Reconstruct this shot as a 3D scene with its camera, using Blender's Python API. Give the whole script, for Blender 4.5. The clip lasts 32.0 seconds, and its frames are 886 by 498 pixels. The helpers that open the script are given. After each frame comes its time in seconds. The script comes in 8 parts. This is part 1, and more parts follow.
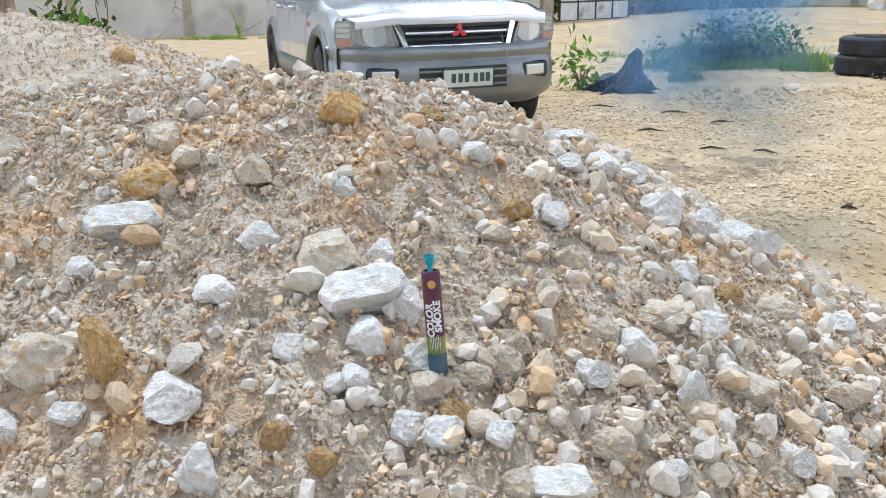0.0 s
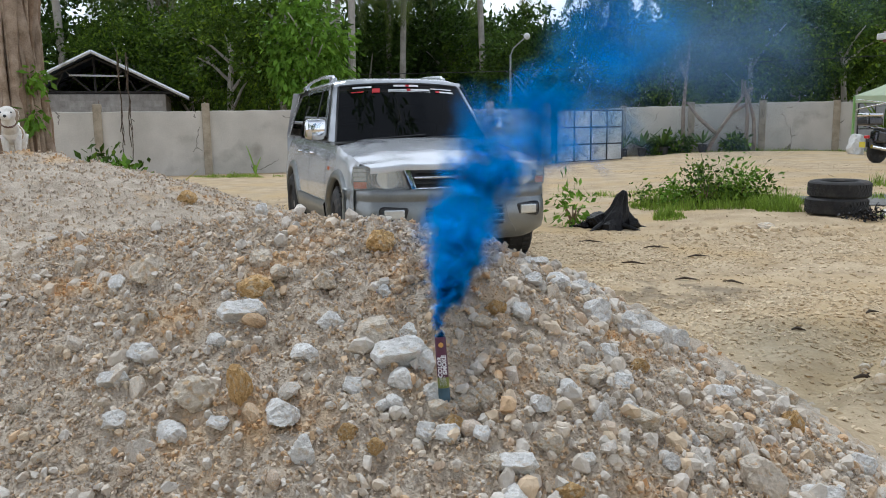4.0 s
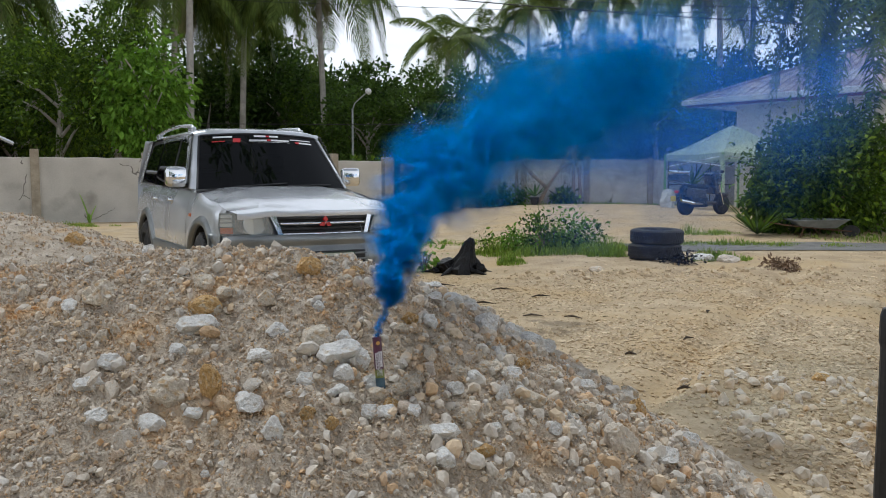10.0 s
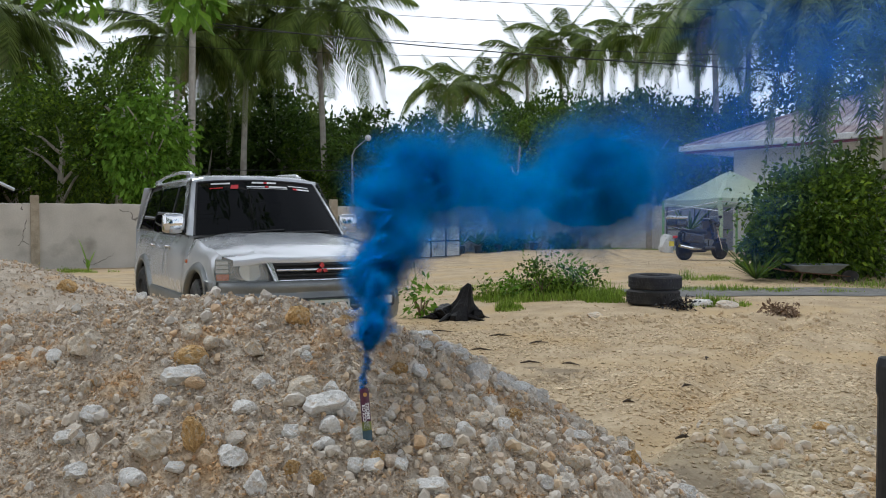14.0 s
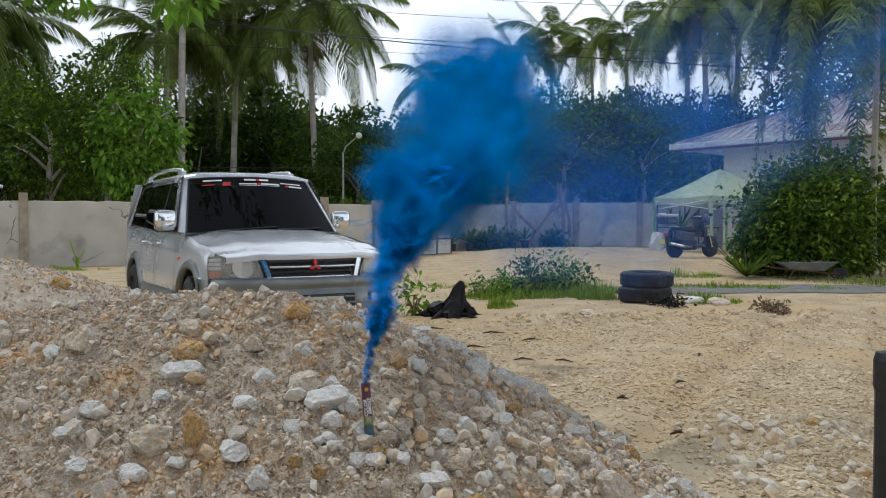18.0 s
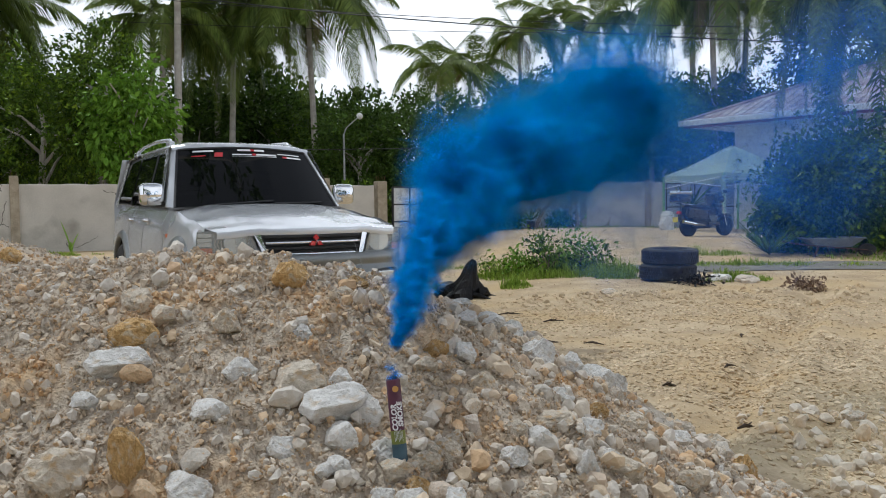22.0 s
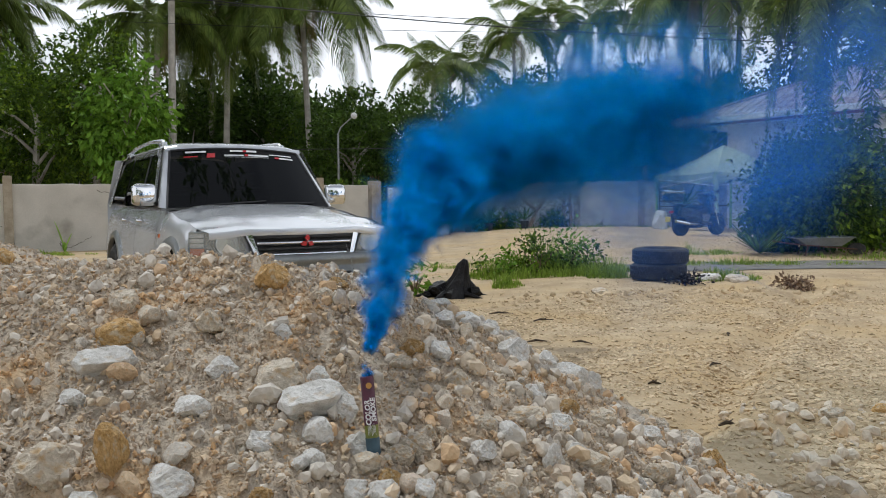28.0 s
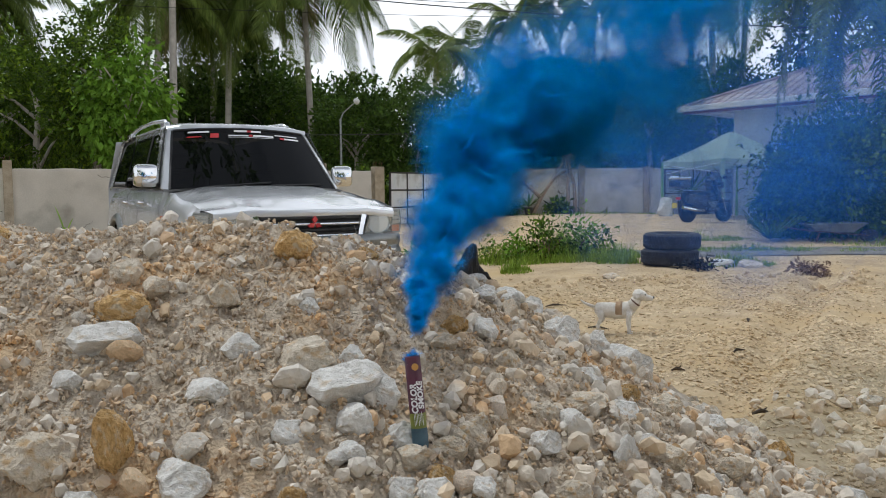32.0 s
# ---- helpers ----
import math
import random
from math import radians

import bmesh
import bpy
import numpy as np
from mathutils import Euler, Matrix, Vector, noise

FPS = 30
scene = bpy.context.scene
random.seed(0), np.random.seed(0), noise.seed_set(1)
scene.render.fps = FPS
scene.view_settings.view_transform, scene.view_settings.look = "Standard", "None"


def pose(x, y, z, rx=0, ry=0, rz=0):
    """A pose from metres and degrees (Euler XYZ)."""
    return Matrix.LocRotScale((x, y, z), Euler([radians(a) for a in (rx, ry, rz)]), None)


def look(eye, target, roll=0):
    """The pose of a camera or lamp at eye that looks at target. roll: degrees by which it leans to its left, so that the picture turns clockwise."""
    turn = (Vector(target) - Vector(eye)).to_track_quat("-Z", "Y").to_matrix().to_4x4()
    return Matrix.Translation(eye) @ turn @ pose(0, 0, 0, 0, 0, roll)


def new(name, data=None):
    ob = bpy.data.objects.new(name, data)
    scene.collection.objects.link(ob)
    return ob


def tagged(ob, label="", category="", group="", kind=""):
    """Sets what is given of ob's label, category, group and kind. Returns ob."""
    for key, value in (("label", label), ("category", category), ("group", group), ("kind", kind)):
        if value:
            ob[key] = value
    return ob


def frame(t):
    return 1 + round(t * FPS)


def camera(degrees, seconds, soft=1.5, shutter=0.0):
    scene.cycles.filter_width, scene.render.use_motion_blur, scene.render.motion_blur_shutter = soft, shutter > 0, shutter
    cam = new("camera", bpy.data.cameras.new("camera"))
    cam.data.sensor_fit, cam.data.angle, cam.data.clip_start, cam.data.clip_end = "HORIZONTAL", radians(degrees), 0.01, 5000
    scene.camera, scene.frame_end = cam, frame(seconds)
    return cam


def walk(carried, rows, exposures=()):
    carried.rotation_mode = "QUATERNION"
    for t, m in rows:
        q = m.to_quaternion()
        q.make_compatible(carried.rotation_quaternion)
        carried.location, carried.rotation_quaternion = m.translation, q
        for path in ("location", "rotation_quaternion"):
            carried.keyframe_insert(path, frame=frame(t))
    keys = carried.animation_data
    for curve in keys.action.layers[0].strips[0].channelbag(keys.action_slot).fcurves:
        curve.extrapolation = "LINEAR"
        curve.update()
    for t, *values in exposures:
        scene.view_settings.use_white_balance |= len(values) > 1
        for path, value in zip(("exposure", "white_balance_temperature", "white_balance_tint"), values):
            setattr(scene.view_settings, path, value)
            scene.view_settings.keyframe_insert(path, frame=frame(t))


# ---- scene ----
cam = camera(57.8, 32.0, soft=1.0)
scene.cycles.transparent_max_bounces = 96      # many thin layers of smoke and leaf
# seconds, eye, point looked at, lean
PATH = [
    (0, (0.304, -0.866, 1.191), (-0.183, 0.972, 0.571), -1.20),
    (0.5, (0.374, -0.999, 1.211), (-0.131, 0.854, 0.651), -0.70),
    (1, (0.527, -1.155, 1.235), (0.004, 0.723, 0.788), -1.43),
    (1.5, (0.602, -1.261, 1.265), (0.074, 0.624, 0.855), -1.69),
    (2, (0.603, -1.320, 1.285), (0.048, 0.559, 0.884), -1.87),
    (2.5, (0.562, -1.368, 1.278), (0.002, 0.510, 0.877), -1.93),
    (3, (0.507, -1.419, 1.282), (-0.047, 0.461, 0.884), -1.97),
    (3.5, (0.485, -1.460, 1.284), (-0.064, 0.428, 0.917), -1.53),
    (4, (0.471, -1.526, 1.285), (-0.036, 0.385, 0.987), -0.78),
    (4.5, (0.476, -1.624, 1.298), (0.016, 0.308, 1.062), -0.25),
    (6.5, (0.656, -1.924, 1.285), (0.211, 0.019, 1.113), -0.31),
    (7, (0.596, -1.946, 1.282), (0.158, -0.003, 1.110), -0.26),
    (7.5, (0.455, -1.979, 1.279), (0.130, -0.014, 1.105), -0.23),
    (8, (0.354, -2.002, 1.271), (0.164, -0.020, 1.092), -0.11),
    (8.5, (0.304, -2.011, 1.263), (0.163, -0.025, 1.081), -0.05),
    (9, (0.303, -2.021, 1.261), (0.179, -0.032, 1.083), -0.03),
    (9.5, (0.323, -2.020, 1.263), (0.208, -0.031, 1.087), -0.01),
    (10, (0.336, -2.007, 1.264), (0.222, -0.017, 1.091), 0.02),
    (10.5, (0.352, -1.990, 1.270), (0.236, -0.001, 1.101), 0.09),
    (11, (0.372, -1.979, 1.279), (0.250, 0.011, 1.121), 0.23),
    (11.5, (0.381, -1.972, 1.286), (0.259, 0.021, 1.163), 0.27),
    (12, (0.381, -1.984, 1.294), (0.264, 0.011, 1.214), 0.11),
    (12.5, (0.380, -1.987, 1.294), (0.265, 0.008, 1.230), 0.04),
    (13, (0.379, -1.986, 1.290), (0.266, 0.010, 1.233), 0.03),
    (13.5, (0.374, -1.989, 1.284), (0.261, 0.007, 1.227), 0.01),
    (14, (0.365, -1.987, 1.274), (0.251, 0.008, 1.213), -0.04),
    (14.5, (0.358, -1.988, 1.266), (0.245, 0.008, 1.204), -0.04),
    (16.5, (0.300, -2.002, 1.263), (0.205, -0.005, 1.197), -0.03),
    (17, (0.299, -2.004, 1.262), (0.207, -0.007, 1.195), -0.04),
    (17.5, (0.314, -2.001, 1.265), (0.224, -0.004, 1.199), -0.01),
    (18, (0.336, -1.986, 1.265), (0.246, 0.011, 1.199), -0.03),
    (18.5, (0.352, -1.979, 1.259), (0.258, 0.018, 1.191), -0.07),
    (19, (0.360, -1.974, 1.258), (0.266, 0.023, 1.190), -0.07),
    (19.5, (0.357, -1.946, 1.253), (0.266, 0.051, 1.181), -0.03),
    (20, (0.338, -1.813, 1.221), (0.246, 0.183, 1.143), -0.11),
    (20.5, (0.343, -1.584, 1.172), (0.239, 0.412, 1.091), -0.34),
    (21, (0.318, -1.449, 1.172), (0.207, 0.546, 1.077), -0.61),
    (21.5, (0.259, -1.338, 1.154), (0.159, 0.657, 1.053), -0.63),
    (22, (0.193, -1.272, 1.139), (0.099, 0.723, 1.035), -0.62),
    (22.5, (0.140, -1.245, 1.126), (0.046, 0.750, 1.019), -0.63),
    (23, (0.116, -1.248, 1.126), (0.018, 0.747, 1.020), -0.65),
    (23.5, (0.111, -1.263, 1.129), (0.015, 0.732, 1.022), -0.65),
    (24, (0.117, -1.280, 1.132), (0.022, 0.715, 1.025), -0.63),
    (24.5, (0.128, -1.291, 1.133), (0.036, 0.704, 1.025), -0.62),
    (25, (0.139, -1.298, 1.135), (0.050, 0.697, 1.026), -0.64),
    (25.5, (0.156, -1.299, 1.137), (0.071, 0.696, 1.027), -0.62),
    (27.5, (0.227, -1.336, 1.152), (0.144, 0.660, 1.046), -0.67),
    (28, (0.238, -1.337, 1.149), (0.156, 0.659, 1.043), -0.65),
    (28.5, (0.239, -1.337, 1.147), (0.159, 0.659, 1.039), -0.68),
    (29, (0.227, -1.330, 1.144), (0.148, 0.665, 1.034), -0.65),
    (29.5, (0.208, -1.321, 1.146), (0.131, 0.675, 1.036), -0.62),
    (30, (0.181, -1.301, 1.141), (0.106, 0.695, 1.029), -0.57),
    (30.5, (0.151, -1.286, 1.139), (0.078, 0.710, 1.025), -0.54),
    (31, (0.131, -1.268, 1.131), (0.056, 0.727, 1.013), -0.55),
    (31.5, (0.124, -1.232, 1.122), (0.048, 0.763, 1.000), -0.55),
    (32, (0.143, -1.133, 1.094), (0.058, 0.860, 0.958), -0.54),
]
EXPOSURES = [(0.0, -0.40, 5680, 10), (1.0, -0.56, 5680, 10), (2.0, -0.72, 5730, 10), (3.5, -0.86, 5780, 10), (4.5, -1.06, 5880, 10), (7.0, -1.18, 5980, 10), (12.0, -1.26, 6030, 10), (20.0, -1.22, 5980, 10), (23.0, -1.16, 6130, 10), (32.0, -1.16, 6230, 10)]
walk(cam, [(t, look(eye, target, roll)) for t, eye, target, roll in PATH], EXPOSURES)

# ---------------------------------------------------------------- light
SUN_ELEV, SUN_AZ = 64.0, -38.0   # azimuth counted from +y towards +x
world = bpy.data.worlds.new("sky")
scene.world = world
world.use_nodes = True
wn = world.node_tree.nodes
wl = world.node_tree.links
bg = wn["Background"]
sky = wn.new("ShaderNodeTexSky")
sky.sky_type = "NISHITA"
sky.sun_disc = False
sky.sun_elevation = radians(SUN_ELEV)
sky.sun_rotation = radians(SUN_AZ)
sky.air_density, sky.dust_density, sky.ozone_density = 1.0, 2.0, 1.0
# thin high cloud over the blue
tc = wn.new("ShaderNodeTexCoord")
mp = wn.new("ShaderNodeMapping")
mp.inputs["Scale"].default_value = (1.0, 1.0, 2.6)
cn = wn.new("ShaderNodeTexNoise")
cn.inputs["Scale"].default_value = 2.2
cn.inputs["Detail"].default_value = 7.0
cn.inputs["Roughness"].default_value = 0.55
cr = wn.new("ShaderNodeValToRGB")
cr.color_ramp.elements[0].position, cr.color_ramp.elements[1].position = 0.26, 0.50
cm = wn.new("ShaderNodeMixRGB")
cm.inputs["Color2"].default_value = (27.0, 27.6, 28.6, 1)
# the cloud sheet thins out overhead
sp = wn.new("ShaderNodeSeparateXYZ")
thin = wn.new("ShaderNodeMapRange")
thin.inputs["From Min"].default_value, thin.inputs["From Max"].default_value = 0.40, 0.85
thin.inputs["To Min"].default_value, thin.inputs["To Max"].default_value = 1.0, 0.25
wl.new(tc.outputs["Generated"], sp.inputs["Vector"])
wl.new(sp.outputs["Z"], thin.inputs["Value"])
cover_mul = wn.new("ShaderNodeMath")
cover_mul.operation = "MULTIPLY"
wl.new(thin.outputs["Result"], cover_mul.inputs[1])
wl.new(tc.outputs["Generated"], mp.inputs["Vector"])
wl.new(mp.outputs["Vector"], cn.inputs["Vector"])
wl.new(cn.outputs["Fac"], cr.inputs["Fac"])
wl.new(cr.outputs["Color"], cover_mul.inputs[0])
wl.new(cover_mul.outputs[0], cm.inputs["Fac"])
wl.new(sky.outputs["Color"], cm.inputs["Color1"])
wl.new(cm.outputs["Color"], bg.inputs["Color"])
bg.inputs["Strength"].default_value = 0.10

sun_data = bpy.data.lights.new("sun", "SUN")
sun_data.energy, sun_data.angle, sun_data.color = 3.6, radians(0.6), (0.98, 1.0, 0.96)
sun = new("sun", sun_data)
_se, _sa = radians(SUN_ELEV), radians(SUN_AZ)
SUN_DIR = Vector((math.sin(_sa) * math.cos(_se), math.cos(_sa) * math.cos(_se), math.sin(_se)))
sun.matrix_basis = look(SUN_DIR * 60, (0, 0, 0))

# ---------------------------------------------------------------- materials


def mat(name, a, b, scale=6.0, rough=0.7, metal=0.0, bump=0.2, fine=60.0, spread=0.0, dirt=None, dirt_scale=1.2, dirt_at=0.62, coat=0.0, trans=0.0, hue=None, spec=0.5):
    """Two-tone procedural surface: coarse and fine noise mix a and b, per-object value spread, optional dirt patches."""
    m = bpy.data.materials.new(name)
    m.use_nodes = True
    n, l = m.node_tree.nodes, m.node_tree.links
    p = n["Principled BSDF"]
    geo = n.new("ShaderNodeTexCoord")
    c1 = n.new("ShaderNodeTexNoise")
    c1.inputs["Scale"].default_value, c1.inputs["Detail"].default_value = scale, 6.0
    c2 = n.new("ShaderNodeTexNoise")
    c2.inputs["Scale"].default_value, c2.inputs["Detail"].default_value = fine, 3.0
    for c in (c1, c2):
        l.new(geo.outputs["Object"], c.inputs["Vector"])
    add = n.new("ShaderNodeMath")
    add.operation = "MULTIPLY_ADD"
    add.inputs[1].default_value = 0.45
    l.new(c2.outputs["Fac"], add.inputs[0])
    l.new(c1.outputs["Fac"], add.inputs[2])
    r = n.new("ShaderNodeValToRGB")
    r.color_ramp.elements[0].position, r.color_ramp.elements[1].position = 0.5, 0.95
    r.color_ramp.elements[0].color, r.color_ramp.elements[1].color = (*a, 1), (*b, 1)
    l.new(add.outputs[0], r.inputs["Fac"])
    out = r.outputs["Color"]
    if dirt:
        d = n.new("ShaderNodeTexNoise")
        d.inputs["Scale"].default_value, d.inputs["Detail"].default_value = dirt_scale, 8.0
        l.new(geo.outputs["Object"], d.inputs["Vector"])
        dr = n.new("ShaderNodeValToRGB")
        dr.color_ramp.elements[0].position, dr.color_ramp.elements[1].position = dirt_at - 0.08, dirt_at + 0.08
        l.new(d.outputs["Fac"], dr.inputs["Fac"])
        mx = n.new("ShaderNodeMixRGB")
        mx.inputs["Color2"].default_value = (*dirt, 1)
        l.new(dr.outputs["Color"], mx.inputs["Fac"])
        l.new(out, mx.inputs["Color1"])
        out = mx.outputs["Color"]
    if spread or hue:
        oi = n.new("ShaderNodeObjectInfo")
        gi = n.new("ShaderNodeNewGeometry")
        s = n.new("ShaderNodeMath")
        s.operation = "ADD"
        l.new(oi.outputs["Random"], s.inputs[0])
        l.new(gi.outputs["Random Per Island"], s.inputs[1])
        f = n.new("ShaderNodeMath")
        f.operation = "FRACT"
        l.new(s.outputs[0], f.inputs[0])
        if hue:
            hr = n.new("ShaderNodeValToRGB")
            els = hr.color_ramp.elements
            els[0].position, els[0].color = hue[0][0], (*hue[0][1], 1)
            els[1].position, els[1].color = hue[-1][0], (*hue[-1][1], 1)
            for pos, col in hue[1:-1]:
                els.new(pos).color = (*col, 1)
            l.new(f.outputs[0], hr.inputs["Fac"])
            hm = n.new("ShaderNodeMixRGB")
            hm.blend_type = "MULTIPLY"
            hm.inputs["Fac"].default_value = 1.0
            l.new(out, hm.inputs["Color1"])
            l.new(hr.outputs["Color"], hm.inputs["Color2"])
            out = hm.outputs["Color"]
        if spread:
            mr = n.new("ShaderNodeMapRange")
            mr.inputs["To Min"].default_value, mr.inputs["To Max"].default_value = 1 - spread, 1 + spread
            l.new(f.outputs[0], mr.inputs["Value"])
            hs = n.new("ShaderNodeHueSaturation")
            l.new(mr.outputs["Result"], hs.inputs["Value"])
            l.new(out, hs.inputs["Color"])
            out = hs.outputs["Color"]
    l.new(out, p.inputs["Base Color"])
    p.inputs["Roughness"].default_value, p.inputs["Metallic"].default_value = rough, metal
    p.inputs["Specular IOR Level"].default_value = spec
    p.inputs["Coat Weight"].default_value = coat
    p.inputs["Coat Roughness"].default_value = 0.05
    if bump:
        bp = n.new("ShaderNodeBump")
        bp.inputs["Strength"].default_value, bp.inputs["Distance"].default_value = bump, 0.02
        l.new(add.outputs[0], bp.inputs["Height"])
        l.new(bp.outputs["Normal"], p.inputs["Normal"])
    if trans:
        tl = n.new("ShaderNodeBsdfTranslucent")
        l.new(out, tl.inputs["Color"])
        mxs = n.new("ShaderNodeMixShader")
        mxs.inputs["Fac"].default_value = trans
        l.new(p.outputs[0], mxs.inputs[1])
        l.new(tl.outputs[0], mxs.inputs[2])
        l.new(mxs.outputs[0], n["Material Output"].inputs["Surface"])
    return m


def glass(name, colour, rough=0.02, alpha=0.5, shine=0.6):
    """Tinted pane: mirror-like skin over a see-through body."""
    m = bpy.data.materials.new(name)
    m.use_nodes = True
    n, l = m.node_tree.nodes, m.node_tree.links
    p = n["Principled BSDF"]
    p.inputs["Base Color"].default_value = (*colour, 1)
    p.inputs["Roughness"].default_value = rough
    p.inputs["Alpha"].default_value = alpha
    p.inputs["Specular IOR Level"].default_value = shine
    return m


GRAVEL_HUES = [(0.0, (1.0, 0.97, 0.92)), (0.40, (0.98, 0.93, 0.86)), (0.66, (0.96, 0.88, 0.77)), (0.84, (0.97, 0.81, 0.61)), (0.94, (0.88, 0.62, 0.38)), (1.0, (0.93, 0.91, 0.88))]
OCHRE = (0.64, 0.45, 0.26)
M_PILE = mat("crushed_limestone", (0.392, 0.314, 0.225), (0.644, 0.552, 0.438), 16, 0.95, bump=1.0, fine=170, dirt=OCHRE, dirt_scale=4.5, dirt_at=0.64)
M_GROUND = mat("compacted_coral", (0.350, 0.254, 0.146), (0.565, 0.440, 0.277), 2.3, 0.95, bump=1.0, fine=38, dirt=(0.50, 0.36, 0.19), dirt_scale=0.8, dirt_at=0.56)
M_STONE = mat("limestone", (0.552, 0.515, 0.460), (0.773, 0.736, 0.681), 14, 0.9, bump=0.5, fine=80, hue=GRAVEL_HUES, spread=0.08, dirt=OCHRE, dirt_scale=9, dirt_at=0.66)
M_GRIT = mat("limestone_crumb", (0.449, 0.372, 0.287), (0.657, 0.576, 0.472), 16, 0.95, bump=0.3, fine=200, hue=[(0.0, (1.0, 1.0, 1.0)), (0.6, (0.95, 0.90, 0.84)), (0.88, (1.0, 0.82, 0.60)), (1.0, (0.86, 0.80, 0.74))], spread=0.10, dirt=OCHRE, dirt_scale=4.5, dirt_at=0.64)
M_PEBBLE = mat("limestone_gravel", (0.538, 0.472, 0.381), (0.760, 0.686, 0.580), 20, 0.92, bump=0.4, fine=150, hue=GRAVEL_HUES, spread=0.10, dirt=OCHRE, dirt_scale=4.5, dirt_at=0.62)
M_ORANGE = mat("ochre_stone", (0.58, 0.33, 0.11), (0.88, 0.59, 0.27), 9, 0.95, bump=1.0, fine=34, spread=0.10, dirt=(0.80, 0.66, 0.47), dirt_scale=6, dirt_at=0.62)
M_YARDSTONE = mat("warm_flat_stone", (0.464, 0.349, 0.209), (0.717, 0.578, 0.383), 3.0, 0.95, bump=0.4, fine=120, spread=0.16, dirt=(0.55, 0.41, 0.24), dirt_scale=0.8, dirt_at=0.56)
M_TAN = mat("tan_stone", (0.57, 0.48, 0.36), (0.83, 0.74, 0.61), 8, 0.95, bump=0.7, fine=45, spread=0.08, dirt=(0.68, 0.48, 0.27), dirt_scale=5.0, dirt_at=0.60)
M_WHITE = mat("white_limestone", (0.66, 0.63, 0.57), (0.90, 0.875, 0.83), 8, 0.9, bump=0.65, fine=45, spread=0.06, dirt=(0.70, 0.58, 0.43), dirt_scale=5.0, dirt_at=0.64)
M_POST = mat("mossy_concrete", (0.26, 0.22, 0.16), (0.44, 0.38, 0.29), 5, 0.95, bump=0.4, fine=40)
M_BLOCK = mat("raw_block", (0.24, 0.22, 0.20), (0.38, 0.36, 0.33), 4, 0.95, bump=0.5, fine=50, spread=0.12)
M_BARK = mat("palm_bark", (0.32, 0.29, 0.25), (0.54, 0.50, 0.44), 3, 0.95, bump=0.8, fine=30)
M_FIGBARK = mat("fig_bark", (0.16, 0.10, 0.06), (0.34, 0.24, 0.16), 6, 0.95, bump=0.9, fine=40)
M_LEAF = mat("broadleaf", (0.034, 0.078, 0.010), (0.125, 0.205, 0.026), 2.5, 0.45, bump=0.0, fine=30, spread=0.6, trans=0.25, hue=[(0, (1, 1, 1)), (0.7, (1.0, 1.0, 0.8)), (1.0, (1.5, 1.25, 0.7))], spec=0.15)
M_LEAF_DARK = mat("dark_broadleaf", (0.035, 0.078, 0.014), (0.11, 0.18, 0.03), 2.5, 0.4, bump=0.0, fine=30, spread=0.5, trans=0.25, spec=0.15)
M_LEAF_BRIGHT = mat("bright_broadleaf", (0.09, 0.20, 0.02), (0.22, 0.38, 0.045), 2.5, 0.45, bump=0.0, fine=30, spread=0.35, trans=0.35, spec=0.15)
M_FROND = mat("palm_frond", (0.075, 0.12, 0.022), (0.21, 0.27, 0.06), 2, 0.4, bump=0.0, fine=20, spread=0.4, trans=0.3, spec=0.15)
M_FROND_DRY = mat("dry_frond", (0.16, 0.11, 0.05), (0.30, 0.22, 0.11), 2, 0.7, bump=0.0, fine=20, spread=0.3)
M_GRASS = mat("grass", (0.15, 0.24, 0.025), (0.31, 0.42, 0.07), 3, 0.6, bump=0.0, fine=20, spread=0.4, trans=0.35, spec=0.15)


# ---------------------------------------------------------------- mesh helpers


def link(name, mesh, material=None, parent=None, label=""):
    ob = new(name, mesh)
    if material and not mesh.materials:
        mesh.materials.append(material)
    if parent:
        ob.parent = parent
    if label:
        ob["label"] = label
    return ob


def part(name, bm, material, parent=None, label="", smooth=False):
    """Links a bmesh as one mesh object under a thing or a part."""
    me = bpy.data.meshes.new(name)
    bmesh.ops.recalc_face_normals(bm, faces=bm.faces)
    bm.to_mesh(me)
    bm.free()
    if smooth:
        me.shade_smooth()
    return link(name, me, material, parent, label)


def thing(name, label, category, at=None, group="", kind=""):
    ob = new(name)
    if at is not None:
        ob.matrix_basis = at
    return tagged(ob, label, category, group, kind)


def box(bm, x0, y0, z0, x1, y1, z1, bevel=0.0, m=None):
    r = bmesh.ops.create_cube(bm, size=1.0)
    vs = r["verts"]
    for v in vs:
        v.co = Vector(((x0 + x1) / 2 + v.co.x * (x1 - x0), (y0 + y1) / 2 + v.co.y * (y1 - y0), (z0 + z1) / 2 + v.co.z * (z1 - z0)))
    if bevel:
        es = list({e for v in vs for e in v.link_edges})
        q = bmesh.ops.bevel(bm, geom=es, offset=bevel, segments=2, affect="EDGES", profile=0.5)
        vs = list(set(q["verts"]) | {v for v in vs if v.is_valid})
    if m is not None:
        for v in vs:
            v.co = m @ v.co
    return vs


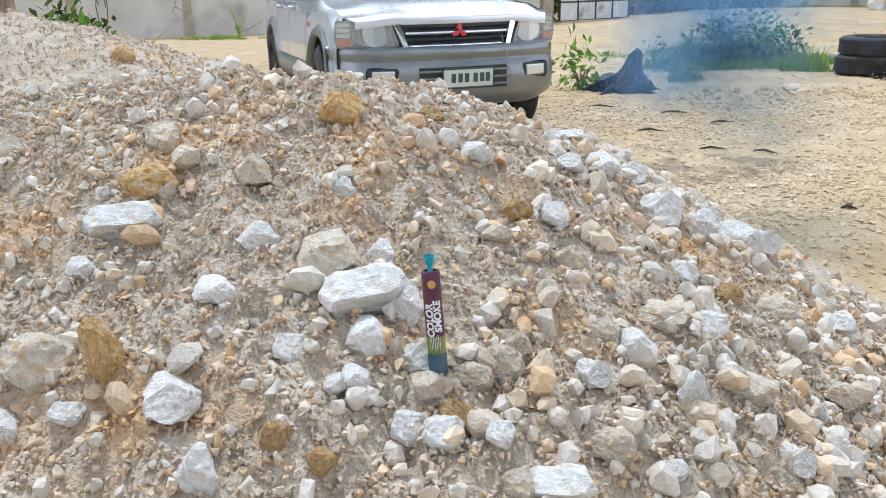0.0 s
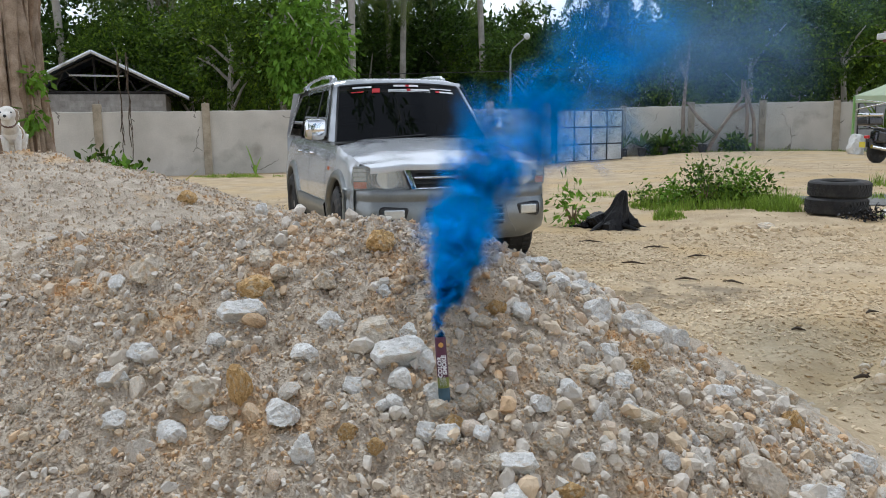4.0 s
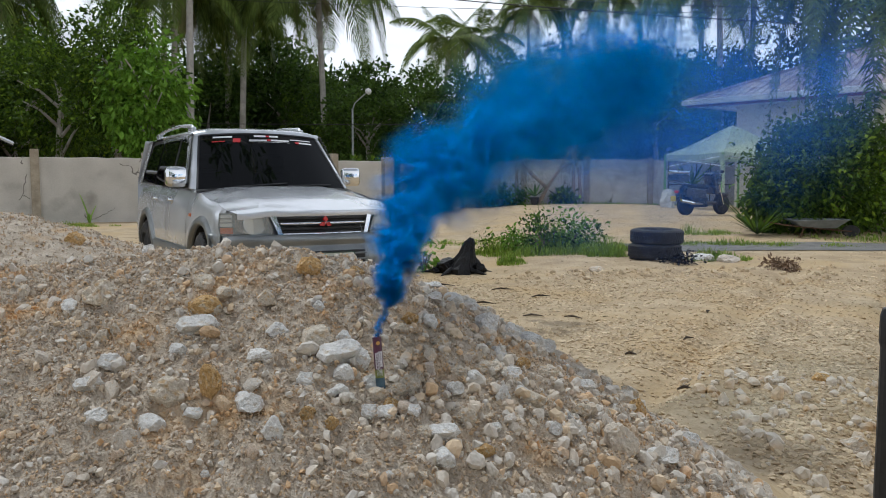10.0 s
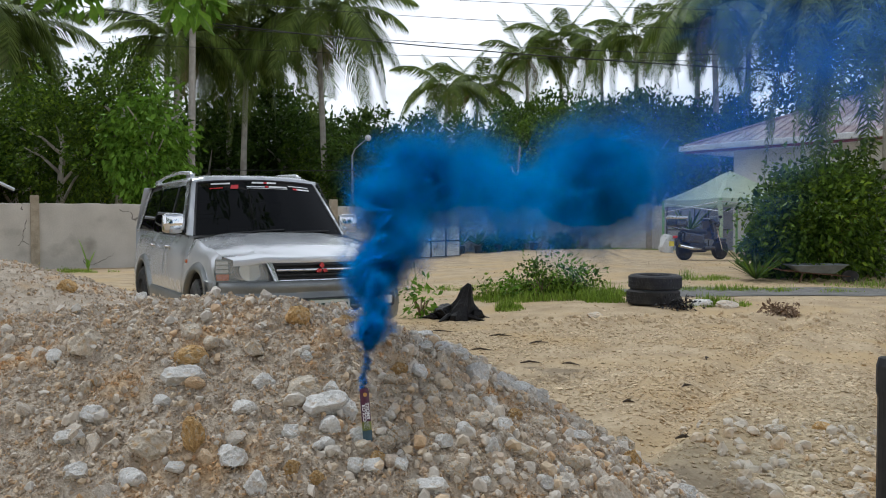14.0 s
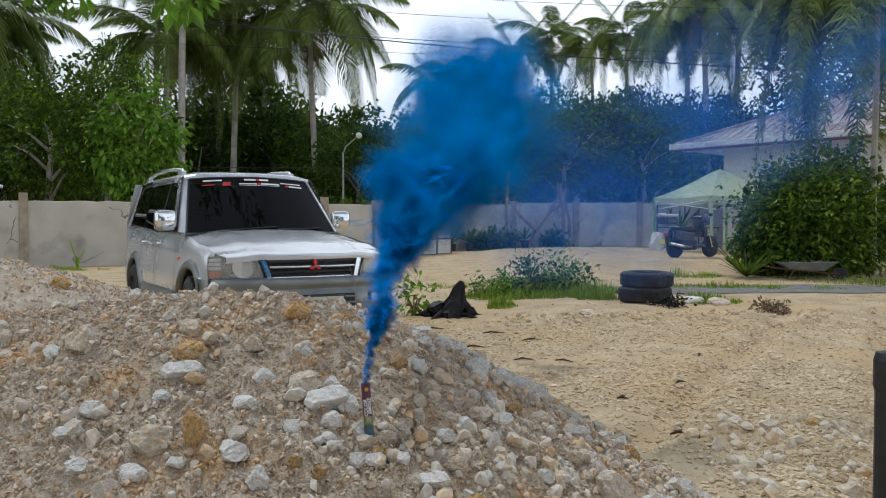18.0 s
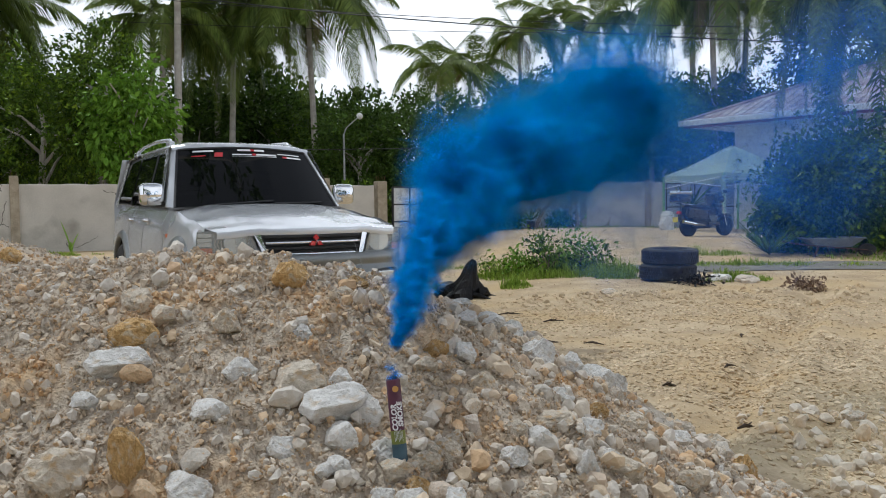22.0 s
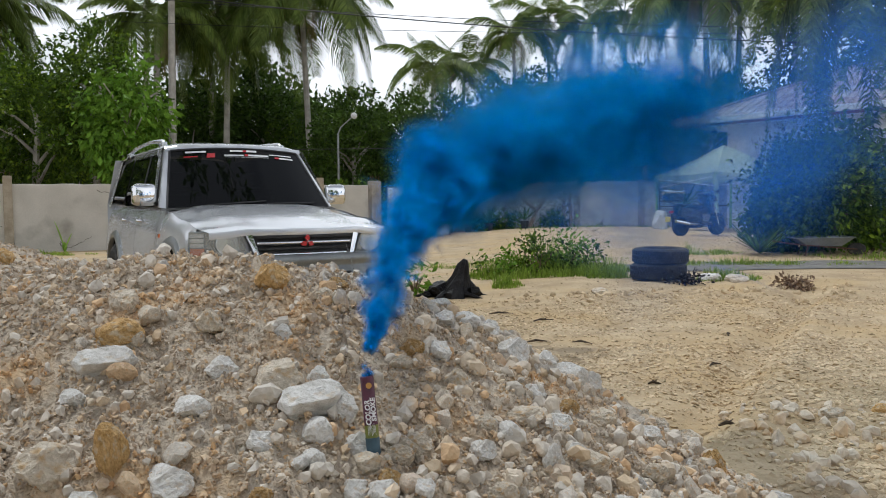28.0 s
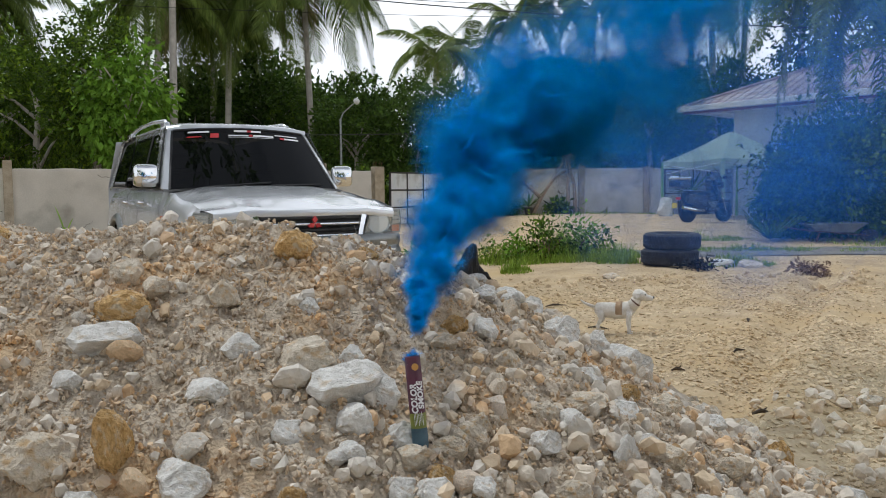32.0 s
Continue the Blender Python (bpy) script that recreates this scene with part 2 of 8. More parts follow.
def tube(bm, pts, radii, sides=8, cap=True, squash=None):
    """A tapering tube along points."""
    rings = []
    pts = [Vector(p) for p in pts]
    if not hasattr(radii, "__len__"):
        radii = [radii] * len(pts)
    ref = None
    for i, p in enumerate(pts):
        d = (pts[min(i + 1, len(pts) - 1)] - pts[max(i - 1, 0)]).normalized()
        if ref is None or abs(ref.dot(d)) > 0.95:
            ref = Vector((0, 0, 1)) if abs(d.z) < 0.9 else Vector((1, 0, 0))
        u = d.cross(ref).normalized()
        v = d.cross(u).normalized()
        ref = -v
        rings.append([bm.verts.new(p + (u * math.cos(2 * math.pi * k / sides) + v * math.sin(2 * math.pi * k / sides)) * radii[i]) for k in range(sides)])
    for a, b in zip(rings, rings[1:]):
        for k in range(sides):
            bm.faces.new((a[k], a[(k + 1) % sides], b[(k + 1) % sides], b[k]))
    if cap:
        bm.faces.new(rings[0])
        bm.faces.new(rings[-1])
    return rings


def lathe(bm, profile, sides=24, m=None):
    """Turns (radius, height) pairs about z."""
    rings = []
    for r, z in profile:
        ring = [bm.verts.new((r * math.cos(2 * math.pi * k / sides), r * math.sin(2 * math.pi * k / sides), z)) for k in range(sides)]
        rings.append(ring)
    for a, b in zip(rings, rings[1:]):
        for k in range(sides):
            bm.faces.new((a[k], a[(k + 1) % sides], b[(k + 1) % sides], b[k]))
    if profile[0][0] > 1e-4:
        bm.faces.new(rings[0])
    if profile[-1][0] > 1e-4:
        bm.faces.new(rings[-1])
    if m is not None:
        for ring in rings:
            for v in ring:
                v.co = m @ v.co
    return rings


def poly(bm, pts):
    return bm.faces.new([bm.verts.new(p) for p in pts])


def smoothstep(a, b, x):
    t = min(1.0, max(0.0, (x - a) / (b - a)))
    return t * t * (3 - 2 * t)


# ---------------------------------------------------------------- ground and piles


def cone(x, y, cx, cy, top, right, left, front, back, rounding):
    dx, dy = x - cx, y - cy
    sx = right if dx > 0 else left
    sy = back if dy > 0 else front
    return top - math.sqrt(rounding ** 2 + (sx * dx) ** 2 + (sy * dy) ** 2) + rounding


def lumps(x, y):
    return 0.030 * noise.noise((x * 3.1, y * 3.1, 1.7)) + 0.026 * noise.noise((x * 8.0, y * 8.0, 4.2)) + 0.022 * noise.noise((x * 19.0, y * 19.0, 9.0)) + 0.013 * noise.noise((x * 41.0, y * 41.0, 2.0))


def yard(x, y):
    """Height of the yard: nearly level, rising a little towards the back and to the side."""
    h = 0.17 * smoothstep(6, 20, y) * smoothstep(-4, 4, x) + 0.05 * smoothstep(8, 20, y)
    h += 0.07 * smoothstep(0.5, 2.5, x) * (1 - smoothstep(2.5, 6.5, y))
    h += 0.025 * noise.noise((x * 0.45, y * 0.45, 3.0)) * (1 - smoothstep(20, 40, y))
    # wheel ruts across the open side
    for off in (0.0, 1.35):
        d = (x - 1.55 - off) - 0.50 * (y - 3.2)
        h -= 0.08 * math.exp(-(d / 0.18) ** 2) * smoothstep(-1, 1, y) * (1 - smoothstep(8, 9.5, y))
        h += 0.05 * math.exp(-((d - 0.32) / 0.15) ** 2) * smoothstep(-1, 1, y) * (1 - smoothstep(8, 9.5, y))
    # trodden pebbles
    if -1.5 < x < 9 and -1.5 < y < 10:
        h += 0.014 * noise.noise((x * 5.5, y * 5.5, 1.0)) + 0.010 * noise.noise((x * 12.0, y * 12.0, 5.0))
    # low broken edge before the grass
    e = y - 8.2 - 0.12 * (x - 1.5)
    h += 0.06 * smoothstep(-0.5, 0.1, e) * smoothstep(0.2, 1.4, x) * (1 - smoothstep(5.5, 9, x))
    return h


def heap(x, y):
    a = cone(x, y, -0.322, 0.659, 1.003, 0.68, 0.197, 0.686, 0.506, 0.307)
    b = cone(x, y, -3.05, 2.35, 1.16, 0.34, 0.30, 0.42, 0.55, 0.22)
    return max(a, b) + 0.06 * math.exp(-((a - b) / 0.10) ** 2)


def terrain(x, y):
    g, p = yard(x, y), heap(x, y)
    if p < g - 0.15:
        return g
    p += lumps(x, y)
    k = 0.08
    t = min(1.0, max(0.0, 0.5 + (p - g) / (2 * k)))
    return g + (p - g) * t + k * t * (1 - t) * 0.5


def grid_mesh(name, xs, ys, fn):
    nx, ny = len(xs), len(ys)
    verts = [(x, y, fn(x, y)) for y in ys for x in xs]
    faces = [(j * nx + i, j * nx + i + 1, (j + 1) * nx + i + 1, (j + 1) * nx + i) for j in range(ny - 1) for i in range(nx - 1)]
    me = bpy.data.meshes.new(name)
    me.from_pydata(verts, [], faces)
    me.shade_smooth()
    return me


def spaced(stops):
    """Coordinates over (from, step) stretches, the last entry closing them."""
    out = []
    for (a, s), (b, _) in zip(stops, stops[1:]):
        n = max(1, int(round((b - a) / s)))
        out += [a + (b - a) * i / n for i in range(n)]
    return out + [stops[-1][0]]


GX = spaced([(-600, 150), (-150, 25), (-50, 5), (-20, 1.2), (-6, 0.25), (-3.4, 0.06), (-1.5, 0.022), (1.3, 0.035), (3.5, 0.055), (6, 0.12), (8, 0.5), (20, 5), (50, 25), (150, 150), (600, 1)])
GY = spaced([(-300, 60), (-60, 10), (-10, 2), (-2.6, 0.25), (-0.8, 0.022), (1.4, 0.035), (3.5, 0.06), (9, 0.15), (10, 0.35), (24, 1.5), (40, 6), (80, 40), (400, 200), (900, 1)])
ground = link("ground", grid_mesh("ground", GX, GY, terrain), M_GROUND)
tagged(ground, "pale compacted coral gravel yard with wheel ruts", "ground", kind="structure")
me = ground.data
me.materials.append(M_PILE)
idx = np.zeros(len(me.polygons), dtype=np.int32)
for i, pl in enumerate(me.polygons):
    c = pl.center
    if abs(c.x + 1.5) < 5 and abs(c.y - 1.2) < 4.5 and heap(c.x, c.y) > yard(c.x, c.y) + 0.02:
        idx[i] = 1
me.polygons.foreach_set("material_index", idx)

# ---------------------------------------------------------------- the silver off-roader
M_SILVER = mat("silver_paint", (0.60, 0.62, 0.64), (0.68, 0.70, 0.72), 3, 0.26, metal=0.45, bump=0.0, fine=400, coat=0.7)
M_GREY = mat("grey_two_tone_paint", (0.17, 0.18, 0.18), (0.24, 0.25, 0.24), 4, 0.36, metal=0.6, bump=0.02, fine=90, coat=0.4, dirt=(0.30, 0.26, 0.20), dirt_scale=3.0, dirt_at=0.68)
M_CHROME = mat("chrome", (0.72, 0.73, 0.74), (0.80, 0.80, 0.80), 6, 0.08, metal=1.0, bump=0.0)
M_BLACK = mat("black_plastic", (0.012, 0.012, 0.013), (0.03, 0.03, 0.03), 20, 0.5, bump=0.1, fine=120)
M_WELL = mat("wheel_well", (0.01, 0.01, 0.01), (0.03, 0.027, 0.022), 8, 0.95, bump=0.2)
M_RUBBER = mat("dusty_rubber", (0.016, 0.016, 0.017), (0.05, 0.047, 0.042), 7, 0.85, bump=0.3, fine=80, dirt=(0.16, 0.13, 0.10), dirt_scale=5, dirt_at=0.70)
M_ALLOY = mat("dusty_alloy", (0.30, 0.29, 0.27), (0.46, 0.45, 0.43), 8, 0.45, metal=0.8, bump=0.05)
M_TINT = glass("tinted_glass", (0.004, 0.0045, 0.005), 0.015, 0.97, 0.17)
M_VISOR = glass("smoked_visor", (0.22, 0.23, 0.24), 0.06, 0.72)
M_LENS = glass("lamp_lens", (0.55, 0.58, 0.56), 0.08, 0.30)
M_LAMPBACK = mat("lamp_housing", (0.24, 0.25, 0.25), (0.40, 0.41, 0.41), 12, 0.25, metal=0.75, bump=0.1, fine=60)
M_REFLECTOR = mat("lamp_reflector", (0.55, 0.57, 0.56), (0.70, 0.72, 0.70), 12, 0.22, metal=0.7, bump=0.05, fine=60)
M_AMBER = mat("amber_lens", (0.50, 0.10, 0.02), (0.62, 0.16, 0.04), 20, 0.2, bump=0.05, coat=0.6)
M_RED = mat("red_enamel", (0.50, 0.02, 0.025), (0.60, 0.035, 0.04), 20, 0.25, bump=0.0, coat=0.5)
M_PLATE = mat("number_plate", (0.50, 0.54, 0.48), (0.60, 0.63, 0.57), 18, 0.5, bump=0.03)
M_PLATEMARK = mat("plate_marks", (0.03, 0.06, 0.045), (0.05, 0.085, 0.06), 20, 0.5, bump=0.0)
M_DECAL = mat("white_decal", (0.70, 0.70, 0.70), (0.80, 0.80, 0.80), 20, 0.5, bump=0.0)
M_SEAT = mat("grey_upholstery", (0.06, 0.06, 0.06), (0.12, 0.12, 0.115), 20, 0.9, bump=0.2)


def lerp_table(table, v):
    for (a, p), (b, q) in zip(table, table[1:]):
        if v <= b:
            t = max(0.0, (v - a) / (b - a))
            t = t * t * (3 - 2 * t)
            return p + (q - p) * t
    return table[-1][1]


HALF = [(0.0, 0.80), (0.18, 0.865), (0.5, 0.885), (1.0, 0.895), (3.6, 0.90), (4.3, 0.88), (4.72, 0.80)]
EDGE = [(0.0, 0.985), (0.15, 1.012), (0.6, 1.08), (1.25, 1.155), (1.6, 1.19), (3.0, 1.215), (4.72, 1.24)]
AXLES = (0.80, 3.58)
WHEEL_R = 0.385


def sill(y):
    z = 0.42 if y < 0.4 else 0.36
    for a in AXLES:
        d = abs(y - a)
        if d < 0.47:
            z = max(z, 0.40 + math.sqrt(0.47 ** 2 - d * d) * 0.98)
    return z


def side_x(y, z):
    w = lerp_table(HALF, y)
    if z > 0.66:
        w *= 1 - 0.10 * ((z - 0.66) / 0.56) ** 2
    else:
        w *= 1 - 0.035 * ((0.66 - z) / 0.3) ** 2
    return w


def loft(bm, rows):
    vs = [[bm.verts.new(p) for p in row] for row in rows]
    for a, b in zip(vs, vs[1:]):
        for i in range(len(a) - 1):
            bm.faces.new((a[i], a[i + 1], b[i + 1], b[i]))
    return vs


def make_wheel(car, x, y, flip, steer=0.0):
    w = new("wheel")
    w.parent = car
    w.matrix_basis = pose(x, y, WHEEL_R, 0, 90 if flip > 0 else -90, 0) if not steer else pose(x, y, WHEEL_R, 0, 0, steer) @ pose(0, 0, 0, 0, 90 if flip > 0 else -90, 0)
    bm = bmesh.new()
    R, hw = WHEEL_R, 0.13
    prof = [(0.225, -hw * 0.8), (0.25, -hw), (0.32, -hw * 1.04), (0.365, -hw * 0.92), (R, -hw * 0.72), (R, hw * 0.72), (0.365, hw * 0.92), (0.32, hw * 1.04), (0.25, hw), (0.225, hw * 0.8)]
    lathe(bm, prof, 40)
    for k in range(40):
        for side in (-1, 1):
            a = 2 * math.pi * (k + (0.5 if side > 0 else 0)) / 40
            m = pose(0, 0, 0, 0, 0, math.degrees(a)) @ pose(R + 0.002, 0, side * 0.062, 12 * side, 0, 0)
            box(bm, -0.008, -0.021, -0.036, 0.009, 0.021, 0.036, m=m)
    part("tyre", bm, M_RUBBER, w, "muddy all-terrain tyre", smooth=False)
    bm = bmesh.new()
    lathe(bm, [(0.0, 0.02), (0.20, 0.02), (0.225, 0.10), (0.235, 0.104), (0.235, 0.07)], 32)
    for k in range(6):
        m = pose(0, 0, 0, 0, 0, 60 * k)
        box(bm, 0.05, -0.028, 0.03, 0.225, 0.028, 0.085, bevel=0.008, m=m)
    lathe(bm, [(0.075, 0.03), (0.07, 0.095), (0.04, 0.105), (0.0, 0.105)], 20)
    part("rim", bm, M_ALLOY, w, "dusty six-spoke alloy rim", smooth=False)
    return w


def make_car():
    car = thing("off_road_car", "silver off-road car with grey two-tone bumper, parked on gravel", "car", pose(-1.20, 5.36, -0.025, 0, 0, 33.5) @ Matrix.Diagonal((1.05, 1.0, 1.0, 1.0)))
    # side shells with wheel openings
    ys = spaced([(0.205, 0.05), (0.30, 0.025), (1.30, 0.10), (3.08, 0.025), (4.08, 0.08), (4.70, 1)])
    for s in (-1, 1):
        bm = bmesh.new()
        rows = []
        for y in ys:
            zb, zt = sill(y), lerp_table(EDGE, y)
            row = []
            for k in range(13):
                z = zb + (zt - zb) * k / 12
                x = side_x(y, z)
                if k > 9:
                    x -= 0.016 * (k - 9) ** 1.6 / 3
                row.append((s * x, y, z))
            rows.append(row)
        loft(bm, rows)
        part("side_panel", bm, M_SILVER, car, smooth=True)
        # flared arches
        for a in AXLES:
            bm = bmesh.new()
            rows = []
            for k in range(25):
                th = math.pi * (0.02 + 0.96 * k / 24)
                row = []
                for r, out in ((0.455, -0.03), (0.455, 0.018), (0.475, 0.030), (0.525, 0.022), (0.545, -0.004)):
                    y, z = a + r * math.cos(th), 0.40 + r * math.sin(th)
                    row.append((s * (side_x(y, max(z, 0.4)) + out), y, z))
                rows.append(row)
            loft(bm, rows)
            part("arch_flare", bm, M_GREY, car, "grey wheel-arch flare", smooth=True)
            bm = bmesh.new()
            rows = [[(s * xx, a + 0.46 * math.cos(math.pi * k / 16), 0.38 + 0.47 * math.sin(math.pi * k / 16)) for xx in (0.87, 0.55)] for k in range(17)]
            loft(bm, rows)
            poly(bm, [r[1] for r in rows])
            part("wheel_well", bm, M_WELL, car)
        # door gaps, cladding, step
        for y, z0, z1 in ((1.42, 0.40, 1.16), (2.40, 0.40, 1.19), (3.20, 0.86, 1.20)):
            bm = bmesh.new()
            rows = [[(s * (side_x(y, z) + 0.003), y + dy, z) for dy in (-0.005, 0.005)] for z in [z0 + (z1 - z0) * k / 8 for k in range(9)]]
            loft(bm, rows)
            part("door_gap", bm, M_BLACK, car)
        bm = bmesh.new()
        rows = []
        for y in spaced([(1.36, 0.15), (3.02, 1)]):
            rows.append([(s * (side_x(y, z) + o), y, z) for z, o in ((0.35, 0.0), (0.36, 0.022), (0.46, 0.030), (0.57, 0.028), (0.60, 0.004))])
        loft(bm, rows)
        part("door_cladding", bm, M_GREY, car, "grey lower door cladding", smooth=True)
        bm = bmesh.new()
        box(bm, s * 0.70 - 0.12, 1.35, 0.33, s * 0.70 + 0.12, 3.05, 0.37, bevel=0.012)
        part("side_step", bm, M_GREY, car)
        for y in (2.22, 3.05):
            h = new("door_handle")
            h.parent = car
            h.matrix_basis = pose(s * (side_x(y, 1.06) - 0.004), y, 1.06)
            h["label"] = "chrome door handle"
            bm = bmesh.new()
            tube(bm, [(0, -0.10, 0), (s * 0.035, -0.08, 0.004), (s * 0.042, 0.0, 0.006), (s * 0.035, 0.08, 0.004), (0, 0.10, 0)], [0.013, 0.016, 0.017, 0.016, 0.013], 8)
            part("grip", bm, M_CHROME, h, smooth=True)
            bm = bmesh.new()
            lathe(bm, [(0.0, 0.0), (0.045, 0.0), (0.05, 0.010), (0.04, 0.012)], 16, pose(0, 0, 0, 0, 90 * s, 0))
            part("bezel", bm, M_CHROME, h)
        bm = bmesh.new()
        box(bm, s * side_x(1.28, 0.93) - 0.012, 1.245, 0.915, s * side_x(1.28, 0.93) + 0.012, 1.315, 0.95, bevel=0.008)
        part("side_repeater", bm, M_AMBER, car, "small amber side repeater")
    # bonnet with two raised ridges
    bm = bmesh.new()
    rows = []
    for y in spaced([(0.03, 0.03), (0.15, 0.07), (1.32, 1)]):
        e, c, w = lerp_table(EDGE, y), 1.005 + 0.225 * (1 - max(0.0, 1 - y / 1.35) ** 1.5), side_x(y, lerp_table(EDGE, y)) - 0.03
        row = []
        for k in range(-12, 13):
            f = k / 12
            z = e - 0.006 + (c - e) * (1 - abs(f) ** 2.2) + 0.012 * math.exp(-((abs(f) - 0.62) / 0.14) ** 2)
            yy = y - (0.10 * (1 - f * f) if y < 0.5 else 0.10 * (1 - f * f) * max(0, (1.0 - y) / 0.5)) + 0.04
            row.append((w * f, yy, z))
        rows.append(row)
    loft(bm, rows)
    lip = [(p[0], p[1] + 0.004, p[2] - 0.055) for p in rows[0]]
    loft(bm, [lip, [(p[0], p[1] - 0.006, p[2] - 0.012) for p in rows[0]], rows[0]])
    part("bonnet", bm, M_SILVER, car, smooth=True)
    # cowl and wipers
    bm = bmesh.new()
    loft(bm, [[(0.84 * k / 8, 1.30 - 0.05 * (1 - (k / 8) ** 2), 1.155 + 0.055 * (1 - (k / 8) ** 2)) for k in range(-8, 9)], [(0.82 * k / 8, 1.44 - 0.05 * (1 - (k / 8) ** 2), 1.185 + 0.045 * (1 - (k / 8) ** 2)) for k in range(-8, 9)]])
    part("cowl", bm, M_BLACK, car)

    def screen(u, v):
        """Windscreen point: u across from -1 to 1, v from the base to the top."""
        w = 0.765 + (0.625 - 0.765) * v
        bow = (1 - u * u)
        return Vector((w * u, 1.40 + 0.50 * v - 0.13 * bow * (1 - 0.35 * v), 1.185 + 0.568 * v + 0.030 * bow))

    bm = bmesh.new()
    loft(bm, [[screen(k / 10, j / 8) for k in range(-10, 11)] for j in range(9)])
    part("windscreen", bm, M_TINT, car, "dark tinted windscreen", smooth=True)
    bm = bmesh.new()
    for u in (-1.01, 1.01):
        tube(bm, [screen(u, j / 6) + Vector((0, 0.0, 0)) for j in range(7)], 0.012, 6)
    tube(bm, [screen(k / 10, 1.0) + Vector((0, 0.004, 0.006)) for k in range(-10, 11)], 0.012, 6)
    part("screen_seal", bm, M_BLACK, car)
    for s in (-1, 1):
        bm = bmesh.new()
        rows = []
        for j in range(9):
            v = j / 8
            a, b = screen(s * 1.02, v), Vector((s * (0.835 - 0.165 * v), 1.50 + 0.50 * v, 1.19 + 0.60 * v))
            rows.append([a + Vector((0, -0.004, 0)), (a + b) / 2 + Vector((s * 0.012, -0.018, 0.006)), b, b + Vector((-s * 0.02, 0.05, 0))])
        loft(bm, rows)
        part("front_pillar", bm, M_SILVER, car, smooth=True)
        # side glazing between belt and roof
        def glazing(y, z):
            v = (z - 1.20) / 0.58
            return (s * (0.835 - 0.150 * v - 0.02 * max(0, (y - 3.2)) ** 2), y, z)
        panes = (("door_window", [(1.60, 1.20), (2.36, 1.21), (2.36, 1.74), (2.12, 1.74), (1.98, 1.66)]),
                 ("door_window", [(2.46, 1.21), (3.22, 1.22), (3.30, 1.30), (3.28, 1.74), (2.46, 1.75)]),
                 ("quarter_window", [(3.38, 1.24), (4.34, 1.27), (4.22, 1.72), (3.36, 1.74)]))
        for nm, pts in panes:
            bm = bmesh.new()
            poly(bm, [glazing(*p) for p in pts])
            part(nm, bm, M_TINT, car, "dark tinted side glass")
        bm = bmesh.new()
        frame_pts = [(1.50, 1.19), (4.50, 1.24), (4.36, 1.78), (1.98, 1.77)]
        poly(bm, [Vector(glazing(*p)) - Vector((s * 0.012, 0, 0)) for p in frame_pts])
        part("window_frame", bm, M_BLACK, car)
        for (ya, yb, y2a, y2b) in ((2.36, 2.40, 2.36, 2.40), (4.34, 4.62, 4.22, 4.50)):
            bm = bmesh.new()
            poly(bm, [Vector(glazing(*p)) + Vector((s * 0.006, 0, 0)) for p in ((ya, 1.20), (yb, 1.22), (y2b, 1.79), (y2a, 1.78))])
            part("pillar", bm, M_SILVER if ya > 4 else M_BLACK, car)
        bm = bmesh.new()
        rows = []
        for k in range(13):
            y = 1.92 + 1.42 * k / 12 if k else 1.90
            rows.append([Vector(glazing(y, 1.785 - 0.06 * (1 if k else 1.6))) + Vector((s * 0.022, 0, 0)), Vector(glazing(y, 1.785)) + Vector((s * 0.016, 0, 0))])
        first = [[Vector(glazing(1.63 + 0.06 * j, 1.30 + 0.085 * j)) + Vector((s * 0.02, 0.06, 0)), Vector(glazing(1.60 + 0.06 * j, 1.32 + 0.092 * j)) + Vector((s * 0.014, 0, 0))] for j in range(5)]
        loft(bm, first + rows)
        part("wind_visor", bm, M_VISOR, car, "smoked rain visor over the side windows", smooth=True)
        bm = bmesh.new()
        rows = []
        for y in spaced([(1.50, 0.3), (4.66, 1)]):
            e = lerp_table(EDGE, y)
            rows.append([(s * (side_x(y, e) - 0.034), y, e - 0.012), (s * (side_x(y, e) - 0.055), y, e + 0.006), (s * 0.80, y, e + 0.008), (s * 0.78, y, e + 0.0)])
        loft(bm, rows)
        part("belt_shoulder", bm, M_SILVER, car, smooth=True)
        # roof rail
        r = new("roof_rail")
        r.parent = car
        r["label"] = "silver roof rail"
        bm = bmesh.new()
        tube(bm, [(s * 0.60, 2.22, 1.815), (s * 0.60, 2.34, 1.885), (s * 0.605, 2.9, 1.915), (s * 0.60, 3.7, 1.905), (s * 0.59, 4.16, 1.875), (s * 0.585, 4.32, 1.80)], [0.016, 0.022, 0.020, 0.020, 0.022, 0.016], 8)
        part("bar", bm, M_SILVER, r, smooth=True)
        for y in (2.34, 4.16):
            bm = bmesh.new()
            box(bm, s * 0.60 - 0.025, y - 0.10, 1.79, s * 0.60 + 0.025, y + 0.10, 1.875, bevel=0.012)
            part("rail_foot", bm, M_SILVER, r)
        # mirror
        q = new("door_mirror")
        q.parent = car
        q["label"] = "chrome door mirror"
        q.matrix_basis = pose(s * 0.93, 1.60, 1.315, 0, 0, -10 * s)
        bm = bmesh.new()
        box(bm, -0.105, -0.07, -0.105, 0.105, 0.07, 0.105, bevel=0.045)
        part("shell", bm, M_CHROME, q, smooth=True)
        bm = bmesh.new()
        box(bm, -0.085, 0.066, -0.085, 0.085, 0.074, 0.085, bevel=0.003)
        part("mirror_glass", bm, M_CHROME, q)
        bm = bmesh.new()
        box(bm, -s * 0.17 - 0.08, -0.03, -0.11, -s * 0.17 + 0.10, 0.03, -0.07, bevel=0.01)
        part("bracket", bm, M_BLACK, q)
    # roof
    bm = bmesh.new()
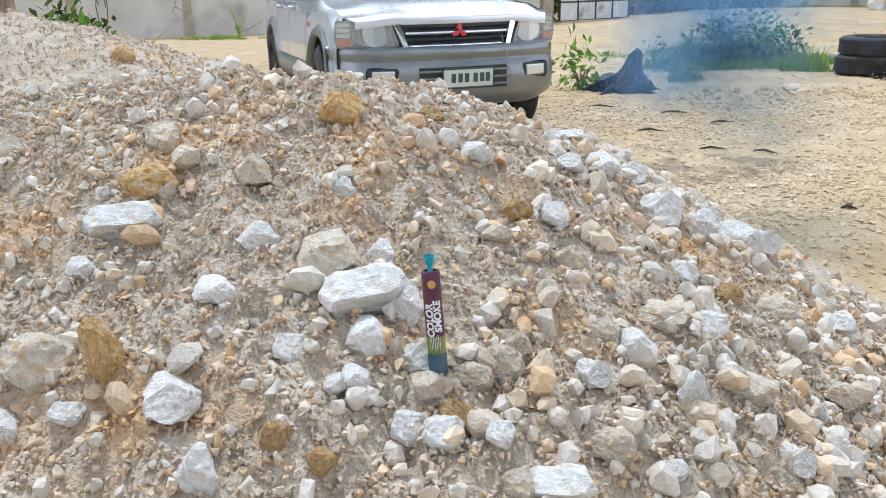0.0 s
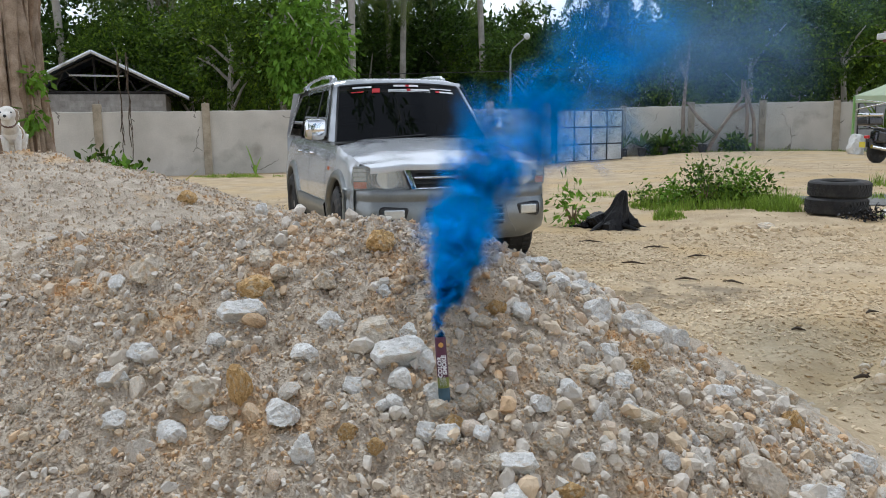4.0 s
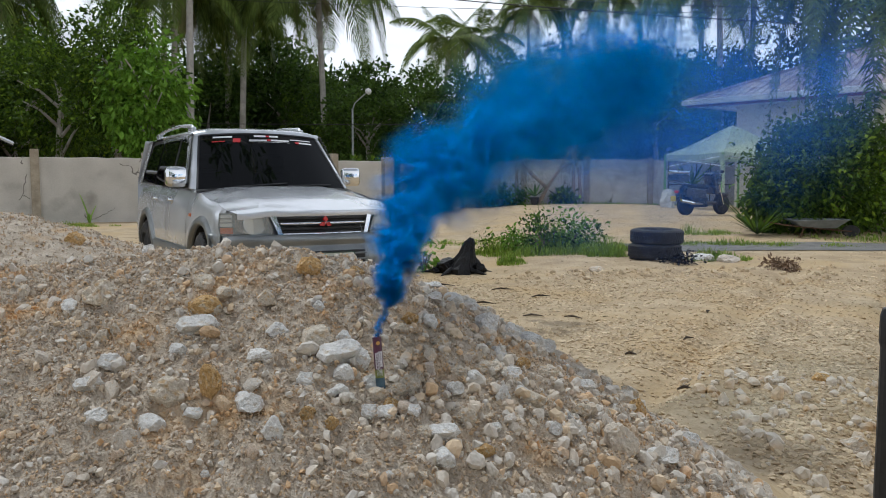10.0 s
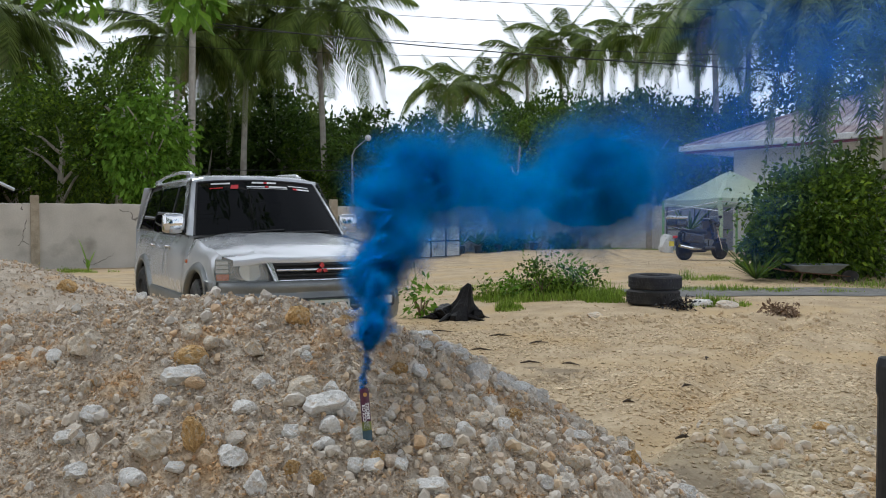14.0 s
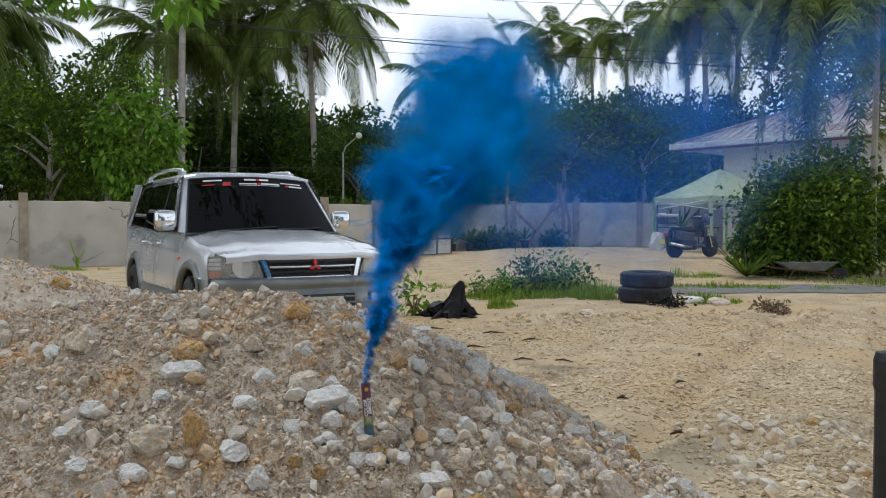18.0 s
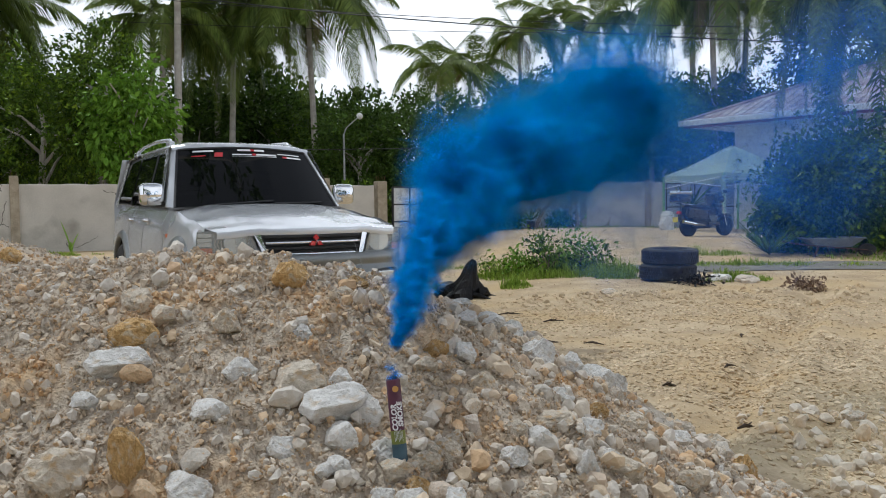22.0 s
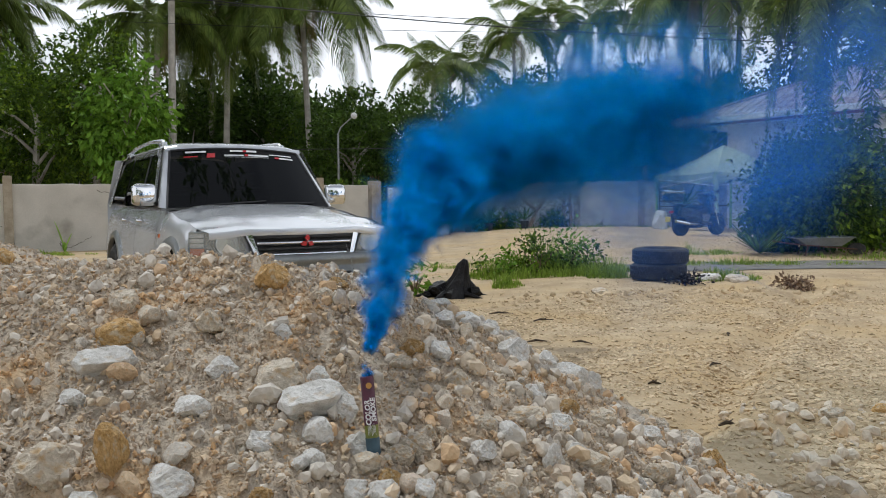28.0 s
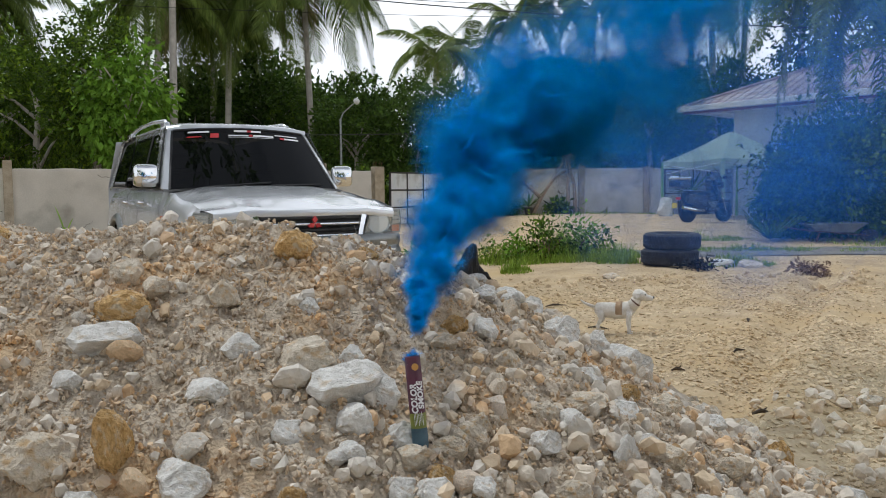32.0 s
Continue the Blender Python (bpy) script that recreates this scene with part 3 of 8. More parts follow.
    rows = [[screen(k / 10, 1.0) + Vector((0.045 * k / 10, 0.004, 0.004)) for k in range(-10, 11)], [screen(k / 10, 1.0) + Vector((0.055 * k / 10, 0.03, 0.045)) for k in range(-10, 11)]]
    for y in spaced([(1.97, 0.06), (2.1, 0.3), (4.3, 0.08), (4.52, 1)]):
        zc = 1.868 - 0.05 * max(0, (2.25 - y) / 0.4) ** 2 - 0.025 * max(0, (y - 3.4)) ** 2
        row = []
        for k in range(-10, 11):
            f = k / 10
            row.append((0.695 * f, y - 0.05 * (1 - f * f) * (1 if y < 2.3 else 0), zc - 0.018 * f * f - 0.055 * abs(f) ** 9))
        rows.append(row)
    loft(bm, rows)
    part("roof", bm, M_SILVER, car, smooth=True)
    bm = bmesh.new()
    loft(bm, [[(0.72 * f / 4, 4.50, 1.80) for f in range(-4, 5)], [(0.80 * f / 4, 4.68, 1.25) for f in range(-4, 5)], [(0.80 * f / 4, 4.72, 0.45) for f in range(-4, 5)]])
    part("tailgate", bm, M_SILVER, car)
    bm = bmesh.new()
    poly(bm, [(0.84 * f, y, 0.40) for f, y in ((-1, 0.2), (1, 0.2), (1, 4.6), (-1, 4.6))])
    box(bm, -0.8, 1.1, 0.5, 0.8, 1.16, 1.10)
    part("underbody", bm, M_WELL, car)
    # cabin
    bm = bmesh.new()
    box(bm, -0.74, 1.50, 1.02, 0.74, 1.90, 1.17, bevel=0.04)
    part("dashboard", bm, M_BLACK, car)
    for x in (-0.37, 0.37):
        st = new("seat")
        st.parent = car
        bm = bmesh.new()
        box(bm, x - 0.24, 2.5, 0.75, x + 0.24, 2.66, 1.38, bevel=0.06)
        part("seat_back", bm, M_SEAT, st)
        bm = bmesh.new()
        box(bm, x - 0.13, 2.56, 1.41, x + 0.13, 2.66, 1.58, bevel=0.04)
        part("headrest", bm, M_SEAT, st)
    # front: backing, grille, lamps
    bm = bmesh.new()
    loft(bm, [[(0.84 * k / 10, 0.07 + 0.20 * (abs(k) / 10) ** 3, z) for k in range(-10, 11)] for z in (0.70, 1.0)])
    part("front_panel", bm, M_SILVER, car, smooth=True)

    def nose(x, off=0.0):
        return 0.005 + 0.20 * (abs(x) / 0.86) ** 2.6 - off

    g = new("grille")
    g.parent = car
    bm = bmesh.new()
    loft(bm, [[(x * w, nose(x * w, 0.012), z) for x in [k / 8 for k in range(-8, 9)]] for w, z in ((0.37, 0.795), (0.435, 0.985))])
    part("backing", bm, M_BLACK, g)
    for z in (0.842, 0.938):
        bm = bmesh.new()
        loft(bm, [[(x, nose(x, 0.02 + o), z + dz) for x in [0.40 * k / 8 for k in range(-8, 9)]] for o, dz in ((0, -0.022), (0.018, -0.008), (0.018, 0.008), (0, 0.022))])
        part("slat", bm, M_BLACK, g)
    bm = bmesh.new()
    tube(bm, [(x, nose(x, 0.045), 0.888) for x in [0.395 * k / 10 for k in range(-10, 11)]], 0.013, 8)
    part("bar", bm, M_CHROME, g, "chrome grille bar", smooth=True)
    bm = bmesh.new()
    tube(bm, [(x, nose(x, 0.028), 0.79) for x in [0.375 * k / 10 for k in range(-10, 11)]], 0.016, 8)
    tube(bm, [(x, nose(x, 0.020), 0.988) for x in [0.44 * k / 10 for k in range(-10, 11)]], 0.011, 8)
    part("surround", bm, M_CHROME, g, smooth=True)
    for s in (-1, 1):
        bm = bmesh.new()
        pts = [(0.375, 0.775), (0.412, 0.775), (0.49, 0.995), (0.44, 0.995)]
        front = [bm.verts.new((s * x, nose(x, 0.062 - 0.16 * (z - 0.775)), z)) for x, z in pts]
        back = [bm.verts.new((s * x, nose(x, -0.01), z)) for x, z in pts]
        bm.faces.new(front)
        for i in range(4):
            bm.faces.new((front[i], front[(i + 1) % 4], back[(i + 1) % 4], back[i]))
        part("end_piece", bm, M_CHROME, g)
    e = new("emblem")
    e.parent = g
    for ang in (0, 120, 240):
        bm = bmesh.new()
        m = pose(0.0, nose(0, 0.066), 0.894, 90, 0, 0) @ pose(0, 0, 0, 0, 0, ang)
        a = [(0, 0.002), (0.021, 0.031), (0, 0.060), (-0.021, 0.031)]
        top = [bm.verts.new(m @ Vector((x, y, 0.010))) for x, y in a]
        bot = [bm.verts.new(m @ Vector((x, y, -0.02))) for x, y in a]
        bm.faces.new(top)
        for i in range(4):
            bm.faces.new((top[i], top[(i + 1) % 4], bot[(i + 1) % 4], bot[i]))
        part("lozenge", bm, M_RED, e, "red lozenge")
    for s in (-1, 1):
        h = new("headlight")
        h.parent = car
        h["label"] = "clear headlight with round reflector and amber corner"
        out = [(0.455, 0.79), (0.86, 0.79), (0.875, 0.86), (0.865, 0.985), (0.525, 0.992)]
        bm = bmesh.new()
        poly(bm, [(s * x, nose(x, 0.004), z) for x, z in out])
        part("housing", bm, M_LAMPBACK, h)
        bm = bmesh.new()
        lathe(bm, [(0.02, -0.02), (0.055, -0.010), (0.088, 0.008), (0.096, 0.014), (0.099, 0.010)], 24, pose(s * 0.60, nose(0.60, 0.012), 0.888, 90, 0, 0) @ pose(0, 0, 0, 0, 0, 0))
        part("reflector", bm, M_REFLECTOR, h)
        for i in range(3):
            bm = bmesh.new()
            arc = [(s * (0.60 + (0.105 + 0.022 * i) * math.cos(radians(a))), nose(0.60 + (0.105 + 0.022 * i) * math.cos(radians(a)), 0.012), 0.888 + (0.092) * math.sin(radians(a))) for a in range(-70, 71, 14)]
            tube(bm, arc, 0.005, 5)
            part("ring", bm, M_CHROME, h)
        bm = bmesh.new()
        loft(bm, [[(s * x, nose(x, 0.010), z) for x in (0.765, 0.80, 0.84, 0.862)] for z in (0.80, 0.855)])
        part("turn_signal", bm, M_AMBER, h, "amber turn signal")
        for i in range(3):
            bm = bmesh.new()
            loft(bm, [[(s * x, nose(x, 0.012), z) for x in (0.768, 0.80, 0.84, 0.863)] for z in (0.866 + 0.038 * i, 0.896 + 0.038 * i)])
            part("corner_reflector", bm, M_REFLECTOR, h)
        bm = bmesh.new()
        loft(bm, [[(s * (xa + (xb - xa) * k / 6), nose(xa + (xb - xa) * k / 6, 0.026), z) for k in range(7)] for xa, xb, z in ((0.452, 0.858, 0.788), (0.485, 0.876, 0.88), (0.522, 0.866, 0.988))])
        part("lens", bm, M_LENS, h, "clear lamp lens", smooth=True)
        bm = bmesh.new()
        ring = [(s * x, nose(x, 0.020), z) for x, z in out]
        tube(bm, ring + ring[:1], 0.006, 5)
        part("lamp_trim", bm, M_GREY, h)
    # bumper
    def bump_y(x):
        return -0.115 + 0.17 * (abs(x) / 0.80) ** 3 if abs(x) < 0.8 else 0.055 + (abs(x) - 0.8) * 3.6

    xs = [-0.925, -0.92, -0.90, -0.87, -0.83, -0.78] + [0.72 * k / 12 for k in range(-12, 13)] + [0.78, 0.83, 0.87, 0.90, 0.92, 0.925]
    bm = bmesh.new()
    rows = []
    for off, z in ((-0.09, 0.792), (0.0, 0.788), (0.02, 0.770), (0.022, 0.715), (0.002, 0.695), (0.006, 0.68), (0.035, 0.655), (0.048, 0.55), (0.035, 0.44), (0.0, 0.36), (-0.06, 0.325)):
        row = []
        for i, x in enumerate(xs):
            end = abs(x) >= 0.92
            zz = z if abs(x) < 0.5 or z > 0.6 else z + (0.6 - z) * 0.30 * smoothstep(0.55, 0.925, abs(x))
            yy = bump_y(x) - off * (1 if abs(x) < 0.86 else 0.3)
            if end:
                yy = 0.40 if abs(x) > 0.922 else 0.36
            row.append((x, yy, zz))
        rows.append(row)
    loft(bm, rows)
    part("front_bumper", bm, M_GREY, car, "grey front bumper", smooth=True)
    b = new("lower_intake")
    b.parent = car
    bm = bmesh.new()
    box(bm, -0.34, bump_y(0.2) - 0.050, 0.47, 0.34, bump_y(0.2) + 0.03, 0.64, bevel=0.01)
    part("opening", bm, M_BLACK, b)
    for z in (0.50, 0.555, 0.61):
        bm = bmesh.new()
        tube(bm, [(x, bump_y(x) - 0.062, z) for x in [0.345 * k / 6 for k in range(-6, 7)]], 0.010, 6)
        part("slat", bm, M_GREY, b)
    for s in (-1, 1):
        f = new("fog_lamp")
        f.parent = car
        f["label"] = "rectangular fog lamp in a black surround"
        f.matrix_basis = pose(s * 0.59, bump_y(0.59) - 0.040, 0.585, 0, 0, 14 * s)
        bm = bmesh.new()
        box(bm, -0.125, -0.012, -0.065, 0.125, 0.03, 0.065, bevel=0.030)
        part("surround", bm, M_BLACK, f)
        bm = bmesh.new()
        box(bm, -0.085, -0.022, -0.042, 0.085, 0.0, 0.042, bevel=0.012)
        part("lens", bm, M_REFLECTOR, f, "fluted fog-lamp lens")
    # number plate with plain bars in place of its characters
    n = new("number_plate")
    n.parent = car
    n.matrix_basis = pose(0.02, -0.190, 0.556, 4, 0, 0)
    n["label"] = "white number plate"
    bm = bmesh.new()
    box(bm, -0.20, -0.004, -0.075, 0.20, 0.004, 0.075, bevel=0.003)
    part("plate", bm, M_PLATE, n)
    bm = bmesh.new()
    for x in (-0.195, 0.195):
        box(bm, x - 0.005, -0.008, -0.075, x + 0.005, 0.0, 0.075)
    for z in (-0.07, 0.07):
        box(bm, -0.19, -0.008, z - 0.005, 0.19, 0.0, z + 0.005)
    part("plate_frame", bm, M_PLATEMARK, n)
    for k, x in enumerate((-0.115, -0.062, -0.012, 0.055, 0.105, 0.150)):
        bm = bmesh.new()
        box(bm, x - 0.017, -0.007, -0.032, x + 0.017, -0.003, 0.036)
        part("plate_bar", bm, M_PLATEMARK, n)
    # sun-strip marks along the top of the windscreen, as plain shapes
    def decal(u0, u1, v0, v1, material):
        bm = bmesh.new()
        k = 6
        loft(bm, [[screen(u0 + (u1 - u0) * i / k + 0.02 * (v - v0) / 0.1, v) + Vector((0, -0.006, 0.004)) for i in range(k + 1)] for v in (v0, v1)])
        part("screen_decal", bm, material, car, "flat lettering band on the windscreen")
    decal(-0.80, -0.50, 0.935, 0.965, M_DECAL)
    decal(-0.82, -0.62, 0.855, 0.875, M_RED)
    decal(-0.50, -0.38, 0.84, 0.92, M_RED)
    decal(-0.14, 0.06, 0.945, 0.98, M_DECAL)
    decal(0.06, 0.12, 0.945, 0.98, M_RED)
    decal(0.12, 0.28, 0.945, 0.98, M_DECAL)
    decal(-0.24, 0.06, 0.868, 0.892, M_DECAL)
    decal(0.07, 0.12, 0.865, 0.905, M_RED)
    decal(0.13, 0.45, 0.868, 0.900, M_DECAL)
    decal(-0.24, 0.45, 0.845, 0.852, M_DECAL)
    decal(0.48, 0.86, 0.905, 0.925, M_DECAL)
    decal(0.55, 0.62, 0.845, 0.88, M_RED)
    decal(0.62, 0.86, 0.845, 0.875, M_DECAL)
    # wipers, tow hook wire
    for x0, x1 in ((-0.45, 0.10), (0.10, 0.62)):
        bm = bmesh.new()
        tube(bm, [screen(x0 / 0.77, 0.01) + Vector((0, -0.02, 0.0)), screen(x1 / 0.77, 0.05) + Vector((0, -0.02, 0.005))], 0.008, 5)
        part("wiper", bm, M_BLACK, car)
    bm = bmesh.new()
    tube(bm, [(0.33, -0.06, 0.87), (0.335, -0.10, 0.80), (0.35, -0.165, 0.66), (0.38, -0.16, 0.52), (0.44, -0.16, 0.42), (0.46, -0.15, 0.36)], 0.0025, 5)
    part("dangling_cord", bm, M_GREY, car)
    make_wheel(car, -0.79, AXLES[0], -1, -6)
    make_wheel(car, 0.79, AXLES[0], 1, -6)
    make_wheel(car, -0.79, AXLES[1], -1)
    make_wheel(car, 0.79, AXLES[1], 1)
    return car


make_car()

# ---------------------------------------------------------------- stones of the heap
rng = random.Random(7)


def hull_mesh(name, seed, count, flat=1.0, smooth=False):
    """An angular broken stone about one unit across."""
    r = random.Random(seed)
    bm = bmesh.new()
    for _ in range(count):
        v = Vector((r.gauss(0, 1), r.gauss(0, 1), r.gauss(0, 1))).normalized()
        k = 0.5 * r.uniform(0.82, 1.0)
        bm.verts.new((v.x * k, v.y * k * r.uniform(0.85, 1.0), v.z * k * flat))
    g = bmesh.ops.convex_hull(bm, input=bm.verts)
    bmesh.ops.delete(bm, geom=[e for e in g["geom_interior"] if isinstance(e, bmesh.types.BMVert)], context="VERTS")
    bmesh.ops.recalc_face_normals(bm, faces=bm.faces)
    me = bpy.data.meshes.new(name)
    bm.to_mesh(me)
    bm.free()
    if smooth:
        me.shade_smooth()
    return me


def boulder_mesh(name, seed):
    """A larger stone: rounded block with chipped planes and pitted skin."""
    r = random.Random(seed)
    bm = bmesh.new()
    bmesh.ops.create_icosphere(bm, subdivisions=4, radius=0.5)
    planes = []
    for _ in range(13):
        n = Vector((r.gauss(0, 1), r.gauss(0, 1), r.gauss(0, 1))).normalized()
        planes.append((n, r.uniform(0.27, 0.42)))
    for v in bm.verts:
        c = v.co.copy()
        for n, d in planes:
            k = c.dot(n) - d
            if k > 0:
                c -= n * k * 0.99
        c *= 1 + 0.10 * noise.noise(c * 3.5 + Vector((seed, 0, 0))) + 0.09 * noise.noise(c * 9 + Vector((0, seed, 0))) + 0.06 * noise.noise(c * 21)
        v.co = c
    me = bpy.data.meshes.new(name)
    bm.to_mesh(me)
    bm.free()
    return me


STONE_SKIN = {"W": M_WHITE, "T": M_TAN, "O": M_ORANGE, "G": M_STONE}
STONE_WORDS = {"W": "white limestone lump on the gravel heap", "T": "tan earthy stone on the gravel heap", "O": "rusty ochre stone on the gravel heap", "G": "grey weathered stone in the gravel heap"}
BOULDERS = {(c, k): None for c in STONE_SKIN for k in range(5)}
for (c, k) in BOULDERS:
    BOULDERS[c, k] = boulder_mesh("stone", 31 * k + ord(c))
    BOULDERS[c, k].materials.append(STONE_SKIN[c])


def big_stone(x, y, wide, high, skin):
    """One stone that can be told apart, bedded in the heap."""
    me = BOULDERS[skin, rng.randrange(5)]
    ob = link("stone", me)
    deep = wide * rng.uniform(0.75, 1.0)
    h = min(high * 1.12, wide * 1.05) if high < wide * 1.3 else high * 1.15
    z = terrain(x, y)
    ob.matrix_basis = Matrix.LocRotScale((x, y + deep * 0.15, z + h * 0.20), Euler((rng.uniform(-0.2, 0.2), rng.uniform(-0.12, 0.12), rng.uniform(-0.35, 0.35))), (wide * 1.08, deep * 1.0, h * 1.04))
    tagged(ob, STONE_WORDS[skin], "stone", "stones of the heap")
    return ob


big_stone(-0.062, 0.085, 0.122, 0.086, "W")
big_stone(-0.038, 0.031, 0.073, 0.061, "W")
big_stone(-0.005, 0.088, 0.063, 0.051, "W")
big_stone(0.025, 0.037, 0.055, 0.050, "W")
big_stone(0.050, 0.001, 0.065, 0.043, "T")
big_stone(0.128, 0.069, 0.064, 0.055, "T")
big_stone(0.100, 0.033, 0.055, 0.037, "T")
big_stone(0.095, -0.018, 0.048, 0.043, "O")
big_stone(-0.360, -0.081, 0.064, 0.094, "O")
big_stone(-0.465, -0.087, 0.103, 0.085, "T")
big_stone(-0.808, 0.279, 0.122, 0.095, "T")
big_stone(-0.486, 0.238, 0.102, 0.066, "O")
big_stone(-0.520, 0.356, 0.075, 0.089, "T")
big_stone(-0.473, 0.147, 0.112, 0.072, "W")
big_stone(-0.313, 0.274, 0.063, 0.061, "T")
big_stone(-0.216, 0.439, 0.086, 0.097, "O")
big_stone(-1.568, 2.375, 0.079, 0.103, "W")
big_stone(-0.090, 0.562, 0.051, 0.037, "O")
big_stone(-0.253, 0.151, 0.072, 0.049, "W")
big_stone(-0.139, 0.129, 0.100, 0.071, "T")
big_stone(-0.072, 0.182, 0.055, 0.043, "W")
big_stone(0.096, 0.370, 0.058, 0.051, "O")
big_stone(0.150, 0.392, 0.064, 0.058, "W")
big_stone(0.329, 0.623, 0.086, 0.086, "W")
big_stone(0.265, 0.756, 0.076, 0.061, "W")
big_stone(0.220, 0.671, 0.082, 0.053, "W")
big_stone(0.156, 0.596, 0.071, 0.042, "W")
big_stone(0.135, 0.868, 0.067, 0.048, "W")
big_stone(0.195, 0.311, 0.062, 0.052, "T")
big_stone(0.403, 0.647, 0.072, 0.061, "W")
big_stone(0.487, 0.754, 0.094, 0.076, "W")
big_stone(0.549, 0.874, 0.080, 0.064, "W")
big_stone(0.432, 0.902, 0.065, 0.058, "W")
big_stone(0.301, 0.172, 0.052, 0.064, "W")
big_stone(0.332, 0.277, 0.085, 0.039, "T")
big_stone(0.403, 0.305, 0.061, 0.049, "W")
big_stone(0.449, 0.201, 0.094, 0.054, "T")
big_stone(0.373, 0.113, 0.047, 0.063, "W")
big_stone(0.226, -0.065, 0.085, 0.052, "W")
big_stone(0.325, -0.066, 0.062, 0.043, "O")
big_stone(0.230, -0.121, 0.077, 0.056, "W")
big_stone(0.179, -0.075, 0.047, 0.047, "T")
big_stone(0.078, -0.057, 0.061, 0.044, "W")
big_stone(-0.175, -0.179, 0.066, 0.066, "W")
big_stone(-0.139, -0.004, 0.059, 0.052, "W")
big_stone(-0.254, -0.102, 0.088, 0.052, "W")
big_stone(-0.626, -0.137, 0.066, 0.046, "W")
big_stone(-0.477, -0.150, 0.074, 0.055, "W")
big_stone(-0.389, -0.131, 0.054, 0.035, "W")
big_stone(-0.102, -0.127, 0.045, 0.045, "O")
big_stone(-0.043, -0.132, 0.038, 0.038, "O")
big_stone(0.855, 0.749, 0.063, 0.082, "O")
big_stone(0.712, 0.230, 0.110, 0.135, "G")
big_stone(0.858, 0.338, 0.095, 0.056, "W")
big_stone(0.887, 1.109, 0.077, 0.066, "T")
big_stone(0.032, -0.050, 0.055, 0.051, "W")
big_stone(0.255, 0.177, 0.046, 0.046, "T")
big_stone(0.144, 0.114, 0.045, 0.038, "T")
big_stone(0.250, 0.098, 0.051, 0.044, "W")
big_stone(0.146, -0.043, 0.042, 0.042, "W")
big_stone(-0.035, -0.029, 0.048, 0.037, "W")
big_stone(-0.267, 0.053, 0.072, 0.048, "W")
big_stone(-0.727, 0.126, 0.057, 0.051, "O")
big_stone(-0.495, 0.073, 0.052, 0.039, "W")
big_stone(-0.671, 0.019, 0.067, 0.049, "W")
big_stone(-0.683, -0.054, 0.074, 0.053, "W")
big_stone(-0.163, 0.275, 0.051, 0.038, "W")
big_stone(-0.105, 0.444, 0.054, 0.041, "T")
big_stone(0.021, 0.444, 0.067, 0.045, "W")
big_stone(0.365, 0.455, 0.058, 0.045, "W")
big_stone(0.441, 0.467, 0.053, 0.045, "O")
big_stone(0.528, 0.499, 0.068, 0.049, "T")
big_stone(0.658, 0.640, 0.073, 0.056, "W")
big_stone(0.618, 0.360, 0.056, 0.046, "T")
big_stone(0.516, 0.130, 0.057, 0.045, "W")
big_stone(0.282, 0.001, 0.053, 0.045, "T")
big_stone(0.352, 0.016, 0.043, 0.043, "W")
big_stone(1.041, 0.800, 0.083, 0.066, "W")
big_stone(0.979, 0.845, 0.074, 0.060, "T")
big_stone(-0.517, -0.197, 0.072, 0.060, "G")
# loose middle-sized stones
pile_thing = thing("gravel_heap", "heap of broken white and ochre limestone in a yard", "gravel heap", pose(-0.6, 0.85, 0))
HULLS = [hull_mesh("stone", 100 + k, 26, 0.8) for k in range(14)]
for k, h in enumerate(HULLS):
    h.materials.append((M_STONE, M_STONE, M_WHITE, M_STONE, M_TAN, M_STONE, M_STONE)[k % 7])
placed = 0
while placed < 300:
    x, y = rng.uniform(-1.7, 1.5), rng.uniform(-0.55, 1.35)
    if rng.random() > 0.55 + 0.45 * smoothstep(-0.3, 0.3, x) or heap(x, y) < 0.3:
        continue
    s = 0.026 + 0.038 * rng.random() ** 2.0
    ob = link("stone", HULLS[rng.randrange(14)], None, pile_thing)
    ob.matrix_basis = Matrix.LocRotScale((x + 0.6, y - 0.85, terrain(x, y) + s * 0.18), Euler((rng.uniform(0, 6), rng.uniform(0, 6), rng.uniform(0, 6))), (s * rng.uniform(0.9, 1.35), s, s * rng.uniform(0.8, 1.1)))
    placed += 1


def scatter(name, count, pick, sizes, material, variants, points=9, flat=0.75, sink=0.15):
    """Many small stones joined into one mesh."""
    tmpl = []
    for k in range(variants):
        h = hull_mesh("tmp", 900 + k + points, points, flat)
        v = np.array([tuple(q.co) for q in h.vertices])
        f = [tuple(pl.vertices) for pl in h.polygons]
        tmpl.append((v, np.array(f)))
        bpy.data.meshes.remove(h)
    rs = np.random.RandomState(count)
    V, F, base = [], [], 0
    n = 0
    while n < count:
        p = pick()
        if p is None:
            continue
        x, y, z = p
        v, f = tmpl[rs.randint(variants)]
        s = sizes[0] + (sizes[1] - sizes[0]) * rs.rand() ** 2.5
        m = np.array(Euler(rs.rand(3) * (6.28 if flat > 0.6 else 0.5)).to_matrix()) if flat > 0.6 else np.array(Euler((rs.randn() * 0.15, rs.randn() * 0.15, rs.rand() * 6.28)).to_matrix())
        q = (v * (s * np.array([rs.uniform(0.8, 1.4), 1.0, rs.uniform(0.8, 1.1)]))) @ m.T
        V.append(q + (x, y, z + s * sink))
        F.append(f + base)
        base += len(v)
        n += 1
    V, F = np.concatenate(V), np.concatenate(F)
    me = bpy.data.meshes.new(name)
    me.from_pydata(V.tolist(), [], F.tolist())
    return link(name, me, material)


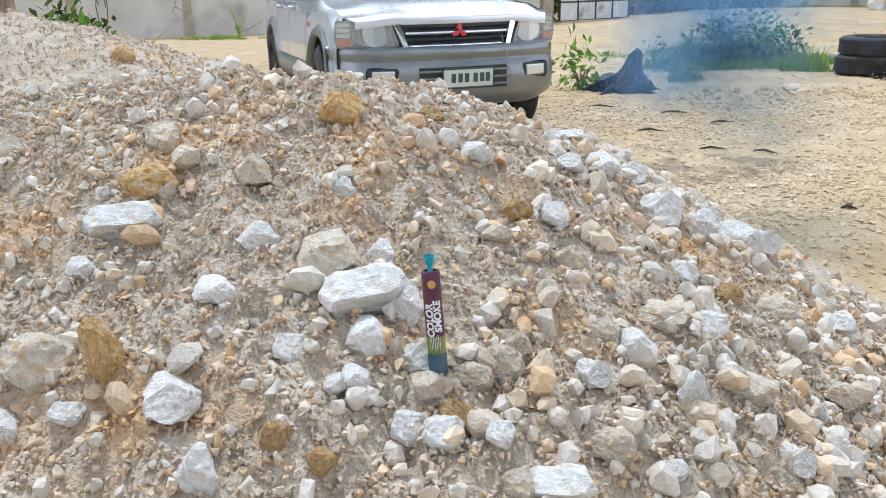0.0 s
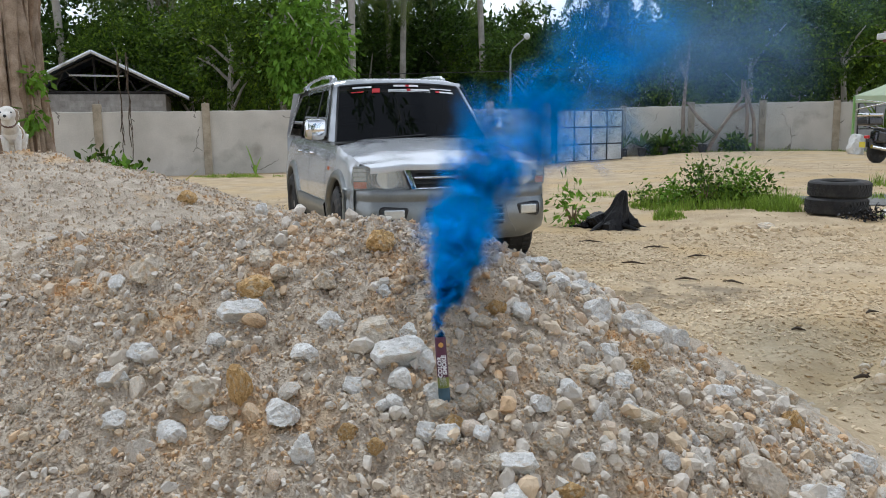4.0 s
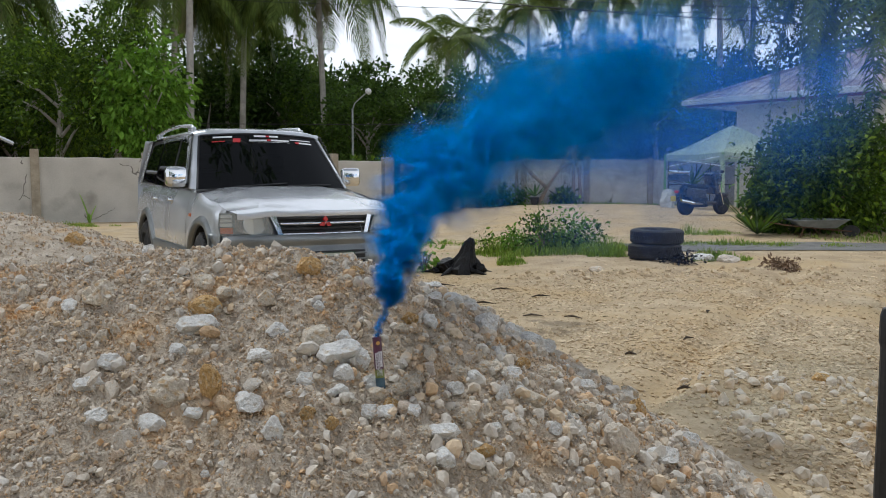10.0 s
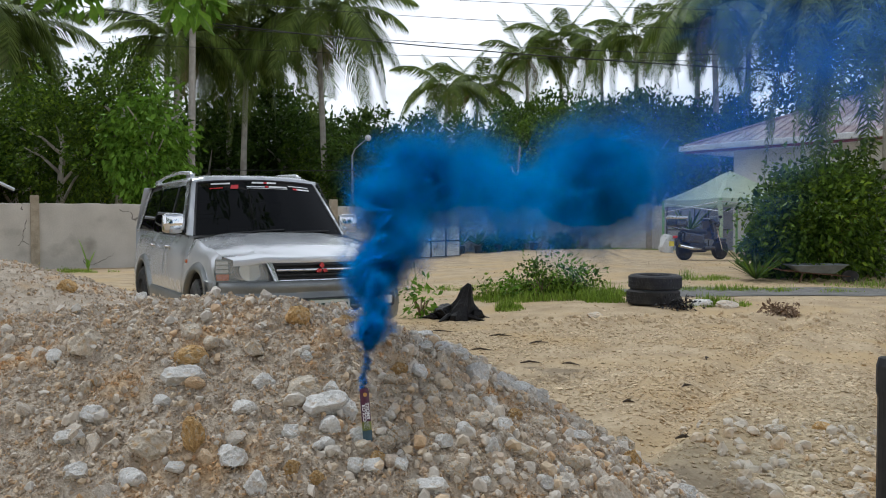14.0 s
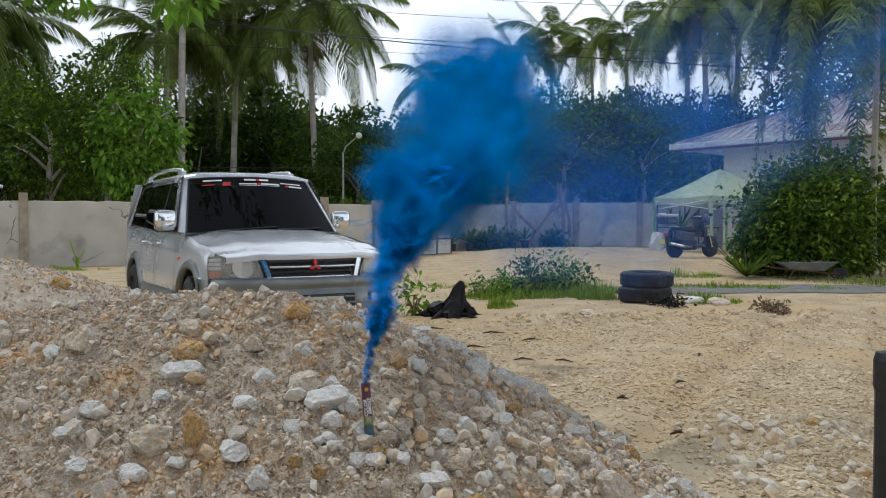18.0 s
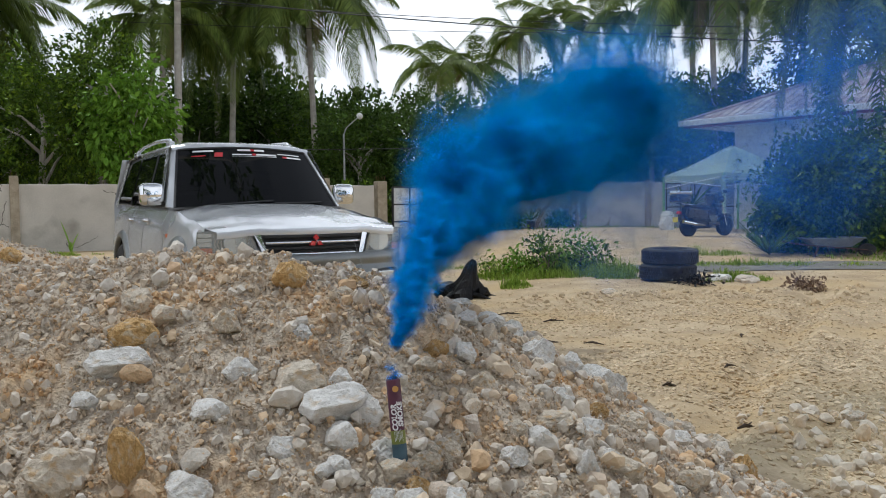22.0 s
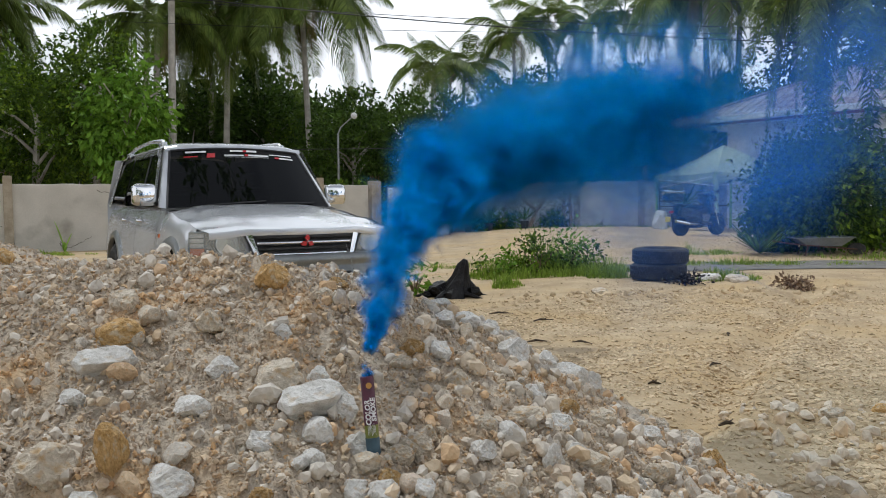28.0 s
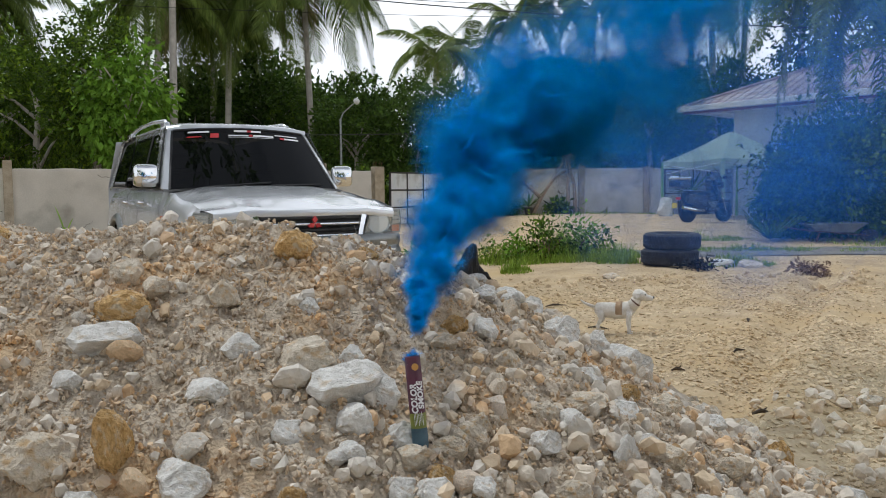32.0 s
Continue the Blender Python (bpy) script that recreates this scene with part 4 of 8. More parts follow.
def on_heap():
    x, y = rng.uniform(-2.0, 1.7), rng.gauss(0.25, 0.55)
    if not -0.75 < y < 1.6 or heap(x, y) < yard(x, y) + 0.03:
        return None
    return x, y, terrain(x, y)


def on_heap_near():
    x, y = rng.uniform(-1.35, 1.15), rng.uniform(-0.55, 1.0)
    if heap(x, y) < yard(x, y) + 0.03:
        return None
    return x, y, terrain(x, y)


def on_flank():
    x, y = rng.uniform(-1.4, 1.3), rng.uniform(-0.6, 1.1)
    if heap(x, y) < yard(x, y) + 0.03 or rng.random() > 0.10 + 0.90 * smoothstep(-0.15, 0.35, x):
        return None
    return x, y, terrain(x, y)


def on_back_heap():
    x, y = rng.uniform(-4.2, -1.2), rng.uniform(0.8, 2.9)
    if heap(x, y) < 0.4:
        return None
    return x, y, terrain(x, y)


def on_yard():
    y = 0.2 + 8.2 * rng.random() ** 1.7
    x = rng.uniform(-0.5 - 0.2 * y, 2.6 + 0.55 * y)
    if heap(x, y) > yard(x, y) - 0.02 or (noise.noise((x * 0.6, y * 0.6, 7)) < -0.12 and rng.random() < 0.7):
        return None
    return x, y, terrain(x, y)


def on_far_yard():
    x, y = rng.uniform(-7, 8), rng.uniform(6, 21)
    return x, y, terrain(x, y)


def on_edge():
    x = rng.uniform(0.4, 6.0)
    y = 8.2 + 0.12 * (x - 1.5) + rng.gauss(0.05, 0.30)
    return x, y, terrain(x, y)


def corner_rubble():
    x, y = rng.uniform(1.5, 3.4), rng.uniform(0.6, 3.0)
    if heap(x, y) > yard(x, y) - 0.02:
        return None
    return x, y, terrain(x, y)


for nm, args, lab in (("heap_gravel", (5200, on_heap, (0.008, 0.028), M_PEBBLE, 8, 11), "loose limestone gravel over the heap"),
                      ("heap_grit", (78000, on_heap_near, (0.0055, 0.016), M_GRIT, 7, 10, 0.8, 0.30), "fine limestone grit over the heap"),
                      ("heap_rubble", (1500, on_flank, (0.022, 0.060), M_STONE, 14, 24), "fist-sized limestone rubble down the flank of the heap"),
                      ("heap_chips", (3200, on_heap_near, (0.012, 0.034), M_STONE, 10, 15, 0.75, 0.2), "angular limestone chips over the heap"),
                      ("back_heap_gravel", (16000, on_back_heap, (0.007, 0.026), M_GRIT, 6, 9, 0.75, 0.3), "sandy gravel over the second heap"),
                      ("yard_gravel", (46000, on_yard, (0.016, 0.068), M_YARDSTONE, 9, 11, 0.52, 0.02), "flat pale stones pressed into the yard"),
                      ("far_yard_gravel", (13000, on_far_yard, (0.02, 0.065), M_YARDSTONE, 5, 7, 0.4, 0.02), "scattered pale stones across the yard"),
                      ("edge_rubble", (330, on_edge, (0.025, 0.13), M_YARDSTONE, 6, 20, 0.75, 0.0), "low ridge of rubble before the grass"),
                      ("corner_rubble", (620, corner_rubble, (0.025, 0.10), M_TAN, 9, 26), "loose rubble beside the heap")):
    tagged(scatter(nm, *args), lab, "gravel", kind="stuff")

# ---------------------------------------------------------------- smoke flare
M_FLARE = mat("maroon_paper", (0.05, 0.008, 0.028), (0.10, 0.013, 0.048), 40, 0.45, bump=0.05, coat=0.2)
M_FLARE_LOW = mat("lime_paper", (0.13, 0.16, 0.03), (0.26, 0.28, 0.05), 40, 0.45, bump=0.05)
M_FLARE_CAP = mat("teal_cap", (0.03, 0.07, 0.10), (0.06, 0.12, 0.16), 40, 0.45, bump=0.05)
M_FUSE = mat("teal_twist_paper", (0.02, 0.28, 0.38), (0.05, 0.42, 0.52), 60, 0.6, bump=0.2)
M_INK = mat("white_print", (0.70, 0.70, 0.74), (0.80, 0.80, 0.82), 40, 0.5, bump=0.0)
M_GOLD = mat("gold_print", (0.50, 0.24, 0.05), (0.62, 0.34, 0.09), 40, 0.4, bump=0.0)
FLARE = Matrix.Translation((0.057, 0.030, 0.732)) @ pose(0, 0, 0, -8, -4.5, 8)
FLARE_H, FLARE_R = 0.124, 0.0118
flare = thing("smoke_flare", "maroon paper smoke flare standing upright among stones", "smoke flare", FLARE)
bm = bmesh.new()
lathe(bm, [(FLARE_R, 0.040), (FLARE_R, FLARE_H - 0.002), (FLARE_R - 0.001, FLARE_H), (FLARE_R * 0.78, FLARE_H), (FLARE_R * 0.74, FLARE_H - 0.014), (0.0, FLARE_H - 0.014)], 28)
part("tube", bm, M_FLARE, flare, smooth=False)
bm = bmesh.new()
lathe(bm, [(FLARE_R, 0.018), (FLARE_R + 0.0001, 0.040)], 28)
part("lower_band", bm, M_FLARE_LOW, flare, "lime green band")
bm = bmesh.new()
lathe(bm, [(FLARE_R + 0.0004, -0.02), (FLARE_R + 0.0004, 0.018)], 28)
part("end_cap", bm, M_FLARE_CAP, flare, "teal end cap")
for k in range(7):
    bm = bmesh.new()
    a0 = radians(-118 + 10 * k)
    z0 = 0.022 + 0.002 * (k % 3)
    rows = [[((FLARE_R + 0.0006) * math.cos(a0 + d), (FLARE_R + 0.0006) * math.sin(a0 + d), z) for d in (0, 0.05)] for z in (z0, z0 + 0.017)]
    loft(bm, rows)
    part("small_print", bm, M_INK, flare)
bm = bmesh.new()
lathe(bm, [(0.0, 0.0), (0.0052, 0.0), (0.0052, 0.0006), (0.0, 0.0008)], 20, pose(0.0022, -FLARE_R - 0.0002, 0.108, 90, 0, 0))
part("round_badge", bm, M_GOLD, flare, "round gold badge")


def bent_word(text, size, across, z0, parent, material, bold=0.0):
    cu = bpy.data.curves.new("word", "FONT")
    cu.body, cu.size, cu.extrude, cu.offset, cu.shear = text, size, 0.0003, bold, 0.12
    tmp = bpy.data.objects.new("word", cu)
    me = bpy.data.meshes.new_from_object(tmp)
    bpy.data.objects.remove(tmp)
    for v in me.vertices:
        x, y, z = v.co
        a = -math.pi / 2 + (across - y) / FLARE_R      # up the letter points to the tube's left
        r = FLARE_R + 0.0006 + z
        v.co = Vector((r * math.cos(a), r * math.sin(a), z0 + x))
    return link("word", me, material, parent, "white lettering reading " + text)


bent_word("COLOR", 0.0125, 0.0005, 0.040, flare, M_INK, 0.0005)
bent_word("SMOKE", 0.0125, 0.0105, 0.046, flare, M_INK, 0.0005)

# ---------------------------------------------------------------- yard walls
M_WALL = mat("cracked_painted_render", (0.44, 0.42, 0.37), (0.60, 0.57, 0.51), 1.3, 0.9, bump=0.3, fine=30, dirt=(0.26, 0.24, 0.20), dirt_scale=0.8, dirt_at=0.66)


def add_cracks(m, scale=1.1, width=0.007):
    n, l = m.node_tree.nodes, m.node_tree.links
    p = n["Principled BSDF"]
    old = p.inputs["Base Color"].links[0].from_socket
    tcn = n.new("ShaderNodeTexCoord")
    w = n.new("ShaderNodeTexNoise")
    w.inputs["Scale"].default_value, w.inputs["Detail"].default_value = 2.5, 4.0
    mixv = n.new("ShaderNodeMixRGB")
    mixv.inputs["Fac"].default_value = 0.30
    l.new(tcn.outputs["Object"], w.inputs["Vector"])
    l.new(tcn.outputs["Object"], mixv.inputs["Color1"])
    l.new(w.outputs["Color"], mixv.inputs["Color2"])
    v = n.new("ShaderNodeTexVoronoi")
    v.feature = "DISTANCE_TO_EDGE"
    v.inputs["Scale"].default_value = scale
    l.new(mixv.outputs["Color"], v.inputs["Vector"])
    lt = n.new("ShaderNodeMath")
    lt.operation = "LESS_THAN"
    lt.inputs[1].default_value = width
    l.new(v.outputs["Distance"], lt.inputs[0])
    g = n.new("ShaderNodeTexNoise")
    g.inputs["Scale"].default_value = 1.1
    l.new(tcn.outputs["Object"], g.inputs["Vector"])
    gt = n.new("ShaderNodeMath")
    gt.operation = "GREATER_THAN"
    gt.inputs[1].default_value = 0.57
    l.new(g.outputs["Fac"], gt.inputs[0])
    mu = n.new("ShaderNodeMath")
    mu.operation = "MULTIPLY"
    l.new(lt.outputs[0], mu.inputs[0])
    l.new(gt.outputs[0], mu.inputs[1])
    mx = n.new("ShaderNodeMixRGB")
    mx.inputs["Color2"].default_value = (0.17, 0.155, 0.135, 1)
    l.new(mu.outputs[0], mx.inputs["Fac"])
    l.new(old, mx.inputs["Color1"])
    l.new(mx.outputs["Color"], p.inputs["Base Color"])


add_cracks(M_WALL)


def yard_wall(name, a, b, high, spacing, label, post_high, first=0.0, post_wide=0.22):
    a, b = Vector((*a, 0)), Vector((*b, 0))
    d = b - a
    L = d.length
    ang = math.degrees(math.atan2(d.y, d.x))
    w = thing(name, label, "wall", pose(a.x, a.y, 0, 0, 0, ang), kind="structure")
    k, s = 0, first
    stops = [0.0]
    while s < L:
        stops.append(s)
        s += spacing
    stops.append(L)
    r = random.Random(len(name))
    for s0, s1 in zip(stops, stops[1:]):
        if s1 - s0 < 0.3:
            continue
        mid = a + d * ((s0 + s1) / 2 / L)
        g = yard(mid.x, mid.y)
        bm = bmesh.new()
        n = max(2, int((s1 - s0) / 0.25))
        top = [high + g * 0.6 + 0.012 * r.uniform(-1, 1) for _ in range(n + 1)]
        cols = []
        for i in range(n + 1):
            x = s0 + (s1 - s0) * i / n
            cols.append([(x, -0.065, -0.3), (x, -0.065, top[i] - 0.02), (x, -0.05, top[i]), (x, 0.05, top[i]), (x, 0.065, top[i] - 0.02), (x, 0.065, -0.3)])
        loft(bm, cols)
        part("wall_panel", bm, M_WALL, w)
    for s in stops[1:-1]:
        bm = bmesh.new()
        c = a + d * (s / L)
        g = yard(c.x, c.y)
        box(bm, s - post_wide / 2, -0.125, -0.3, s + post_wide / 2, 0.10, post_high + g * 0.6 + r.uniform(-0.03, 0.03), bevel=0.012)
        post = part("wall_post", bm, M_POST, w, "weathered concrete post")
        bm = bmesh.new()
        for dx, dy in ((-0.06, -0.06), (0.06, -0.05), (0.05, 0.05)):
            tube(bm, [(s + dx, dy, post_high + g * 0.6 - 0.05), (s + dx + r.uniform(-0.01, 0.01), dy, post_high + g * 0.6 + r.uniform(0.05, 0.14))], 0.006, 5)
        part("reinforcing_bars", bm, M_RUST, post, "rusty bar ends")
    return w


M_RUST = mat("rusty_steel", (0.07, 0.035, 0.02), (0.16, 0.08, 0.04), 20, 0.9, bump=0.3, fine=80)
yard_wall("wall_west", (-25.0, 11.25), (-3.25, 24.50), 1.83, 2.86, "cracked pale concrete-block yard wall with posts", 2.02, first=0.96)
yard_wall("wall_north", (-2.35, 31.1), (16.0, 31.1), 1.90, 2.55, "pale concrete yard wall with dark posts", 1.98, first=1.55, post_wide=0.24)

# gate post and the sheet-metal gate leaf beside it
bm = bmesh.new()
box(bm, -0.17, -0.17, -0.2, 0.17, 0.17, 2.0, bevel=0.015)
gp = part("gate_post", bm, M_POST)
gp.matrix_basis = pose(-3.05, 24.75, 0, 0, 0, 30)
tagged(gp, "weathered square concrete gate post", "gate post")
bm = bmesh.new()
for dx, dy in ((-0.1, -0.1), (0.1, -0.1), (0.1, 0.1), (-0.1, 0.1)):
    tube(bm, [(dx, dy, 1.95), (dx + 0.01, dy, 2.16)], 0.008, 5)
part("reinforcing_bars", bm, M_RUST, gp)
M_GATEFRAME = mat("dark_steel", (0.03, 0.03, 0.032), (0.07, 0.065, 0.06), 10, 0.6, metal=0.4, bump=0.1)
M_SHEET = mat("pale_sheet_metal", (0.62, 0.65, 0.67), (0.78, 0.80, 0.81), 3, 0.30, metal=0.15, bump=0.06, fine=20, dirt=(0.34, 0.33, 0.30), dirt_scale=1.6, dirt_at=0.64)
gate = thing("metal_gate", "open steel gate leaf with twelve pale sheet panels", "gate", pose(-2.70, 25.20, 0.10, 0, 0, 55))
GW, GH = 3.45, 1.72
bm = bmesh.new()
for k in range(5):
    box(bm, GW * k / 4 - 0.025, -0.03, 0, GW * k / 4 + 0.025, 0.03, GH)
for k in range(4):
    z = GH * k / 3
    box(bm, 0.025, -0.022, max(0.0, z - 0.025), GW - 0.025, 0.022, z + 0.025)
part("gate_frame", bm, M_GATEFRAME, gate)
for i in range(4):
    for j in range(3):
        bm = bmesh.new()
        box(bm, GW * i / 4 + 0.026, -0.006, GH * j / 3 + 0.026, GW * (i + 1) / 4 - 0.026, 0.006, GH * (j + 1) / 3 - 0.026)
        part("sheet_panel", bm, M_SHEET, gate)
bm = bmesh.new()
lathe(bm, [(0.03, 0.0), (0.03, 0.05)], 10, pose(GW + 0.03, 0, 0.9, 90, 0, 0))
part("latch", bm, M_GATEFRAME, gate)
# grey double gate behind the canopy
gate2 = thing("grey_gate", "closed grey steel double gate in the back wall", "gate", pose(7.55, 30.93, 0.15))
bm = bmesh.new()
for k in range(7):
    box(bm, 0.55 * k - 0.02, -0.03, 0, 0.55 * k + 0.02, 0.03, 1.85)
for z in (0.02, 0.9, 1.83):
    box(bm, 0.02, -0.025, z - 0.02, 3.28, 0.025, z + 0.02)
part("gate_frame", bm, M_GATEFRAME, gate2)
M_GREYSHEET = mat("grey_sheet_metal", (0.30, 0.31, 0.33), (0.40, 0.41, 0.43), 3, 0.5, metal=0.3, bump=0.05)
for k in range(6):
    bm = bmesh.new()
    box(bm, 0.55 * k + 0.022, -0.008, 0.04, 0.55 * k + 0.528, 0.008, 1.80)
    part("sheet_panel", bm, M_GREYSHEET, gate2)

# ---------------------------------------------------------------- plants


def leaf_cloud(name, seed, clumps, per, leaf, spread, shape, droop=0.3, hollow=0.55):
    """Many small leaves in uneven clumps. shape: radii of the crown; spread: radius of a clump."""
    rs = np.random.RandomState(seed)
    d = rs.randn(clumps, 3)
    d /= np.linalg.norm(d, axis=1)[:, None]
    rad = (hollow + (1 - hollow) * rs.rand(clumps) ** 0.5)[:, None]
    centre = d * rad * np.array(shape) * (0.72 + 0.52 * rs.rand(clumps, 1))
    n = clumps * per
    c = np.repeat(centre, per, axis=0) + rs.randn(n, 3) * spread * np.repeat(0.6 + 0.8 * rs.rand(clumps, 1), per, axis=0)
    out = c / np.array(shape)
    out /= np.linalg.norm(out, axis=1)[:, None] + 1e-6
    axis = out * 0.6 + rs.randn(n, 3) * 0.6
    axis[:, 2] -= droop
    axis /= np.linalg.norm(axis, axis=1)[:, None]
    side = np.cross(axis, rs.randn(n, 3))
    side /= np.linalg.norm(side, axis=1)[:, None]
    up = np.cross(side, axis)
    L = leaf * (0.6 + 0.8 * rs.rand(n, 1))
    w = L * 0.24
    p0, p1 = c, c + axis * L
    mid = c + axis * L * 0.5 + up * L * 0.07
    V = np.stack([p0, mid + side * w, p1, mid - side * w], 1).reshape(-1, 3)
    F = np.arange(4 * n).reshape(-1, 4)
    me = bpy.data.meshes.new(name)
    me.from_pydata(V.tolist(), [], F.tolist())
    return me


def trunk_bm(h, r0, r1, lean, limbs, seed, spread=1.2):
    r = random.Random(seed)
    bm = bmesh.new()
    pts = [(lean * (k / 6) ** 1.5 + 0.03 * r.uniform(-1, 1), 0.04 * r.uniform(-1, 1), h * k / 6) for k in range(7)]
    tube(bm, pts, [r0 + (r1 - r0) * k / 6 for k in range(7)], 8)
    for _ in range(limbs):
        k = r.uniform(0.35, 0.95)
        b = Vector((lean * k ** 1.5, 0, h * k))
        a = r.uniform(0, 6.28)
        e = b + Vector((math.cos(a) * spread, math.sin(a) * spread, r.uniform(0.5, 1.3) * spread))
        tube(bm, [b, (b + e) / 2 + Vector((0, 0, 0.15)), e], [r1 * 0.9, r1 * 0.6, r1 * 0.25], 6)
    return bm


CROWNS = {
    "wide": (leaf_cloud("crown", 11, 120, 78, 0.155, 0.23, (2.3, 2.1, 2.3)), M_LEAF),
    "tall": (leaf_cloud("crown", 12, 115, 78, 0.15, 0.22, (1.7, 1.7, 2.9)), M_LEAF),
    "dark": (leaf_cloud("crown", 13, 125, 56, 0.20, 0.24, (2.5, 2.2, 2.3)), M_LEAF_DARK),
    "darktall": (leaf_cloud("crown", 14, 120, 56, 0.21, 0.24, (2.0, 2.0, 3.1)), M_LEAF_DARK),
    "bright": (leaf_cloud("crown", 15, 90, 40, 0.26, 0.22, (1.25, 1.2, 2.0), droop=0.9), M_LEAF_BRIGHT),
}
for me_, mat_ in CROWNS.values():
    me_.materials.append(mat_)


def tree(kind, x, y, top, scale=1.0, turn=0.0, label="leafy green tree behind the yard wall"):
    me, _ = CROWNS[kind]
    zs = max(v.co.z for v in me.vertices) if kind not in CROWN_TOP else CROWN_TOP[kind]
    CROWN_TOP[kind] = zs
    g = yard(x, y)
    t = thing("broadleaf_tree", label, "tree", pose(x, y, g, 0, 0, turn), "trees behind the wall")
    cz = top - g - zs * scale
    bm = trunk_bm(max(1.0, cz + 0.4 * scale), 0.16 * scale, 0.07 * scale, 0.3 * scale, 6, int(abs(x * 13 + y * 7)), 1.3 * scale)
    part("trunk", bm, M_BARK, t)
    c = link("crown", me, None, t)
    c.matrix_basis = Matrix.LocRotScale((0.15, 0, cz), None, (scale, scale, scale))
    return t


CROWN_TOP = {}


def frond_mesh(name, seed, length, droop, pairs, leaflet, hang, width=0.045, bushy=0.0):
    """A feather frond along +x, arching down."""
    r = random.Random(seed)
    V, F = [], []

    def at(s):
        ang = 0.75 - droop * s
        x = length * (s * (1 - 0.16 * droop * s))
        z = length * (0.55 * s - 0.5 * droop * s * s)
        return Vector((x, 0, z))

    n = 14
    for k in range(n):
        a, b = at(k / n), at((k + 1) / n)
        w = 0.035 * (1 - k / n) + 0.006
        i = len(V)
        V += [a + Vector((0, w, 0)), a - Vector((0, w, 0)), b - Vector((0, w * 0.9, 0)), b + Vector((0, w * 0.9, 0)), a - Vector((0, 0, w)), b - Vector((0, 0, w))]
        F += [(i, i + 1, i + 2, i + 3), (i + 1, i + 4, i + 5, i + 2), (i, i + 3, i + 5, i + 4)]
    for k in range(pairs):
        s = 0.14 + 0.86 * k / pairs
        p = at(s)
        d = (at(min(1, s + 0.02)) - at(max(0, s - 0.02))).normalized()
        L = leaflet * math.sin(math.pi * min(1.0, 0.18 + 0.80 * s)) ** 0.7 * r.uniform(0.85, 1.12)
        for sg in (-1, 1):
            out = (Vector((0, sg, 0)) * 0.75 + d * 0.62 + Vector((0, 0, 0.12 + r.uniform(-0.1, 0.1))) + bushy * Vector((0, r.uniform(-1, 1), r.uniform(-1, 1)))).normalized()
            m = p + out * L * 0.5 + Vector((0, 0, -hang * L * 0.16))
            e = p + out * L * 0.92 + Vector((0, 0, -hang * L * 0.62))
            w = d * width * 0.5
            i = len(V)
            V += [p - w * 0.6, p + w * 0.6, m + w, e, m - w]
            F += [(i, i + 1, i + 2, i + 4), (i + 4, i + 2, i + 3)]
    me = bpy.data.meshes.new(name)
    me.from_pydata([tuple(v) for v in V], [], F)
    return me


FRONDS = [frond_mesh("frond", 1, 4.4, 1.25, 74, 0.95, 1.2, 0.06), frond_mesh("frond", 2, 4.5, 2.0, 74, 1.0, 1.3, 0.06), frond_mesh("frond", 3, 4.3, 2.7, 72, 0.95, 1.3, 0.06), frond_mesh("frond", 4, 4.0, 0.35, 54, 0.75, 0.7)]
FRONDS += [frond_mesh("frond", 6, 4.2, 2.7, 190, 0.62, 0.9, 0.05, 1.0), frond_mesh("frond", 7, 4.0, 3.2, 190, 0.62, 0.9, 0.05, 1.0)]
for f in FRONDS:
    f.materials.append(M_FROND)
DRYFROND = frond_mesh("dry_frond", 5, 3.6, 2.3, 36, 0.55, 1.3)
DRYFROND.materials.append(M_FROND_DRY)
NUT = hull_mesh("coconut", 77, 30, 1.15, True)
NUT.materials.append(mat("green_husk", (0.10, 0.10, 0.03), (0.22, 0.17, 0.05), 8, 0.6, bump=0.1, spread=0.3))


def palm(x, y, top, scale=1.0, fronds=18, lean=0.4, seed=0, dry=2, nuts=5, r0=0.19, bushy=False, label="tall coconut palm with drooping green fronds"):
    r = random.Random(seed)
    g = yard(x, y)
    t = thing("coconut_palm", label, "palm tree", pose(x, y, g), "coconut palms")
    h = top - g
    bm = bmesh.new()
    n = 22
    a = r.uniform(0, 6.28)
    pts = [Vector((math.cos(a) * lean * (k / n - 1), math.sin(a) * lean * (k / n - 1), h * k / n - 0.05)) for k in range(n + 1)]
    radii = [(r0 * (1 - 0.32 * k / n) + (0.10 * math.exp(-k / 1.5))) for k in range(n + 1)]
    tube(bm, pts, radii, 10)
    part("trunk", bm, M_BARK, t, "ringed grey trunk")
    for k in range(fronds):
        q = k / fronds
        me = FRONDS[3] if q < 0.12 else FRONDS[0] if q < 0.45 else FRONDS[1] if q < 0.78 else FRONDS[2]
        if bushy:
            me = FRONDS[4 + k % 2]
        f = link("frond", me, None, t)
        s = 1.32 * scale * r.uniform(0.88, 1.1)
        f.matrix_basis = Matrix.LocRotScale((0, 0, h + 0.05), Euler((r.uniform(-0.25, 0.25), -0.5 + 0.6 * q + r.uniform(-0.12, 0.12) if q < 0.3 else r.uniform(-0.1, 0.2), k * 2.39996 + r.uniform(-0.2, 0.2))), (s, s, s))
    for k in range(dry):
        f = link("dry_frond", DRYFROND, None, t, "dry brown hanging frond")
        f.matrix_basis = Matrix.LocRotScale((0, 0, h - 0.1), Euler((0, 0.5, r.uniform(0, 6.28))), (scale, scale, scale))
    for k in range(nuts):
        c = link("coconut", NUT, None, t)
        b = r.uniform(0, 6.28)
        c.matrix_basis = Matrix.LocRotScale((0.28 * math.cos(b), 0.28 * math.sin(b), h - 0.25 + 0.12 * (k % 3)), None, (0.26, 0.26, 0.28))
    return t


